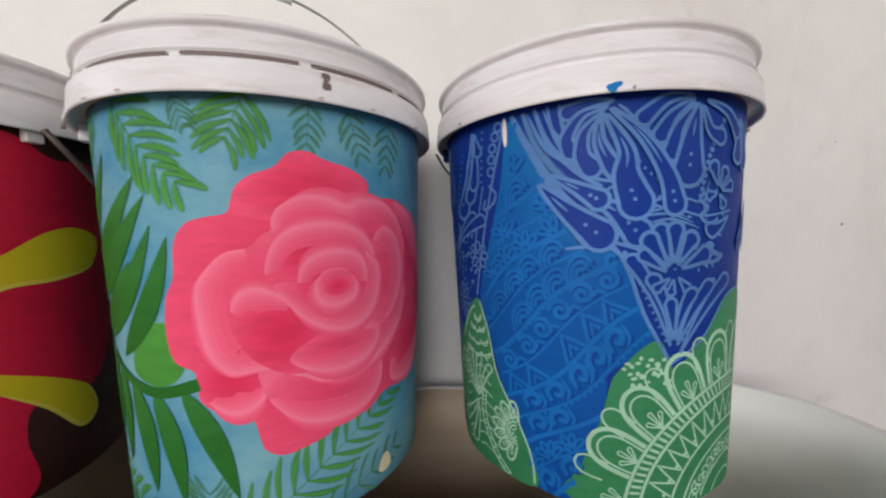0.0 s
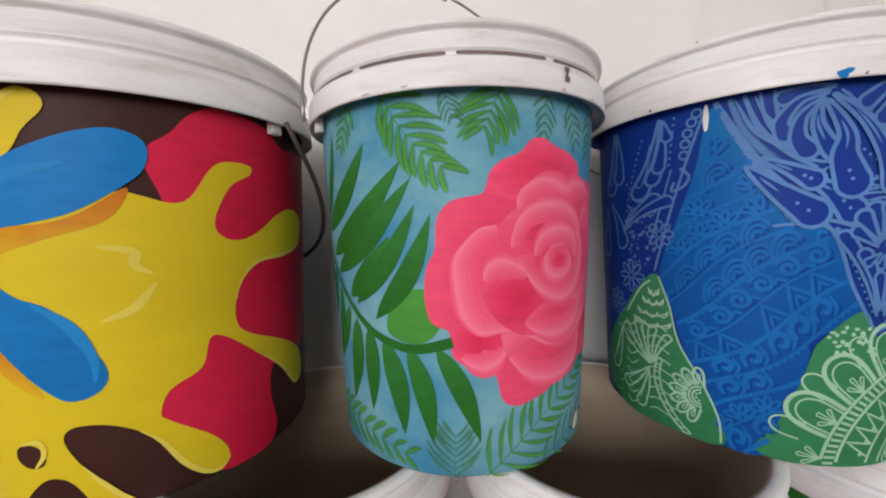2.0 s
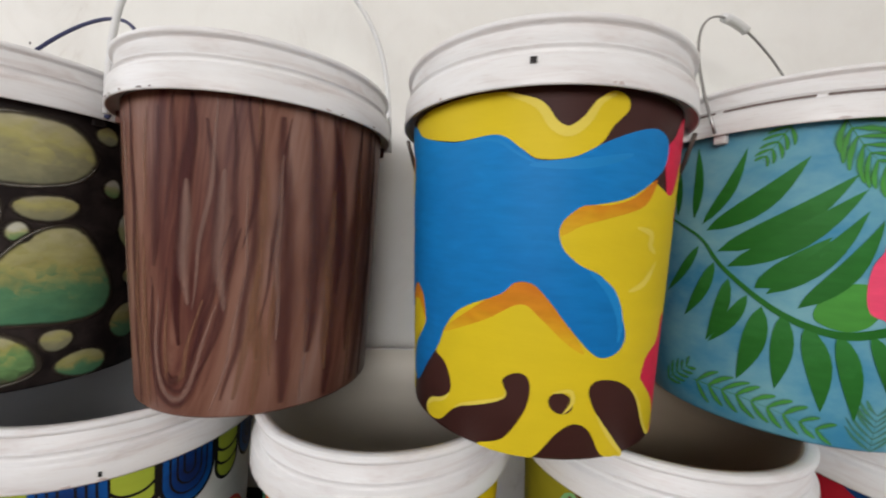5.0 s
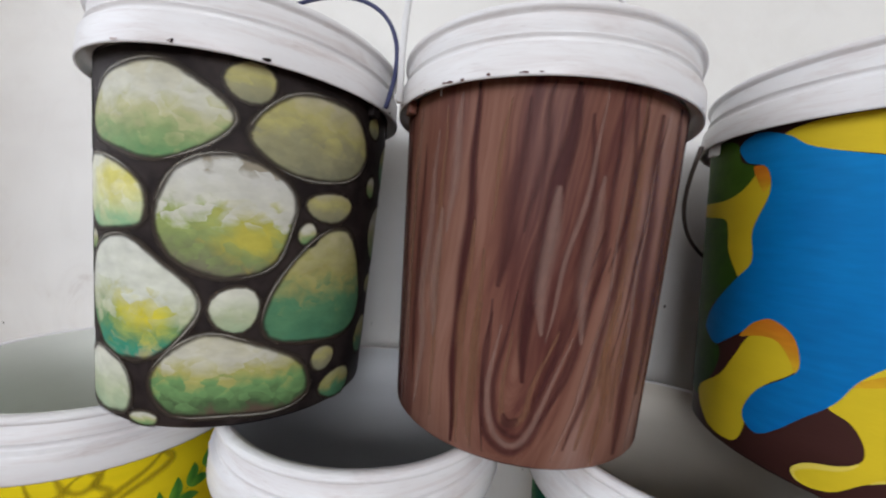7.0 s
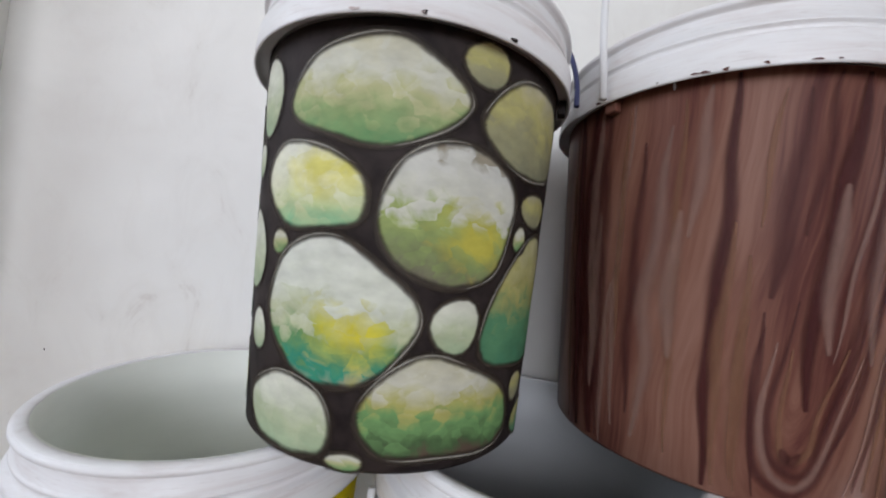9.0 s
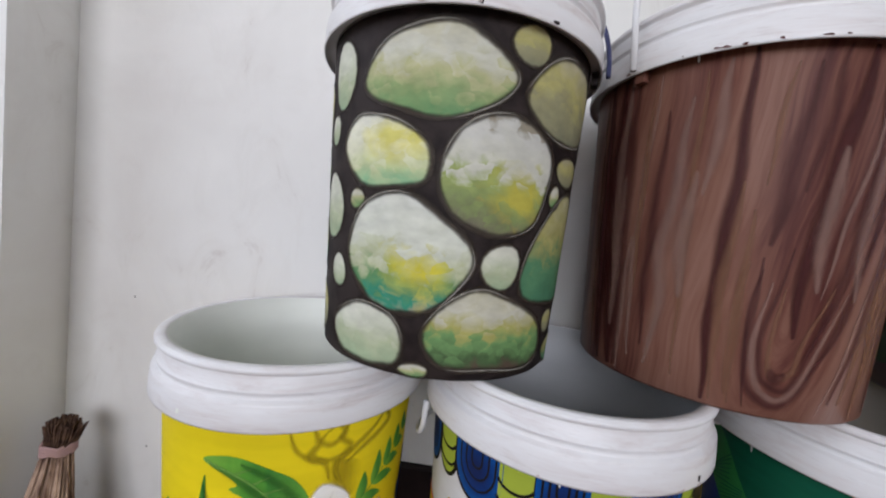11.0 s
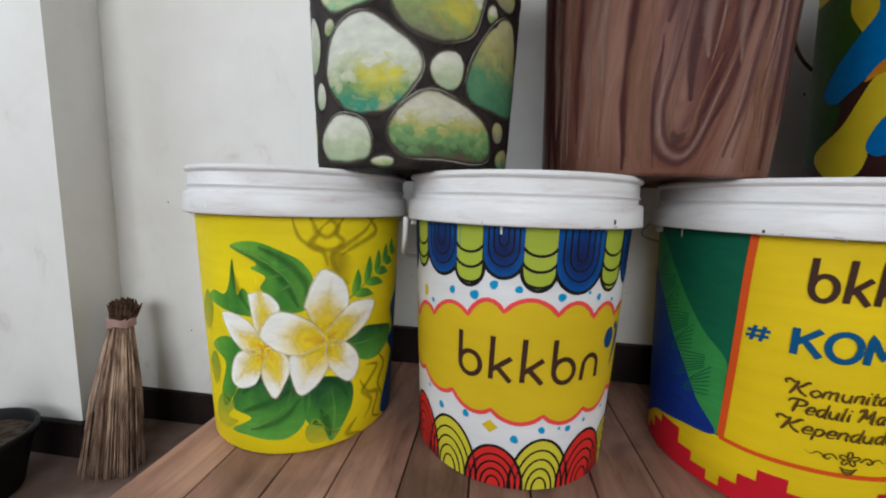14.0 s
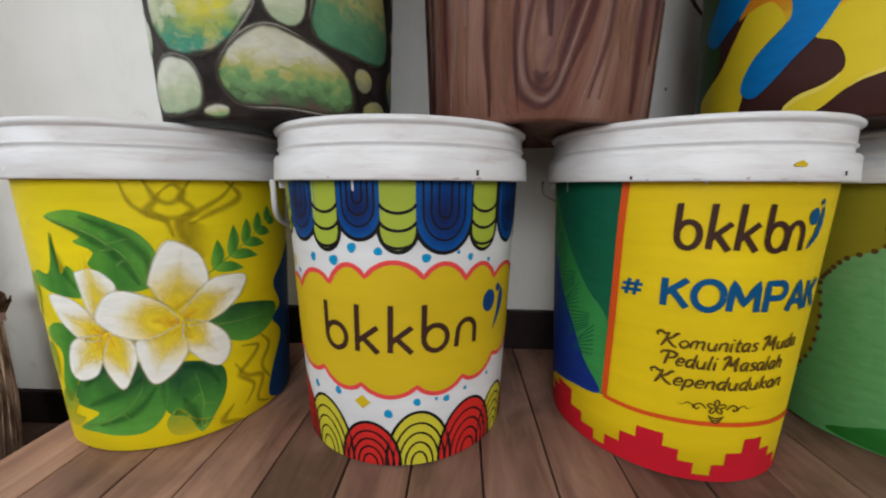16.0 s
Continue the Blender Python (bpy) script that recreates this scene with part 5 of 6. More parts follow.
for a_, c_, wd, bd, w in FLOWER_PLUMES + POINT_PLUMES + SEAM_PLUMES:
    wd *= 1.2
    turn += 1
    lift = 2.8 + 0.5 * (turn % 6)
    area(b, "batik_plume", [quill(a_, c_, wd, bd)], COAT["blue"], lift)
    strokes(b, "batik_stroke", [(quill(a_, c_, wd, bd), w * 1.15)], LINE_B, lift + 0.35, "pale blue brush line")
    if wd > 17:
        strokes(b, "batik_stroke", [(quill(between(a_, c_, 0.3), between(a_, c_, 0.84), wd * 0.34, bd * 0.4), 1.3)], LINE_B, lift + 0.35, "pale blue brush line")
for th, z, n_, r, w in ((-60.8, 197, 8, 13, 1.7), (-75, 152, 8, 17, 1.7), (-86, 120, 8, 15, 1.6)):
    lines += [(petal_arch(th + 4 * math.cos(2 * math.pi * i / n_) / MM, z + 4 * math.sin(2 * math.pi * i / n_), 360 * i / n_, r - 4, 7.5), w) for i in range(n_)]
    lines.append((arc_line(th, z, 3.2, 0, 360, 12), 1.6))
lines += [(arc_line(th, z, 3.6, 0, 360, 12), 1.8) for th, z in ((-47.8, 304), (-49.3, 297), (-50.6, 288), (-51.3, 279), (-51.8, 269))]
EDGE = spline([(-40, 300), (-35, 272), (-28, 238), (-21, 208), (-13, 206), (-8, 188), (-3, 154), (6, 116)], False)
lines += [(EDGE, 3.0), (spline([(6, 116), (18, 133), (30, 163), (44, 168)], False), 2.2), (spline([(-36, 274), (-27, 240), (-19, 216), (-10, 214), (-4, 206)], False), 2.0), (spline([(-37, 308), (-32, 282), (-25, 266)], False), 3.4, 2), (spline([(-32, 309), (-29, 292), (-23, 276)], False), 2.6, 2), (spline([(-46, 300), (-52, 255), (-58, 205), (-63, 160)], False), 2.2), (spline([(-56, 258), (-60, 225), (-65, 186)], False), 1.8),
          (spline([(-53, 258), (-50, 250), (-52, 241), (-56, 238), (-55, 246)], False), 2.4), (spline([(-8, 226), (4, 232), (16, 226), (30, 230)], False), 1.8), (spline([(14, 238), (18, 232), (15, 226), (19, 220), (23, 224)], False), 3.0), (spline([(-4, 236), (6, 240), (14, 236)], False), 1.6)]
for i in range(16):                                     # hatching between the double edge
    k = i / 15
    lines.append(([(-34.5 + 14 * k, 264 - 52 * k), (-31.5 + 14.5 * k, 262 - 47 * k)], 1.5))
each_stroke(b, "batik_stroke", lines, LINE_B, 2, "pale blue brush line")
dots = ring_dots(spline([(-11, 292), (-4, 262), (5, 246)], False), 6) + ring_dots(spline([(-9, 286), (-6, 262), (-5, 250)], False), 6) + ring_dots(spline([(4, 134), (-7, 190)], False), 6) + ring_dots(spline([(10, 134), (21, 170)], False), 6) + ring_dots(spline([(-68, 290), (-74, 250), (-77, 220)], False), 6) + ring_dots(spline([(-55, 304), (-57, 262)], False), 6) + ring_dots(spline([(24, 296), (18, 270), (15, 240)], False), 5, 1.0, 2.0)
for i in range(150):
    p = (rng.choice((rng.uniform(-78, -62), rng.uniform(-16, 26))), rng.uniform(165, 250))
    if not inside(p, midpoly) and not inside(p, lpoly) and not inside(p, rpoly):
        dots.append(oval(p[0], p[1], rng.uniform(0.3, 0.9), rng.uniform(0.8, 2.2), 0, 7))
tagged(area(b, "batik_dotting", dots, LINE_B, 1), kind="stuff")
dark, mid = [], []
c45, s45 = math.cos(radians(38)), math.sin(radians(38))


def slant(s_, r_):
    """Along and across the slanting rows of the middle panel."""
    r_ += 5 * math.sin(s_ * 0.045 + r_ * 0.02)
    return (-34 + (s_ * c45 - r_ * s45) / MM, 140 + s_ * s45 + r_ * c45)


def kept(pts):
    return all(inside(p, midpoly) for p in pts)


PITCH = 21.0
for row in range(-7, 9):
    kind, r_ = (0, 2, 2, 3, 3, 2, 3, 0, 2, 0, 1, 4, 3, 4, 4, 1)[row], row * PITCH
    run = [slant(k, r_ - 10) for k in range(-120, 121, 4)]
    run = [p for p in run if inside(p, midpoly)]
    if len(run) > 3:
        mid.append((run, 3.6 if row % 2 else 2.0))
    for i in range(-7, 8):
        s_ = i * PITCH + (row % 2) * PITCH / 2 + rng.uniform(-2.5, 2.5)
        if rng.random() < 0.1:
            continue
        p = slant(s_, r_)
        if not inside(p, midpoly):
            continue
        if kind == 0:
            shapes = [(spiral(p[0], p[1] + rng.uniform(-1.5, 1.5), 8.8, 1.5, rng.uniform(2.4, 3.2), 26, -1), 3.6), ([slant(s_ + 6 + k, r_ - 6 + 3 * math.sin(k / 2)) for k in range(0, 9, 2)], 2.8)]
        elif kind == 1:
            shapes = [([slant(s_ - 10, r_ - 8), slant(s_, r_ + 9), slant(s_ + 10, r_ - 8)], 2.8), ([slant(s_ - 4, r_ - 7), slant(s_, r_), slant(s_ + 4, r_ - 7)], 2.2)]
        elif kind == 2:
            shapes = [(arc_line(*slant(s_, r_ - 7), 10 * k, 38, 218, 12, 15 * k), 2.8) for k in (1, 0.66, 0.32)]
        elif kind == 3:
            shapes = [(petal_arch(*slant(s_, r_ - 7), 38 + k, 13, 6), 2.4) for k in (12, 52, 92, 132)]
        else:
            shapes = [(spline([slant(s_ - 9, r_ - 4), slant(s_ - 7, r_ + 5), slant(s_ + 1, r_ + 8), slant(s_ + 5, r_ + 2), slant(s_, r_ - 3), slant(s_ - 3, r_ + 1)], False), 4.6, 3), (spline([slant(s_ + 2, r_ - 8), slant(s_ + 8, r_ - 3), slant(s_ + 9, r_ + 8)], False), 3.0, 2)]
        for sh in shapes:
            if kept(sh[0]):
                mid.append(sh)
                dark.append(([(th + 1.1, z - 1.9) for th, z in sh[0]], *sh[1:]))
    beads = [oval(*slant(k, r_ + 9.5), 0.7, 1.7, 0, 7) for k in range(-120, 121, 6)] if row % 3 == 0 else []
    beads = [o for o in beads if kept(o)]
    if beads:
        area(b, "batik_bead", beads, LINE_M, 2.4)
each_stroke(b, "batik_scroll", dark, LINE_D, 2)
each_stroke(b, "batik_scroll", mid, LINE_M, 2.5)
g, gd = [], []
HUB = (36, -11)                                         # the great flower low on the green leaf


def polar(r_, a_):
    return (HUB[0] + r_ * math.cos(radians(a_)) / MM, HUB[1] + r_ * math.sin(radians(a_)))


for r_, w in ((108, 2.8), (96, 2.6), (70, 2.2), (58, 2.0), (40, 2.0), (26, 2.0)):
    g.append(([p for p in [polar(r_, 178 - 2.6 * i) for i in range(56)] if p[1] > 3], w))
for i in range(44):
    g.append(([polar(98, 174 - 3 * i), polar(106, 175 - 3 * i)], 2.2))
for i in range(8):
    a_ = 170 - 17.6 * i
    p = polar(109, a_)
    g += [(petal_arch(p[0], p[1], a_, 40, 38), 3.6), (petal_arch(p[0], p[1], a_, 33, 28), 1.6)]
    g += [(quill(p, polar(109 + ln, a_ + k), 3.2), 1.2) for k, ln in ((-3.4, 12), (0, 17), (3.4, 12))]
    q = polar(150, a_ - 8.8)
    g.append((petal_arch(polar(128, a_ - 8.8)[0], polar(128, a_ - 8.8)[1], a_ - 8.8, 24, 20), 1.6))
for i in range(14):
    a_ = 172 - 9 * i
    g += [([polar(72, a_), polar(94, a_ - 4.5), polar(72, a_ - 9)], 1.6), (spiral(*polar(48, a_ - 3), 6.5, 1.3, i), 1.6)]
    gd += [oval(*polar(78, a_ - 9), 0.7, 1.6, 0, 7)]
HALF = (-45.4, 44)                                      # half flower by the seam
for i in range(7):
    a_ = 96 + 26 * i
    g += [(petal_arch(HALF[0] + 11 * math.cos(radians(a_)) / MM, HALF[1] + 11 * math.sin(radians(a_)), a_, 17, 11), 2.2), (quill((HALF[0] + 13 * math.cos(radians(a_)) / MM, HALF[1] + 13 * math.sin(radians(a_))), (HALF[0] + 22 * math.cos(radians(a_)) / MM, HALF[1] + 22 * math.sin(radians(a_))), 3), 1.1)]
g += [(arc_line(HALF[0], HALF[1], r_, 85, 275, 16), 1.8) for r_ in (10, 7)]
gd += [oval(HALF[0] + 4 * math.cos(radians(a_)) / MM, HALF[1] + 4 * math.sin(radians(a_)), 0.5, 1.2, 0, 7) for a_ in (100, 150, 200, 250)]
BRAID = spline([(-62.4, 70), (-63.6, 52), (-61.7, 34), (-57, 16), (-51, 3)], False)
BRAID_IN = [(th + 2.4, z + 1) for th, z in BRAID]
g += [(BRAID, 2.2), (BRAID_IN, 1.8)] + [([p, q], 1.4) for p, q in list(zip(BRAID, BRAID_IN))[::2]]
for a_, c_, wd in (((-65.4, 62), (-80, 98), 12), ((-65.2, 63), (-71.5, 108), 10), ((-64.8, 63), (-63.4, 103), 9), ((-64, 65), (-56.4, 96), 8), ((-66, 58), (-81, 30), 13), ((-66, 56), (-72, 12), 12), ((-82, 92), (-90, 40), 14)):
    g += [(quill(a_, c_, wd, 3), 2.0), ([between(a_, c_, 0.15), between(a_, c_, 0.8)], 1.0)]
for k, (z, half) in enumerate(((146, 2.6), (136, 5.2), (124, 7.6), (113, 9.4))):       # scalloped bands at the tip
    th = -63.5 - 0.5 * k
    g.append((arc_line(th, z, half * MM, 200, 340, 14, 10), 1.8))
    g += [(arc_line(th + half * q, z - 6 + 3 * abs(q), half * MM * 0.3, 190, 350, 8, 6), 1.4) for q in (-0.62, 0, 0.62)]
for k in range(9):                                      # ribs and seeds between the stem leaves
    z_ = 100 - 11 * k
    g += [(spline([(-58 + 0.5 * k, z_), (-62, z_ + 5), (-66, z_ + 2)], False), 1.3), (spline([(-72, z_ + 4), (-76, z_ - 2), (-79, z_ + 3)], False), 1.3)]
    gd += [oval(-69 + 1.5 * math.sin(2.1 * k), z_, 0.5, 1.2, 0, 7), oval(-84, z_ + 4, 0.5, 1.2, 0, 7)]
g += [(spline([(-61.5, 155), (-57, 127), (-53.4, 92), (-45, 58), (-39.5, 28), (-38.5, 5)], False), 1.8), (spline([(-65, 150), (-70, 140), (-78, 112)], False), 1.8)]
each_stroke(b, "batik_stroke", [ln for ln in g if all(0 < p[1] < 200 for p in ln[0])], LINE_G, 3, "pale green brush line")
gd += [oval(rng.uniform(-9, 6), rng.uniform(100, 124), rng.uniform(0.5, 1.0), rng.uniform(1.2, 2.2), 0, 7) for _ in range(26)]
tagged(area(b, "batik_dotting", [o for o in gd if inside(o[0], rpoly) or inside(o[0], lpoly)], LINE_G, 3), kind="stuff")
area(b, "paint_tape", [oval(-45, 298, 0.9, 12, 0, 8)], RIM, 5)


# -- plumeria --
b = B["plum"]
WPETAL = soft_paint("petal_rim", (0.84, 0.82, 0.70), 0.6, 0.2)


def petal_paint(name, at):
    """White that turns yellow and orange towards the flower's throat at (u, v)."""
    return graded(name, "r", [(0.0, (0.86, 0.85, 0.76)), (1.2, (0.88, 0.88, 0.82))], noise_amount=0.10, noise_scale=(110, 110, 60), spot=((at[0], at[1], 1.5), (0.82, 0.62, 0.04)), soft_in=0.3)


DEEPLEAF = graded("plumeria_leaf", "u", [(0.0, (0.20, 0.42, 0.05)), (0.35, (0.10, 0.31, 0.035)), (0.65, (0.05, 0.20, 0.03)), (1.0, (0.12, 0.34, 0.045))], noise_amount=0.35, noise_scale=(40, 40, 14))
DARKLEAF = graded("plumeria_leaf_dark", "v", [(0.0, (0.11, 0.34, 0.05)), (0.45, (0.06, 0.22, 0.035)), (0.8, (0.025, 0.10, 0.03)), (1.0, (0.015, 0.07, 0.03))], noise_amount=0.35, noise_scale=(40, 40, 20))
VEIN = soft_paint("leaf_vein", (0.20, 0.42, 0.08), 0.75, 0.0)
VEIN_DARK = soft_paint("leaf_shade", (0.012, 0.08, 0.02), 0.38, 0.0)
VINE = soft_paint("olive_vine", (0.42, 0.32, 0.010), 0.6, 0.0)
GLOW = soft_paint("petal_yellow", (0.88, 0.68, 0.03), 0.95, 0.2, True, (28, 28, 20), tipped=True)
THROAT = soft_paint("petal_throat", (0.80, 0.42, 0.015), 0.6, 0.0, True, (60, 60, 40), tipped=True)
LIME = graded("lime_leaf", "v", [(0.0, (0.52, 0.44, 0.02)), (1.0, (0.22, 0.34, 0.03))], noise_amount=0.3)
for pts, m_ in (([(-9, 273), (-1, 280), (7, 279), (17, 269), (25, 258), (30, 241), (31, 227), (29, 202), (24, 194), (16, 195), (11, 214), (6, 224), (9, 238), (2, 248), (5, 253), (1, 261)], DEEPLEAF),
                ([(2, 189), (1, 210), (-3, 223), (-7, 215), (-8, 258), (-11, 228), (-15, 213), (-23, 216), (-28, 204), (-15, 193)], DEEPLEAF),
                ([(-11, 88), (6, 120), (21, 110), (29, 90), (26, 47), (17, 26), (4, 24), (-6, 27), (-17, 30), (-3, 52), (-15, 62)], DARKLEAF), ([(26, 84), (35, 105), (51, 90), (53, 58), (47, 29), (40, 10), (35, 34), (27, 46)], DARKLEAF),
                ([(46, 148), (58, 160), (66, 160), (86, 146), (85, 124), (71, 109), (57, 117)], DARKLEAF), ([(-29, 140), (-17, 158), (-3, 150), (-4, 120), (-20, 61), (-24, 80), (-18, 122)], DEEPLEAF),
                ([(-30, 60), (-22, 78), (-14, 66), (-20, 46), (-12, 44), (-22, 28), (-32, 34)], LIME), ([(26, 34), (32, 48), (38, 30), (46, 22), (36, 12), (28, 16)], LIME), ([(-38, 190), (-30, 214), (-26, 190), (-32, 160), (-40, 168)], LIME), ([(-36, 110), (-28, 132), (-24, 108), (-30, 84)], LIME)):
    blob(b, "painted_leaf", pts, m_, 2)
each_stroke(b, "leaf_vein", [(spline([(-8, 273), (8, 258), (20, 232), (26, 200)], False), 5.1, 1), (spline([(4, 264), (10, 270)], False), 3.8, 1), (spline([(10, 254), (18, 264)], False), 3.8, 1), (spline([(14, 245), (24, 252)], False), 3.8, 1), (spline([(16, 240), (8, 238)], False), 3.8, 1), (spline([(20, 228), (12, 216)], False), 3.8, 1), (spline([(-14, 32), (4, 46), (16, 70), (20, 96)], False), 4.8, 1),
                             (spline([(0, 44), (4, 30)], False), 3.2, 1), (spline([(8, 54), (14, 32)], False), 3.2, 1), (spline([(40, 14), (42, 50), (40, 90)], False), 4.8, 1), (spline([(42, 46), (49, 40)], False), 3.2, 1), (spline([(41, 60), (34, 46)], False), 3.2, 1), (spline([(50, 142), (66, 138), (84, 138)], False), 4.5, 1)], VEIN, 3)
each_stroke(b, "leaf_shade", [(spline(p, False), 17, 2) for p in ([(-6, 270), (8, 254), (18, 230), (24, 200)], [(6, 274), (18, 258), (27, 232), (28, 205)], [(-8, 84), (6, 108), (20, 104)], [(-8, 60), (8, 76), (22, 96)], [(-4, 36), (14, 52), (24, 80)], [(34, 100), (44, 92), (50, 66)], [(34, 60), (38, 36), (40, 16)], [(-9, 250), (-6, 222), (0, 196)])], VEIN_DARK, 2.6)
PETAL_SHADE = soft_paint("petal_shade", (0.70, 0.60, 0.26), 0.2, 0.0)
FLOWER_2, FLOWER_1 = (35, 154), (9, 145)
petals = [(5, FLOWER_1, [(4, 160), (0, 209), (1, 217), (9, 218), (15, 200), (10, 180)]), (5, FLOWER_1, [(9, 146), (2, 174), (-6, 188), (-17, 189), (-14, 166), (-9, 151), (-2, 140), (6, 142)]), (5, FLOWER_1, [(8, 146), (-6, 142), (-12, 126), (-14, 102), (-9, 92), (0, 99), (4, 115), (7, 131)]),
          (6, FLOWER_1, [(10, 146), (5, 119), (6, 101), (11, 82), (16, 101), (19, 123), (16, 144)]), (6, FLOWER_2, [(35, 160), (28, 195), (27, 203), (31, 231), (36, 246), (44, 235), (48, 220), (49, 196), (44, 172), (38, 155)]), (7, FLOWER_2, [(35, 153), (44, 183), (52, 199), (66, 196), (64, 177), (56, 158), (46, 148)]),
          (7, FLOWER_2, [(36, 154), (47, 148), (55, 126), (56, 105), (51, 90), (44, 101), (37, 125), (35, 141)]), (8, FLOWER_2, [(36, 155), (21, 141), (19, 123), (23, 86), (31, 93), (38, 117), (37, 136)]), (9, FLOWER_2, [(36, 156), (30, 179), (19, 194), (11, 191), (5, 167), (9, 153), (16, 142), (24, 139), (32, 146)])]
for i, (level, heart, pts) in enumerate(petals):
    level = 3 + (level - 5) * 0.7
    ths, zs = [p[0] for p in pts], [p[1] for p in pts]
    at = ((heart[0] - (min(ths) + max(ths)) / 2) / ((max(ths) - min(ths)) / 2), (heart[1] - (min(zs) + max(zs)) / 2) / ((max(zs) - min(zs)) / 2))
    blob(b, "plumeria_petal", pts, petal_paint("petal_white", at), level)
    e = spline(pts)
    strokes(b, "petal_line", [(e + e[:1], 2.2)], WPETAL, level + 0.2)
    if level > 3:
        strokes(b, "petal_shade", [(e + e[:1], 9)], PETAL_SHADE, level - 0.3)
    mid_ = (sum(p[0] for p in pts) / len(pts), sum(p[1] for p in pts) / len(pts))
    run = math.hypot((mid_[0] - heart[0]) * MM, mid_[1] - heart[1])
    side_ = max(abs((p[0] - heart[0]) * MM * (mid_[1] - heart[1]) - (p[1] - heart[1]) * (mid_[0] - heart[0]) * MM) / run for p in pts)
    strokes(b, "petal_glow", [([between(heart, mid_, -0.15), between(heart, mid_, 1.85)], side_ * 1.9, 2)], GLOW, level + 0.15)
    strokes(b, "petal_throat", [([between(heart, mid_, -0.1), between(heart, mid_, 0.75)], side_ * 0.8, 2)], THROAT, level + 0.3)
paint_fern(b, "painted_fern", (49, 204), (86, 268), 6, 46, 13, DEEPLEAF, 2, 44)
vines = [[(22, 309), (25, 286), (33, 272), (44, 271), (50, 280), (58, 292), (64, 309)], [(30, 310), (33, 290), (30, 279), (36, 268), (38, 250)], [(46, 310), (42, 292), (46, 279), (40, 262), (44, 240)], [(60, 310), (66, 291), (52, 273), (44, 262)], [(36, 300), (40, 306), (43, 296), (38, 286), (34, 292), (36, 300)], [(62, 104), (72, 96), (66, 80), (60, 66), (68, 44), (62, 22)], [(58, 84), (64, 62), (74, 50), (70, 20), (78, 8)], [(74, 110), (80, 90), (74, 66), (80, 40)], [(56, 30), (50, 12), (60, 4)]]
each_stroke(b, "painted_vine", [(spline(v, False), 13, 2) for v in vines], VINE, 1)
blob(b, "painted_patch", [(34, 262), (46, 266), (54, 250), (50, 225), (40, 230)], VINE, 1)
NAVY = brushed("navy_patch", (0.008, 0.05, 0.18))
blob(b, "painted_patch", [(92, 190), (86, 170), (92, 140), (84, 122), (92, 96), (82, 50), (80, 10), (110, 4), (125, 100), (115, 220)], NAVY, 3)

# -- cloud and scales --
b = B["bkk"]
INK = brushed("black_ink", (0.010, 0.009, 0.009), vary=0.3)
BROWNINK = brushed("brown_ink", (0.050, 0.022, 0.014), vary=0.4)
SCALE_B = graded("scale_blue", "r", [(0.2, (0.008, 0.018, 0.085)), (0.6, (0.006, 0.032, 0.15)), (1.0, (0.005, 0.075, 0.28))], noise_amount=0.2)
SCALE_G = brushed("scale_green", (0.36, 0.44, 0.045), vary=0.15)
CORAL = brushed("coral_line", (0.74, 0.07, 0.065), vary=0.12)
CLOUD = brushed("cloud_yellow", (0.62, 0.44, 0.012), vary=0.10)
DOME_R, DOME_Y = brushed("dome_red", (0.60, 0.025, 0.02), vary=0.12), brushed("dome_yellow", (0.58, 0.52, 0.035), vary=0.12)
DOTS = brushed("blue_dot", (0.01, 0.26, 0.50), vary=0.2)


def tongue(th, low, half, top=315.0, n=14):
    """A hanging scale: straight sides and a round foot."""
    return [(th - half, top)] + [(th - half * math.cos(math.pi * i / n), low + half * MM * 1.25 * (1 - math.sin(math.pi * i / n))) for i in range(n + 1)] + [(th + half, top)]


def scale_at(th, low, half, blue):
    area(b, "painted_scale", [tongue(th, low, half)], INK, 1)
    area(b, "painted_scale", [tongue(th, low + 4, half - 1.7)], SCALE_B if blue else SCALE_G, 2)
    if blue:
        each_stroke(b, "scale_ring", [(tongue(th, low + 4 + 11 * k, (half - 1.7) * (1 - 0.26 * k)), 2.0) for k in (1, 2, 3)], INK, 3)
    else:
        each_stroke(b, "scale_ring", [(arc_line(th, 308 - 17 * k + 2, (half - 1) * MM, 200, 340, 12, 13), 3.0) for k in range(1, 4) if 308 - 17 * k > low + 16], INK, 3)


for th, low, half, blue in ((-77, 240, 11, True), (-59, 250, 7.5, False), (-41, 247, 13, True), (-25, 240, 8, False), (-9.5, 252, 10.5, True), (6, 240, 8.5, False), (24.5, 238, 13.5, True), (44, 238, 8.5, False), (64, 242, 12, True), (84, 242, 8, False), (104, 244, 12, True)):
    scale_at(th, low, half, blue)


def cloud(edge, foot, lift, n=7):
    """Puffs between the cusps above, the same below."""
    out = []
    for (a, za), (c, zc) in zip(edge, edge[1:]):
        out += [(a + (c - a) * i / n, za + (zc - za) * i / n + lift * math.sin(math.pi * i / n) ** 0.75) for i in range(n)]
    out.append(edge[-1])
    low = []
    for (a, za), (c, zc) in zip(foot, foot[1:]):
        low += [(a + (c - a) * i / n, za + (zc - za) * i / n - lift * 0.75 * math.sin(math.pi * i / n) ** 0.75) for i in range(n)]
    low.append(foot[-1])
    return out, low


up, down = cloud([(-92, 180), (-66, 182), (-47, 196), (-25, 208), (-8, 217), (16, 216), (35, 211), (53, 207), (80, 196), (100, 180)], [(-92, 140), (-76, 128), (-57, 117), (-33, 109), (-12, 99), (13, 97), (35, 100), (56, 112), (80, 128), (100, 150)], 16)
area(b, "painted_cloud", [up + down[::-1]], CLOUD, 2)
strokes(b, "cloud_edge", [(up, 5.0), (down, 5.0)], CORAL, 3)


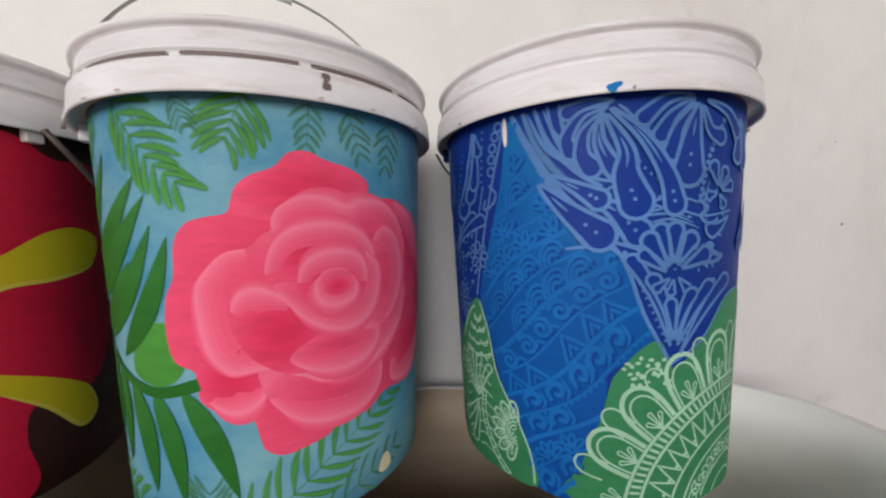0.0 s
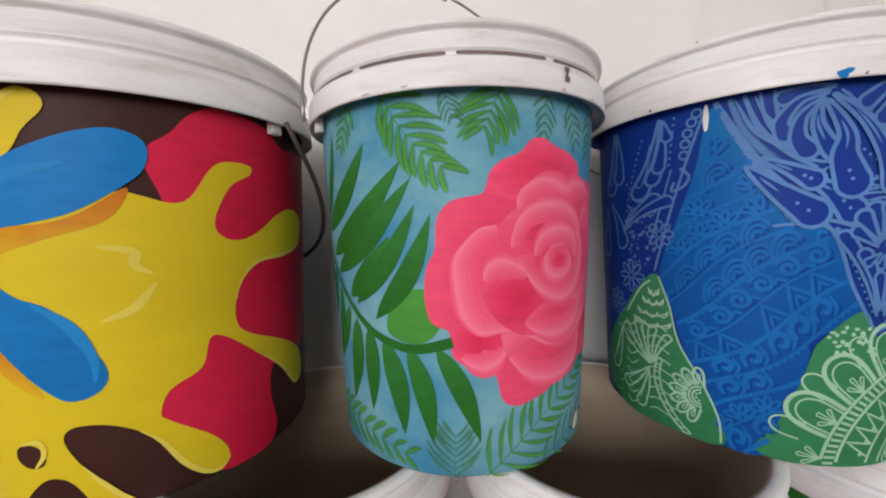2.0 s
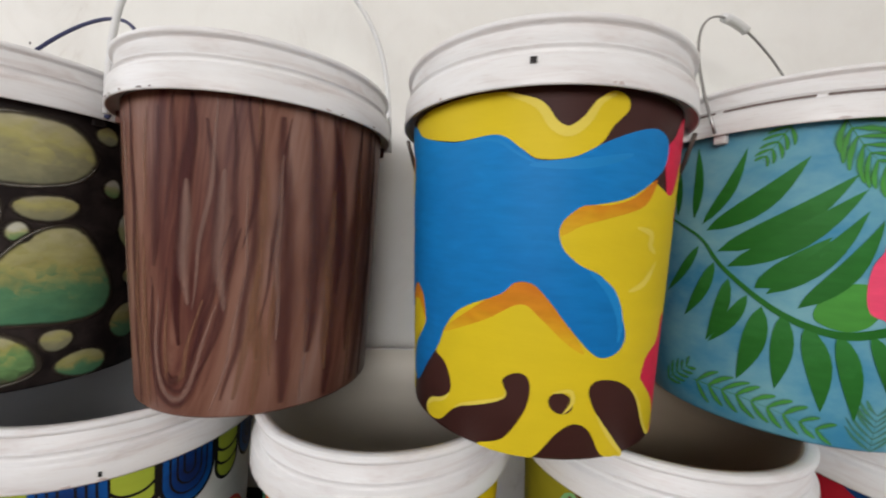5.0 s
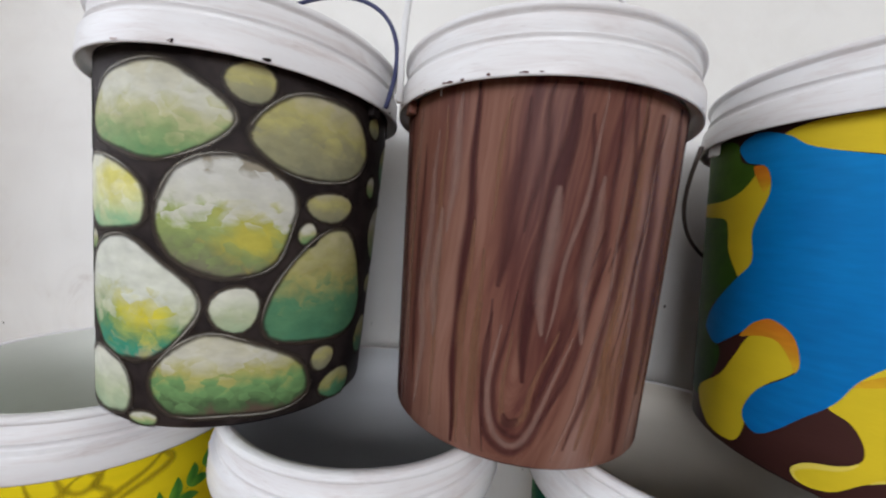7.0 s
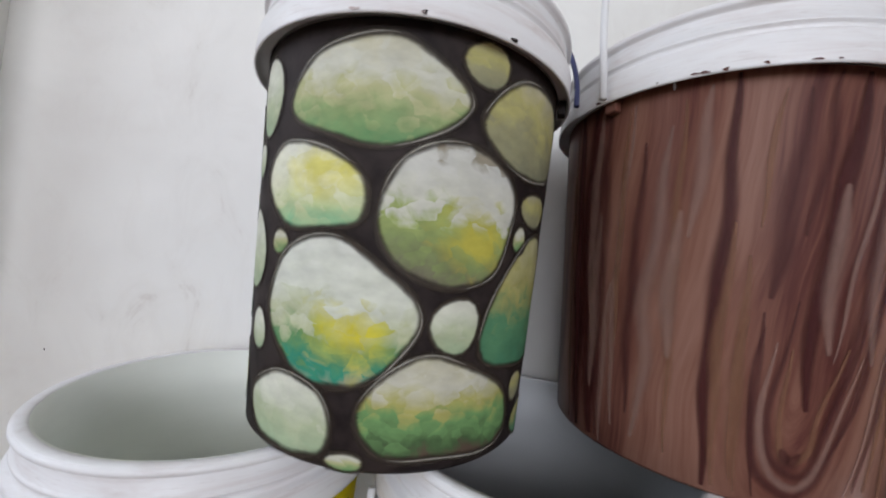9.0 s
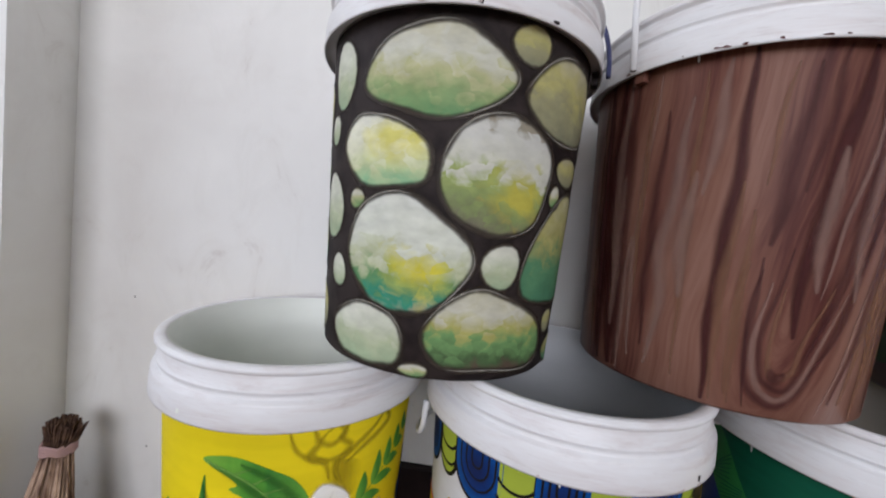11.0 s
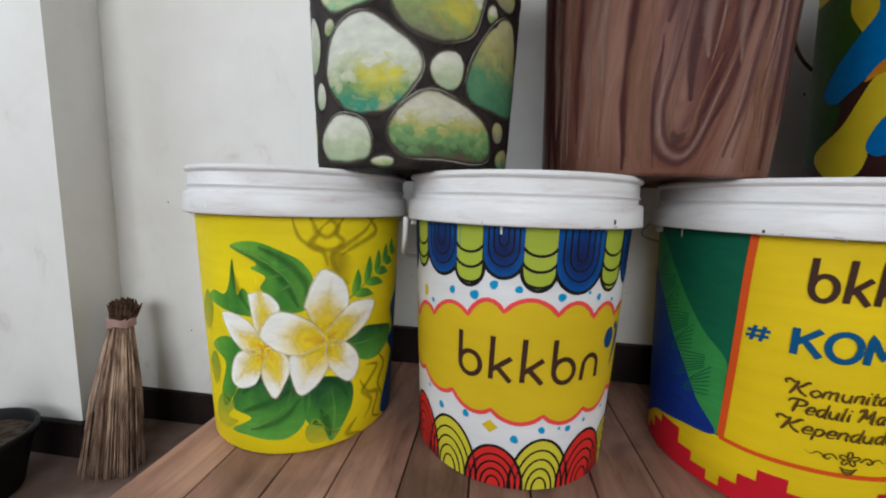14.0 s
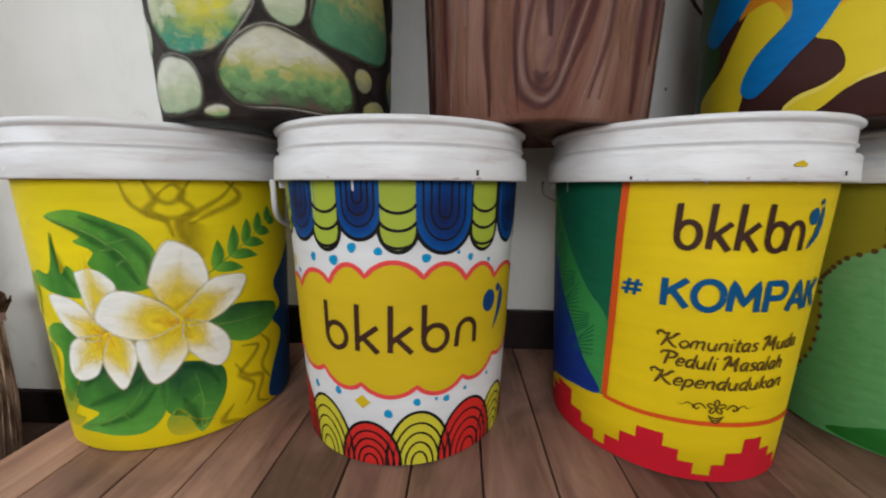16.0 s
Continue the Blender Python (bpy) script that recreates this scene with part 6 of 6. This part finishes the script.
def dome(th, top, half, red):
    full = [(th + half * math.cos(math.pi * i / 20), 2 + (top - 2) * math.sin(math.pi * i / 20)) for i in range(21)]
    area(b, "painted_dome", [full], DOME_R if red else DOME_Y, 1 if red else 0.5)
    each_stroke(b, "dome_ring", [([(th + half * k * math.cos(math.pi * i / 20), 2 + (top - 2) * k * math.sin(math.pi * i / 20)) for i in range(21)], 3.4 if k > 0.9 else 2.4) for k in (0.985, 0.78, 0.6, 0.42, 0.24)], INK, 2 if red else 1)


for th, top, half, red in ((-35, 72, 17, False), (14, 68, 16, False), (62, 66, 16, False), (-86, 66, 16, False), (-60, 76, 17, True), (-9.5, 55, 15, True), (40, 70, 17, True), (86, 60, 15, True)):
    dome(th, top, half, red)
for i, (th, z, a) in enumerate([(-34, 233, 1.8), (-22, 232, 2.2), (-13, 246, 2.0), (-2, 243, 1.7), (17, 236, 1.9), (-48, 213, 1.2), (37, 234, 1.5), (48, 228, 1.0), (31, 240, 0.8), (-41, 81, 1.8), (-25, 85, 1.8), (0, 66, 2.0), (13, 79, 1.7), (27, 78, 1.6), (37, 84, 1.0), (-52, 96, 1.0), (52, 90, 1.0), (22, 80, 0.8)]):
    area(b, "painted_dot", [oval(th, z, a, a * 2.6, 0, 10, 0.15, i)], DOTS, 1)
area(b, "yellow_dot", [oval(-12, 78, 4, 8, 0, 4)], CLOUD, 1)
area(b, "yellow_dot", [oval(-55, 222, 2, 8, 0, 8)], CLOUD, 1)


# brush script: each letter's advance and strokes, in x-heights
SCRIPT = {
    "o": (0.85, [[(0.4, 1), (0.05, 0.5), (0.4, 0), (0.75, 0.5), (0.4, 1)]]),
    "m": (1.3, [[(0.05, 0), (0.1, 1)], [(0.1, 0.7), (0.3, 1), (0.5, 0.9), (0.5, 0)], [(0.5, 0.7), (0.75, 1), (0.98, 0.9), (1, 0.1), (1.15, 0)]]),
    "u": (0.9, [[(0.05, 1), (0.08, 0.3), (0.3, 0), (0.55, 0.2), (0.62, 1)], [(0.62, 1), (0.64, 0.1), (0.78, 0)]]),
    "n": (0.85, [[(0.05, 0), (0.1, 1)], [(0.1, 0.7), (0.35, 1), (0.58, 0.85), (0.6, 0.1), (0.75, 0)]]),
    "i": (0.42, [[(0.1, 1), (0.12, 0.1), (0.25, 0)], [(0.12, 1.32), (0.16, 1.5)]]),
    "t": (0.55, [[(0.2, 1.5), (0.18, 0.2), (0.35, 0), (0.45, 0.1)], [(0, 1), (0.45, 1.02)]]),
    "a": (0.85, [[(0.6, 0.95), (0.3, 1), (0.05, 0.55), (0.2, 0.02), (0.45, 0.15), (0.6, 0.8)], [(0.62, 1), (0.62, 0.1), (0.78, 0)]]),
    "s": (0.65, [[(0.55, 0.9), (0.3, 1), (0.1, 0.75), (0.35, 0.5), (0.5, 0.25), (0.3, 0), (0.05, 0.1)]]),
    "d": (0.85, [[(0.6, 0.95), (0.3, 1), (0.05, 0.55), (0.2, 0.02), (0.45, 0.15), (0.6, 0.8)], [(0.66, 1.75), (0.62, 0.1), (0.78, 0)]]),
    "e": (0.75, [[(0.08, 0.5), (0.55, 0.55), (0.5, 0.95), (0.25, 1), (0.05, 0.5), (0.2, 0.03), (0.6, 0.15)]]),
    "l": (0.42, [[(0.15, 1.75), (0.1, 0.1), (0.25, 0)]]),
    "h": (0.85, [[(0.12, 1.75), (0.05, 0)], [(0.08, 0.6), (0.35, 1), (0.55, 0.85), (0.57, 0.1), (0.72, 0)]]),
    "p": (0.8, [[(0.1, 1), (0.02, -0.7)], [(0.08, 0.7), (0.35, 1), (0.62, 0.6), (0.4, 0.02), (0.08, 0.2)]]),
    "k": (0.75, [[(0.12, 1.75), (0.05, 0)], [(0.55, 1), (0.08, 0.45)], [(0.15, 0.5), (0.6, 0)]]),
    "K": (1.25, [[(-0.45, 1.25), (-0.62, 1.6), (-0.35, 1.85), (0, 1.6), (0.3, 1.78)], [(0.28, 1.75), (0.12, 0.6), (-0.05, -0.1)], [(1.1, 1.7), (0.9, 1.75), (0.6, 1.2), (0.15, 0.8)], [(0.3, 0.9), (0.7, 0.3), (1.15, -0.05)]]),
    "M": (1.35, [[(-0.2, 1.3), (-0.1, 1.65), (0.25, 1.7), (0.12, 0.7), (0, 0)], [(0.25, 1.7), (0.5, 0.6), (0.92, 1.75)], [(0.92, 1.75), (0.98, 0.2), (1.15, 0)]]),
    "P": (0.95, [[(0.2, 1.65), (0.15, 0.8), (0.1, -0.05)], [(-0.4, 1.25), (-0.3, 1.65), (0.3, 1.78), (0.8, 1.55), (0.7, 1.05), (0.2, 0.85)]]),
    " ": (0.5, [])}


def script(b, text, th, z, x_height, width, brush, material, level, slope=0.0):
    """Slanting brush script over so many degrees of the shell, baseline z mm."""
    total = sum(SCRIPT[ch][0] for ch in text)
    unit, pen, lines = width / total, 0.0, []
    for ch in text:
        step, pieces = SCRIPT[ch]
        for pc in pieces:
            lines.append(([(th + unit * (pen + px + 0.12 * pz), z + x_height * pz + slope * pen / total) for px, pz in spline(pc, False, 4)], brush * (1.15 if ch.isupper() else 1.0), 3))
        pen += step
    return strokes(b, "lettering", lines, material, level, "brown brush script")


def hand_letters(b, text, th, z, x_height, tall, step, width, material, level, narrow=1.0):
    """Monoline brush letters at the given steps, in degrees."""
    lines = []
    ro = x_height / 2
    for i, ch in enumerate(text):
        t0 = th + sum(step[:i])
        w = x_height * narrow / MM

        def at(px, pz):
            return (t0 + px * w, z + pz * x_height)

        if ch == "b":
            lines += [([(t0 + 0.25, z + tall), (t0, z + ro)], width), (arc_line(t0 + w / 2, z + ro, ro * narrow, 180, 540, 22, ro), width)]
        elif ch == "k":
            lines += [([(t0 + 0.3, z + tall), (t0 - 0.3, z)], width), ([at(0.85, 0.98), at(0.0, 0.40)], width), ([at(0.25, 0.55), at(0.85, -0.03)], width)]
        elif ch == "n":
            lines += [([at(0, 0), at(0.06, 0.55)] + arc_line(t0 + 0.5 * w, z + ro * 1.15, ro * 0.88 * narrow, 170, 0, 12, ro * 0.9) + [at(0.94, 0)], width)]
        elif ch == "K":
            lines += [([at(0, 1), at(0, 0)], width), ([at(0.75, 1), at(0.0, 0.42)], width), ([at(0.25, 0.6), at(0.8, 0)], width)]
        elif ch == "O":
            lines += [(arc_line(t0 + w / 2, z + ro, ro * narrow, 0, 360, 24, ro), width)]
        elif ch == "M":
            lines += [([at(0, 0), at(0.05, 1), at(0.5, 0.25), at(0.95, 1), at(1.0, 0)], width)]
        elif ch == "P":
            lines += [([at(0, 0), at(0, 1), at(0.5, 1)] + [at(0.5 + 0.28 * math.sin(radians(a)), 0.74 + 0.26 * math.cos(radians(a))) for a in range(0, 181, 20)] + [at(0.02, 0.48)], width)]
        elif ch == "A":
            lines += [([at(0, 0), at(0.45, 1), at(0.9, 0)], width), ([at(0.2, 0.33), at(0.72, 0.33)], width)]
        elif ch == "#":
            lines += [([at(0.25, 0), at(0.4, 1)], width), ([at(0.65, 0), at(0.8, 1)], width), ([at(0, 0.3), at(1, 0.36)], width), ([at(0.05, 0.66), at(1.05, 0.72)], width)]
    return strokes(b, "lettering", lines, material, level, "brush lettering")


hand_letters(b, "bkkbn", -28.5, 137, 28, 51, (16, 14.5, 14, 15), 5.8, BROWNINK, 4, 0.9)
area(b, "painted_emblem", [oval(50, 180, 4.6, 13, 0, 14), oval(57, 192, 2, 5, 0, 10), spline([(60, 192), (63, 178), (60, 160), (54, 142), (57, 164), (58, 180)])], NAVY, 4, "small blue emblem")

# -- lettered panel --
b = B["komp"]
KGREEN = graded("panel_green", "v", [(0.0, (0.01, 0.13, 0.06)), (1.0, (0.008, 0.10, 0.055))], noise_amount=0.4, noise_scale=(25, 25, 25))
KLIGHT = graded("panel_light_green", "v", [(0.0, (0.05, 0.30, 0.07)), (1.0, (0.03, 0.22, 0.06))], noise_amount=0.3)
KBLUE = graded("panel_blue", "v", [(0.0, (0.008, 0.03, 0.24)), (1.0, (0.015, 0.05, 0.22))], noise_amount=0.4)
KRED, KORANGE = brushed("hem_red", (0.55, 0.012, 0.025), vary=0.12), brushed("orange_line", (0.66, 0.085, 0.012), vary=0.12)
KINK = brushed("teal_ink", (0.004, 0.075, 0.19), vary=0.3)
OCHRE = brushed("ochre_ink", (0.10, 0.055, 0.010), vary=0.4)
area(b, "green_field", [[(-46, 315), (-47, 266), (-48, 173), (-50, 70), (-80, 66), (-112, 60), (-118, 315)]], KGREEN, 1)
blob(b, "green_leaf", [(-110, 312), (-95, 297), (-83, 261), (-71, 220), (-62, 191), (-51, 164), (-50.5, 134), (-51, 73), (-54, 78), (-62, 100), (-71, 138), (-82, 177), (-93, 220), (-108, 250)], KLIGHT, 2)
blob(b, "blue_field", [(-112, 240), (-93, 222), (-82, 180), (-71, 141), (-62, 103), (-52, 71), (-70, 62), (-90, 52), (-112, 40)], KBLUE, 3)
hatch = []
for i in range(9):
    th_, z_ = -95 + 5.2 * i, 268 - 22 * i
    side = 1 if i % 2 else -1
    hatch += [([(th_ - 5 + k * 0.7, z_ - 20 + (6 if side > 0 else 3) * k), (th_ + 9 - (2 if side < 0 else 0), z_ - 4 + (2.5 if side > 0 else 6) * k)], 1.2) for k in range(-3, 4)]
hatch = [h for h in hatch if all(p[0] < -51.5 and p[1] > 74 for p in h[0])]
strokes(b, "leaf_hatching", hatch, KGREEN, 3)
strokes(b, "orange_border", [(spline([(-46, 315), (-47, 266), (-48, 173), (-49.5, 72)], False), 7), (spline([(-50, 70), (-36, 68), (-18, 69), (4, 70), (30, 68), (60, 64)], False), 5)], KORANGE, 4)
steps = [(-112, 10), (-100, 10), (-100, 22), (-92, 22), (-92, 40), (-84, 40), (-84, 52), (-70, 52), (-70, 32), (-62, 32), (-62, 20), (-54, 20), (-54, 8), (-48, 8), (-48, 22), (-41, 22), (-41, 36), (-34, 36), (-34, 50), (-23, 50), (-23, 35), (-16.5, 35), (-16.5, 22), (-10, 22), (-10, 9), (-2.5, 9), (-2.5, 22), (3, 22), (3, 36), (10.5, 36), (10.5, 52), (20, 52), (20, 37), (27, 37), (27, 24), (34, 24), (34, 9), (44, 9), (44, 24), (54, 24), (54, 40), (66, 40), (66, 2)]
area(b, "red_hem", [[(-112, 2)] + steps], KRED, 2)
hand_letters(b, "bkkbn", -27, 249, 25, 42, (10.9, 9.2, 9.6, 7.5), 5.2, BROWNINK, 4, 0.70)
hand_letters(b, "KOMPAK", -29, 190.5, 28, 28, (10.1, 12.5, 13.5, 10.1, 11), 6.0, KINK, 4, 0.86)
hand_letters(b, "#", -45, 196, 17, 17, (), 3.4, KINK, 4, 1.1)
script(b, "Komunitas Muda", -27.7, 148.5, 8.2, 56, 2.3, OCHRE, 4, slope=4)
script(b, "Peduli Masalah", -26.5, 129, 8.2, 48.5, 2.3, OCHRE, 4, slope=2)
script(b, "Kependudukan", -28.5, 107.5, 8.2, 52.5, 2.3, OCHRE, 4, slope=3)
orn = [(petal_arch(-4.6 + 1.2 * math.cos(radians(a_)), 89 + 2 * math.sin(radians(a_)), a_, 6, 5), 1.6) for a_ in (18, 90, 162, 234, 306)]
orn += [(arc_line(-4.2, 80 - 2.6 * k, 7.5 - 1.8 * k, 190, 350, 10, 3.2), 1.7) for k in (0, 1, 2)] + [(arc_line(-4.6, 89, 1.6, 0, 360, 8), 1.6)]
for side in (-1, 1):
    orn += [(spline([(-4.6 + side * k_, z_) for k_, z_ in ((4, 87), (6.5, 92), (9, 88), (7.5, 85.5), (6.6, 88))], False), 1.6), (spline([(-4.6 + side * k_, z_) for k_, z_ in ((8, 87), (11, 91.5), (13, 88), (15.5, 90))], False), 1.5, 1)]
strokes(b, "painted_ornament", orn, OCHRE, 4)
area(b, "painted_emblem", [oval(21.5, 280, 2.6, 8, 0, 12), oval(25, 293, 1.0, 3, 0, 8), spline([(26, 290), (27.6, 278), (26, 262), (20.5, 250), (23.5, 266), (25, 280)])], KINK, 4, "small blue emblem")

# -- the three half-hidden pails --
b = B["map"]
PALEG = graded("map_green", "v", [(0.0, (0.10, 0.30, 0.10)), (0.5, (0.13, 0.36, 0.13)), (1.0, (0.22, 0.46, 0.20))], noise_amount=0.35)
blob(b, "painted_patch", [(-50, 300), (-61, 271), (-61, 243), (-73, 224), (-79, 205), (-82, 189), (-80, 146), (-82, 100), (-88, 71), (-96, 30), (-90, 4), (0, 4), (40, 60), (20, 180), (-20, 250)], PALEG, 1)
DOTBR = brushed("brown_dots", (0.12, 0.06, 0.02))
edge = spline([(-50, 300), (-61, 271), (-61, 243), (-73, 224), (-79, 205), (-82, 189), (-80, 146), (-82, 100), (-88, 71)], False, 6)
for th, z in edge[::2]:
    area(b, "painted_dot", [oval(th, z, 1.2, 3.2, 0, 8)], DOTBR, 2)
blob(b, "painted_patch", [(-66, 4), (-60, 22), (-40, 40), (-10, 30), (10, 4)], PALM, 2)
blob(B["red"], "painted_patch", [(-62, 315), (-56, 290), (-30, 280), (10, 300), (20, 315)], NAVY, 1)
blob(B["purple"], "painted_patch", [(-100, 315), (-70, 315), (-50, 260), (-60, 180), (-90, 150), (-120, 200)], PALM, 1)

# ---- small marks on the collars ----
def mark(b, name, th, z, w, h, material, r=0.1556):
    bm = bmesh.new()
    n = 8
    top, low = [], []
    for i in range(n + 1):
        a = radians(th + w * (i / n - 0.5))
        top.append(bm.verts.new((r * math.sin(a), -r * math.cos(a), (z + h / 2) / 1000)))
        low.append(bm.verts.new((r * math.sin(a), -r * math.cos(a), (z - h / 2) / 1000)))
    for i in range(n):
        bm.faces.new((low[i], low[i + 1], top[i + 1], top[i]))
    return part(name, bm, material, b)


SLOT = brushed("slot_shade", (0.16, 0.12, 0.11), vary=0.4)
def smear(b, th, z, w, h, material, seed=0, r=0.1557):
    """A ragged dab of paint on a collar: w degrees wide, h mm high."""
    pts = oval(th, z, w / 2, h / 2, 0, 14, 0.45, seed)
    bm = bmesh.new()
    bm.faces.new([bm.verts.new((r * math.sin(radians(p)), -r * math.cos(radians(p)), q / 1000)) for p, q in pts])
    return part("paint_smear", bm, material, b)


rng = random.Random(23)
SMUDGE = brushed("faded_smear", (0.50, 0.42, 0.40), vary=0.3)
for key, paint, count in (("wood", WOOD_SMEAR, 12), ("stone", COAT["stone"], 9), ("splash", SMUDGE, 4), ("blue", NAVY, 3), ("rose", SMUDGE, 5), ("komp", SMUDGE, 5), ("bkk", SMUDGE, 4)):
    for i in range(count):
        smear(B[key], rng.uniform(-85, 85), 312.2 + rng.uniform(0, 1.2), rng.uniform(0.6, 2.6), rng.uniform(1.0, 2.6), paint if rng.random() < 0.75 else SMUDGE, i)
for th in range(-150, 180, 30):
    mark(B["rose"], "collar_slot", th + 14, 336.3, 27, 2.2, SLOT, 0.1494)
mark(B["rose"], "key_slot", 33.5, 328.5, 1.9, 3.5, SLOT)
mark(B["rose"], "key_slot", 33.5, 325, 1.0, 5, SLOT)
mark(B["rose"], "key_slot", 33.7, 321.5, 2.1, 4, SLOT)
mark(B["splash"], "collar_hole", -14, 330, 2.0, 5, DARK)
smear(B["blue"], -13.4, 314.2, 3.6, 6.4, BLU, 2)
smear(B["komp"], 5, 325, 3.4, 6, CLOUD, 3)
mark(B["komp"], "collar_hole", 24, 318, 1.0, 4, DARK)
mark(B["komp"], "collar_hole", -43, 314, 0.9, 3, DARK)
mark(B["plum"], "collar_hole", -16, 320, 1.4, 4, LINER)
for key, th, drop_, wide_ in (("bkk", -11, 14, 2.2), ("bkk", 36, 8, 1.6), ("komp", -79, 16, 2.4), ("komp", -20, 7, 1.8), ("komp", 10, 6, 1.6), ("wood", -44, 6, 2.0)):
    strokes(B[key], "paint_drip", [([(th, 315), (th + 0.2, 315 - drop_)], wide_, 3)], RIM, 5, "dried white drip")
mark(B["bkk"], "collar_hole", 35, 318, 1.0, 5, DARK)

# ---- broom ----
STRAW = two_tone("coconut_straw", (0.13, 0.072, 0.05), (0.50, 0.35, 0.25), 60, 0.35, 0.65, 0.6, (1, 1, 0.05))
HEAD = two_tone("broom_head", (0.045, 0.025, 0.018), (0.12, 0.07, 0.045), 80, rough=0.9)
TIE, _, _ = principled("pink_tie", (0.42, 0.27, 0.25), 0.8)
broom = tagged(new("stick_broom"), "brown stick broom leaning in the corner, tied with pink string", "broom")
foot, neck, tip = Vector((-1.570, 0.335, 0.0)), Vector((-1.604, 0.405, 0.272)), Vector((-1.609, 0.418, 0.312))
rng = random.Random(8)
bm = bmesh.new()
for i in range(150):
    a, rr = rng.uniform(0, 6.283), math.sqrt(rng.random())
    low = foot + Vector((math.cos(a) * rr * 0.060, math.sin(a) * rr * 0.040, 0.003))
    top = neck + Vector((math.cos(a) * rr * 0.019, math.sin(a) * rr * 0.017, 0))
    mid_ = (low + top) / 2 + Vector((math.cos(a), math.sin(a), 0)) * 0.006 * rr
    t_ = tube([top, mid_, low], lambda k: 0.0018 - 0.0009 * k, 5)
    me = bpy.data.meshes.new("stick")
    t_.to_mesh(me)
    t_.free()
    bm.from_mesh(me)
    bpy.data.meshes.remove(me)
tagged(part("bristles", bm, STRAW, broom, "loose bundle of thin brown sticks", smooth=True), kind="stuff")
bm = bmesh.new()
for i in range(280):
    a, rr = rng.uniform(0, 6.283), math.sqrt(rng.random())
    low = neck + Vector((math.cos(a) * rr * 0.019, math.sin(a) * rr * 0.017, -0.005))
    top = tip + Vector((math.cos(a) * rr * 0.030 + rng.uniform(-0.004, 0.004), math.sin(a) * rr * 0.024, rng.uniform(-0.010, 0.008) - 0.012 * rr * rr))
    t_ = tube([low, (low + top) / 2 + (top - low).cross(Vector((0, 1, 0))) * rng.uniform(-0.08, 0.08), top], 0.0016, 5)
    me = bpy.data.meshes.new("stick")
    t_.to_mesh(me)
    t_.free()
    bm.from_mesh(me)
    bpy.data.meshes.remove(me)
tagged(part("broom_head", bm, HEAD, broom, "frayed dark brown butt"), kind="stuff")
tie = []
for i in range(60):
    a = i / 60 * 6.283 * 4
    tie.append(neck + Vector((math.cos(a) * 0.0225, math.sin(a) * 0.0205, 0.003 * math.sin(i * 1.7) + (i / 60 - 0.5) * 0.016)))
part("tie", tube(tie, 0.0028, 6), TIE, broom, "faded pink string", smooth=True)

# ---- plant pot ----
POT = two_tone("black_plastic", (0.010, 0.010, 0.011), (0.020, 0.020, 0.021), 20, rough=0.45)
SOIL = two_tone("potting_soil", (0.03, 0.022, 0.016), (0.08, 0.06, 0.045), 70, rough=0.95, bump=0.8)
GRASS = two_tone("dry_leaf", (0.20, 0.22, 0.05), (0.42, 0.36, 0.12), 30)
pot = tagged(new("plant_pot"), "black plastic plant pot with a few dry grassy leaves", "plant pot")
pot.location, pot.scale = (-1.742, 0.232, 0), (0.9, 0.9, 0.66)
part("pot_wall", revolve([(0, 0), (0.074, 0), (0.078, 0.003), (0.101, 0.150), (0.107, 0.152), (0.108, 0.170), (0.105, 0.1725), (0.101, 0.170), (0.098, 0.140), (0.09, 0.11)], 48), POT, pot, smooth=True)
part("soil", revolve([(0.0975, 0.142), (0.07, 0.147), (0.03, 0.144), (0, 0.148)], 32), SOIL, pot, "dark crumbly soil", smooth=True)
rng = random.Random(5)
for i in range(9):
    a = rng.uniform(-1.0, 2.2)
    reach, rise = rng.uniform(0.015, 0.05), rng.uniform(0.16, 0.34)
    base = Vector((rng.uniform(-0.02, 0.02), rng.uniform(-0.02, 0.02), 0.142))
    bm = bmesh.new()
    prev = None
    for k in range(8):
        u = k / 7
        c_ = base + Vector((math.cos(a) * reach * u ** 1.4, math.sin(a) * reach * u ** 1.4, rise * (u - 0.35 * u * u)))
        sd = Vector((-math.sin(a), math.cos(a), 0)) * (0.004 * (1 - u) + 0.0006)
        pair = (bm.verts.new(c_ + sd), bm.verts.new(c_ - sd + Vector((0, 0, 0.0006))))
        if prev:
            bm.faces.new((prev[0], prev[1], pair[1], pair[0]))
        prev = pair
    part("leaf", bm, GRASS, pot, smooth=True)
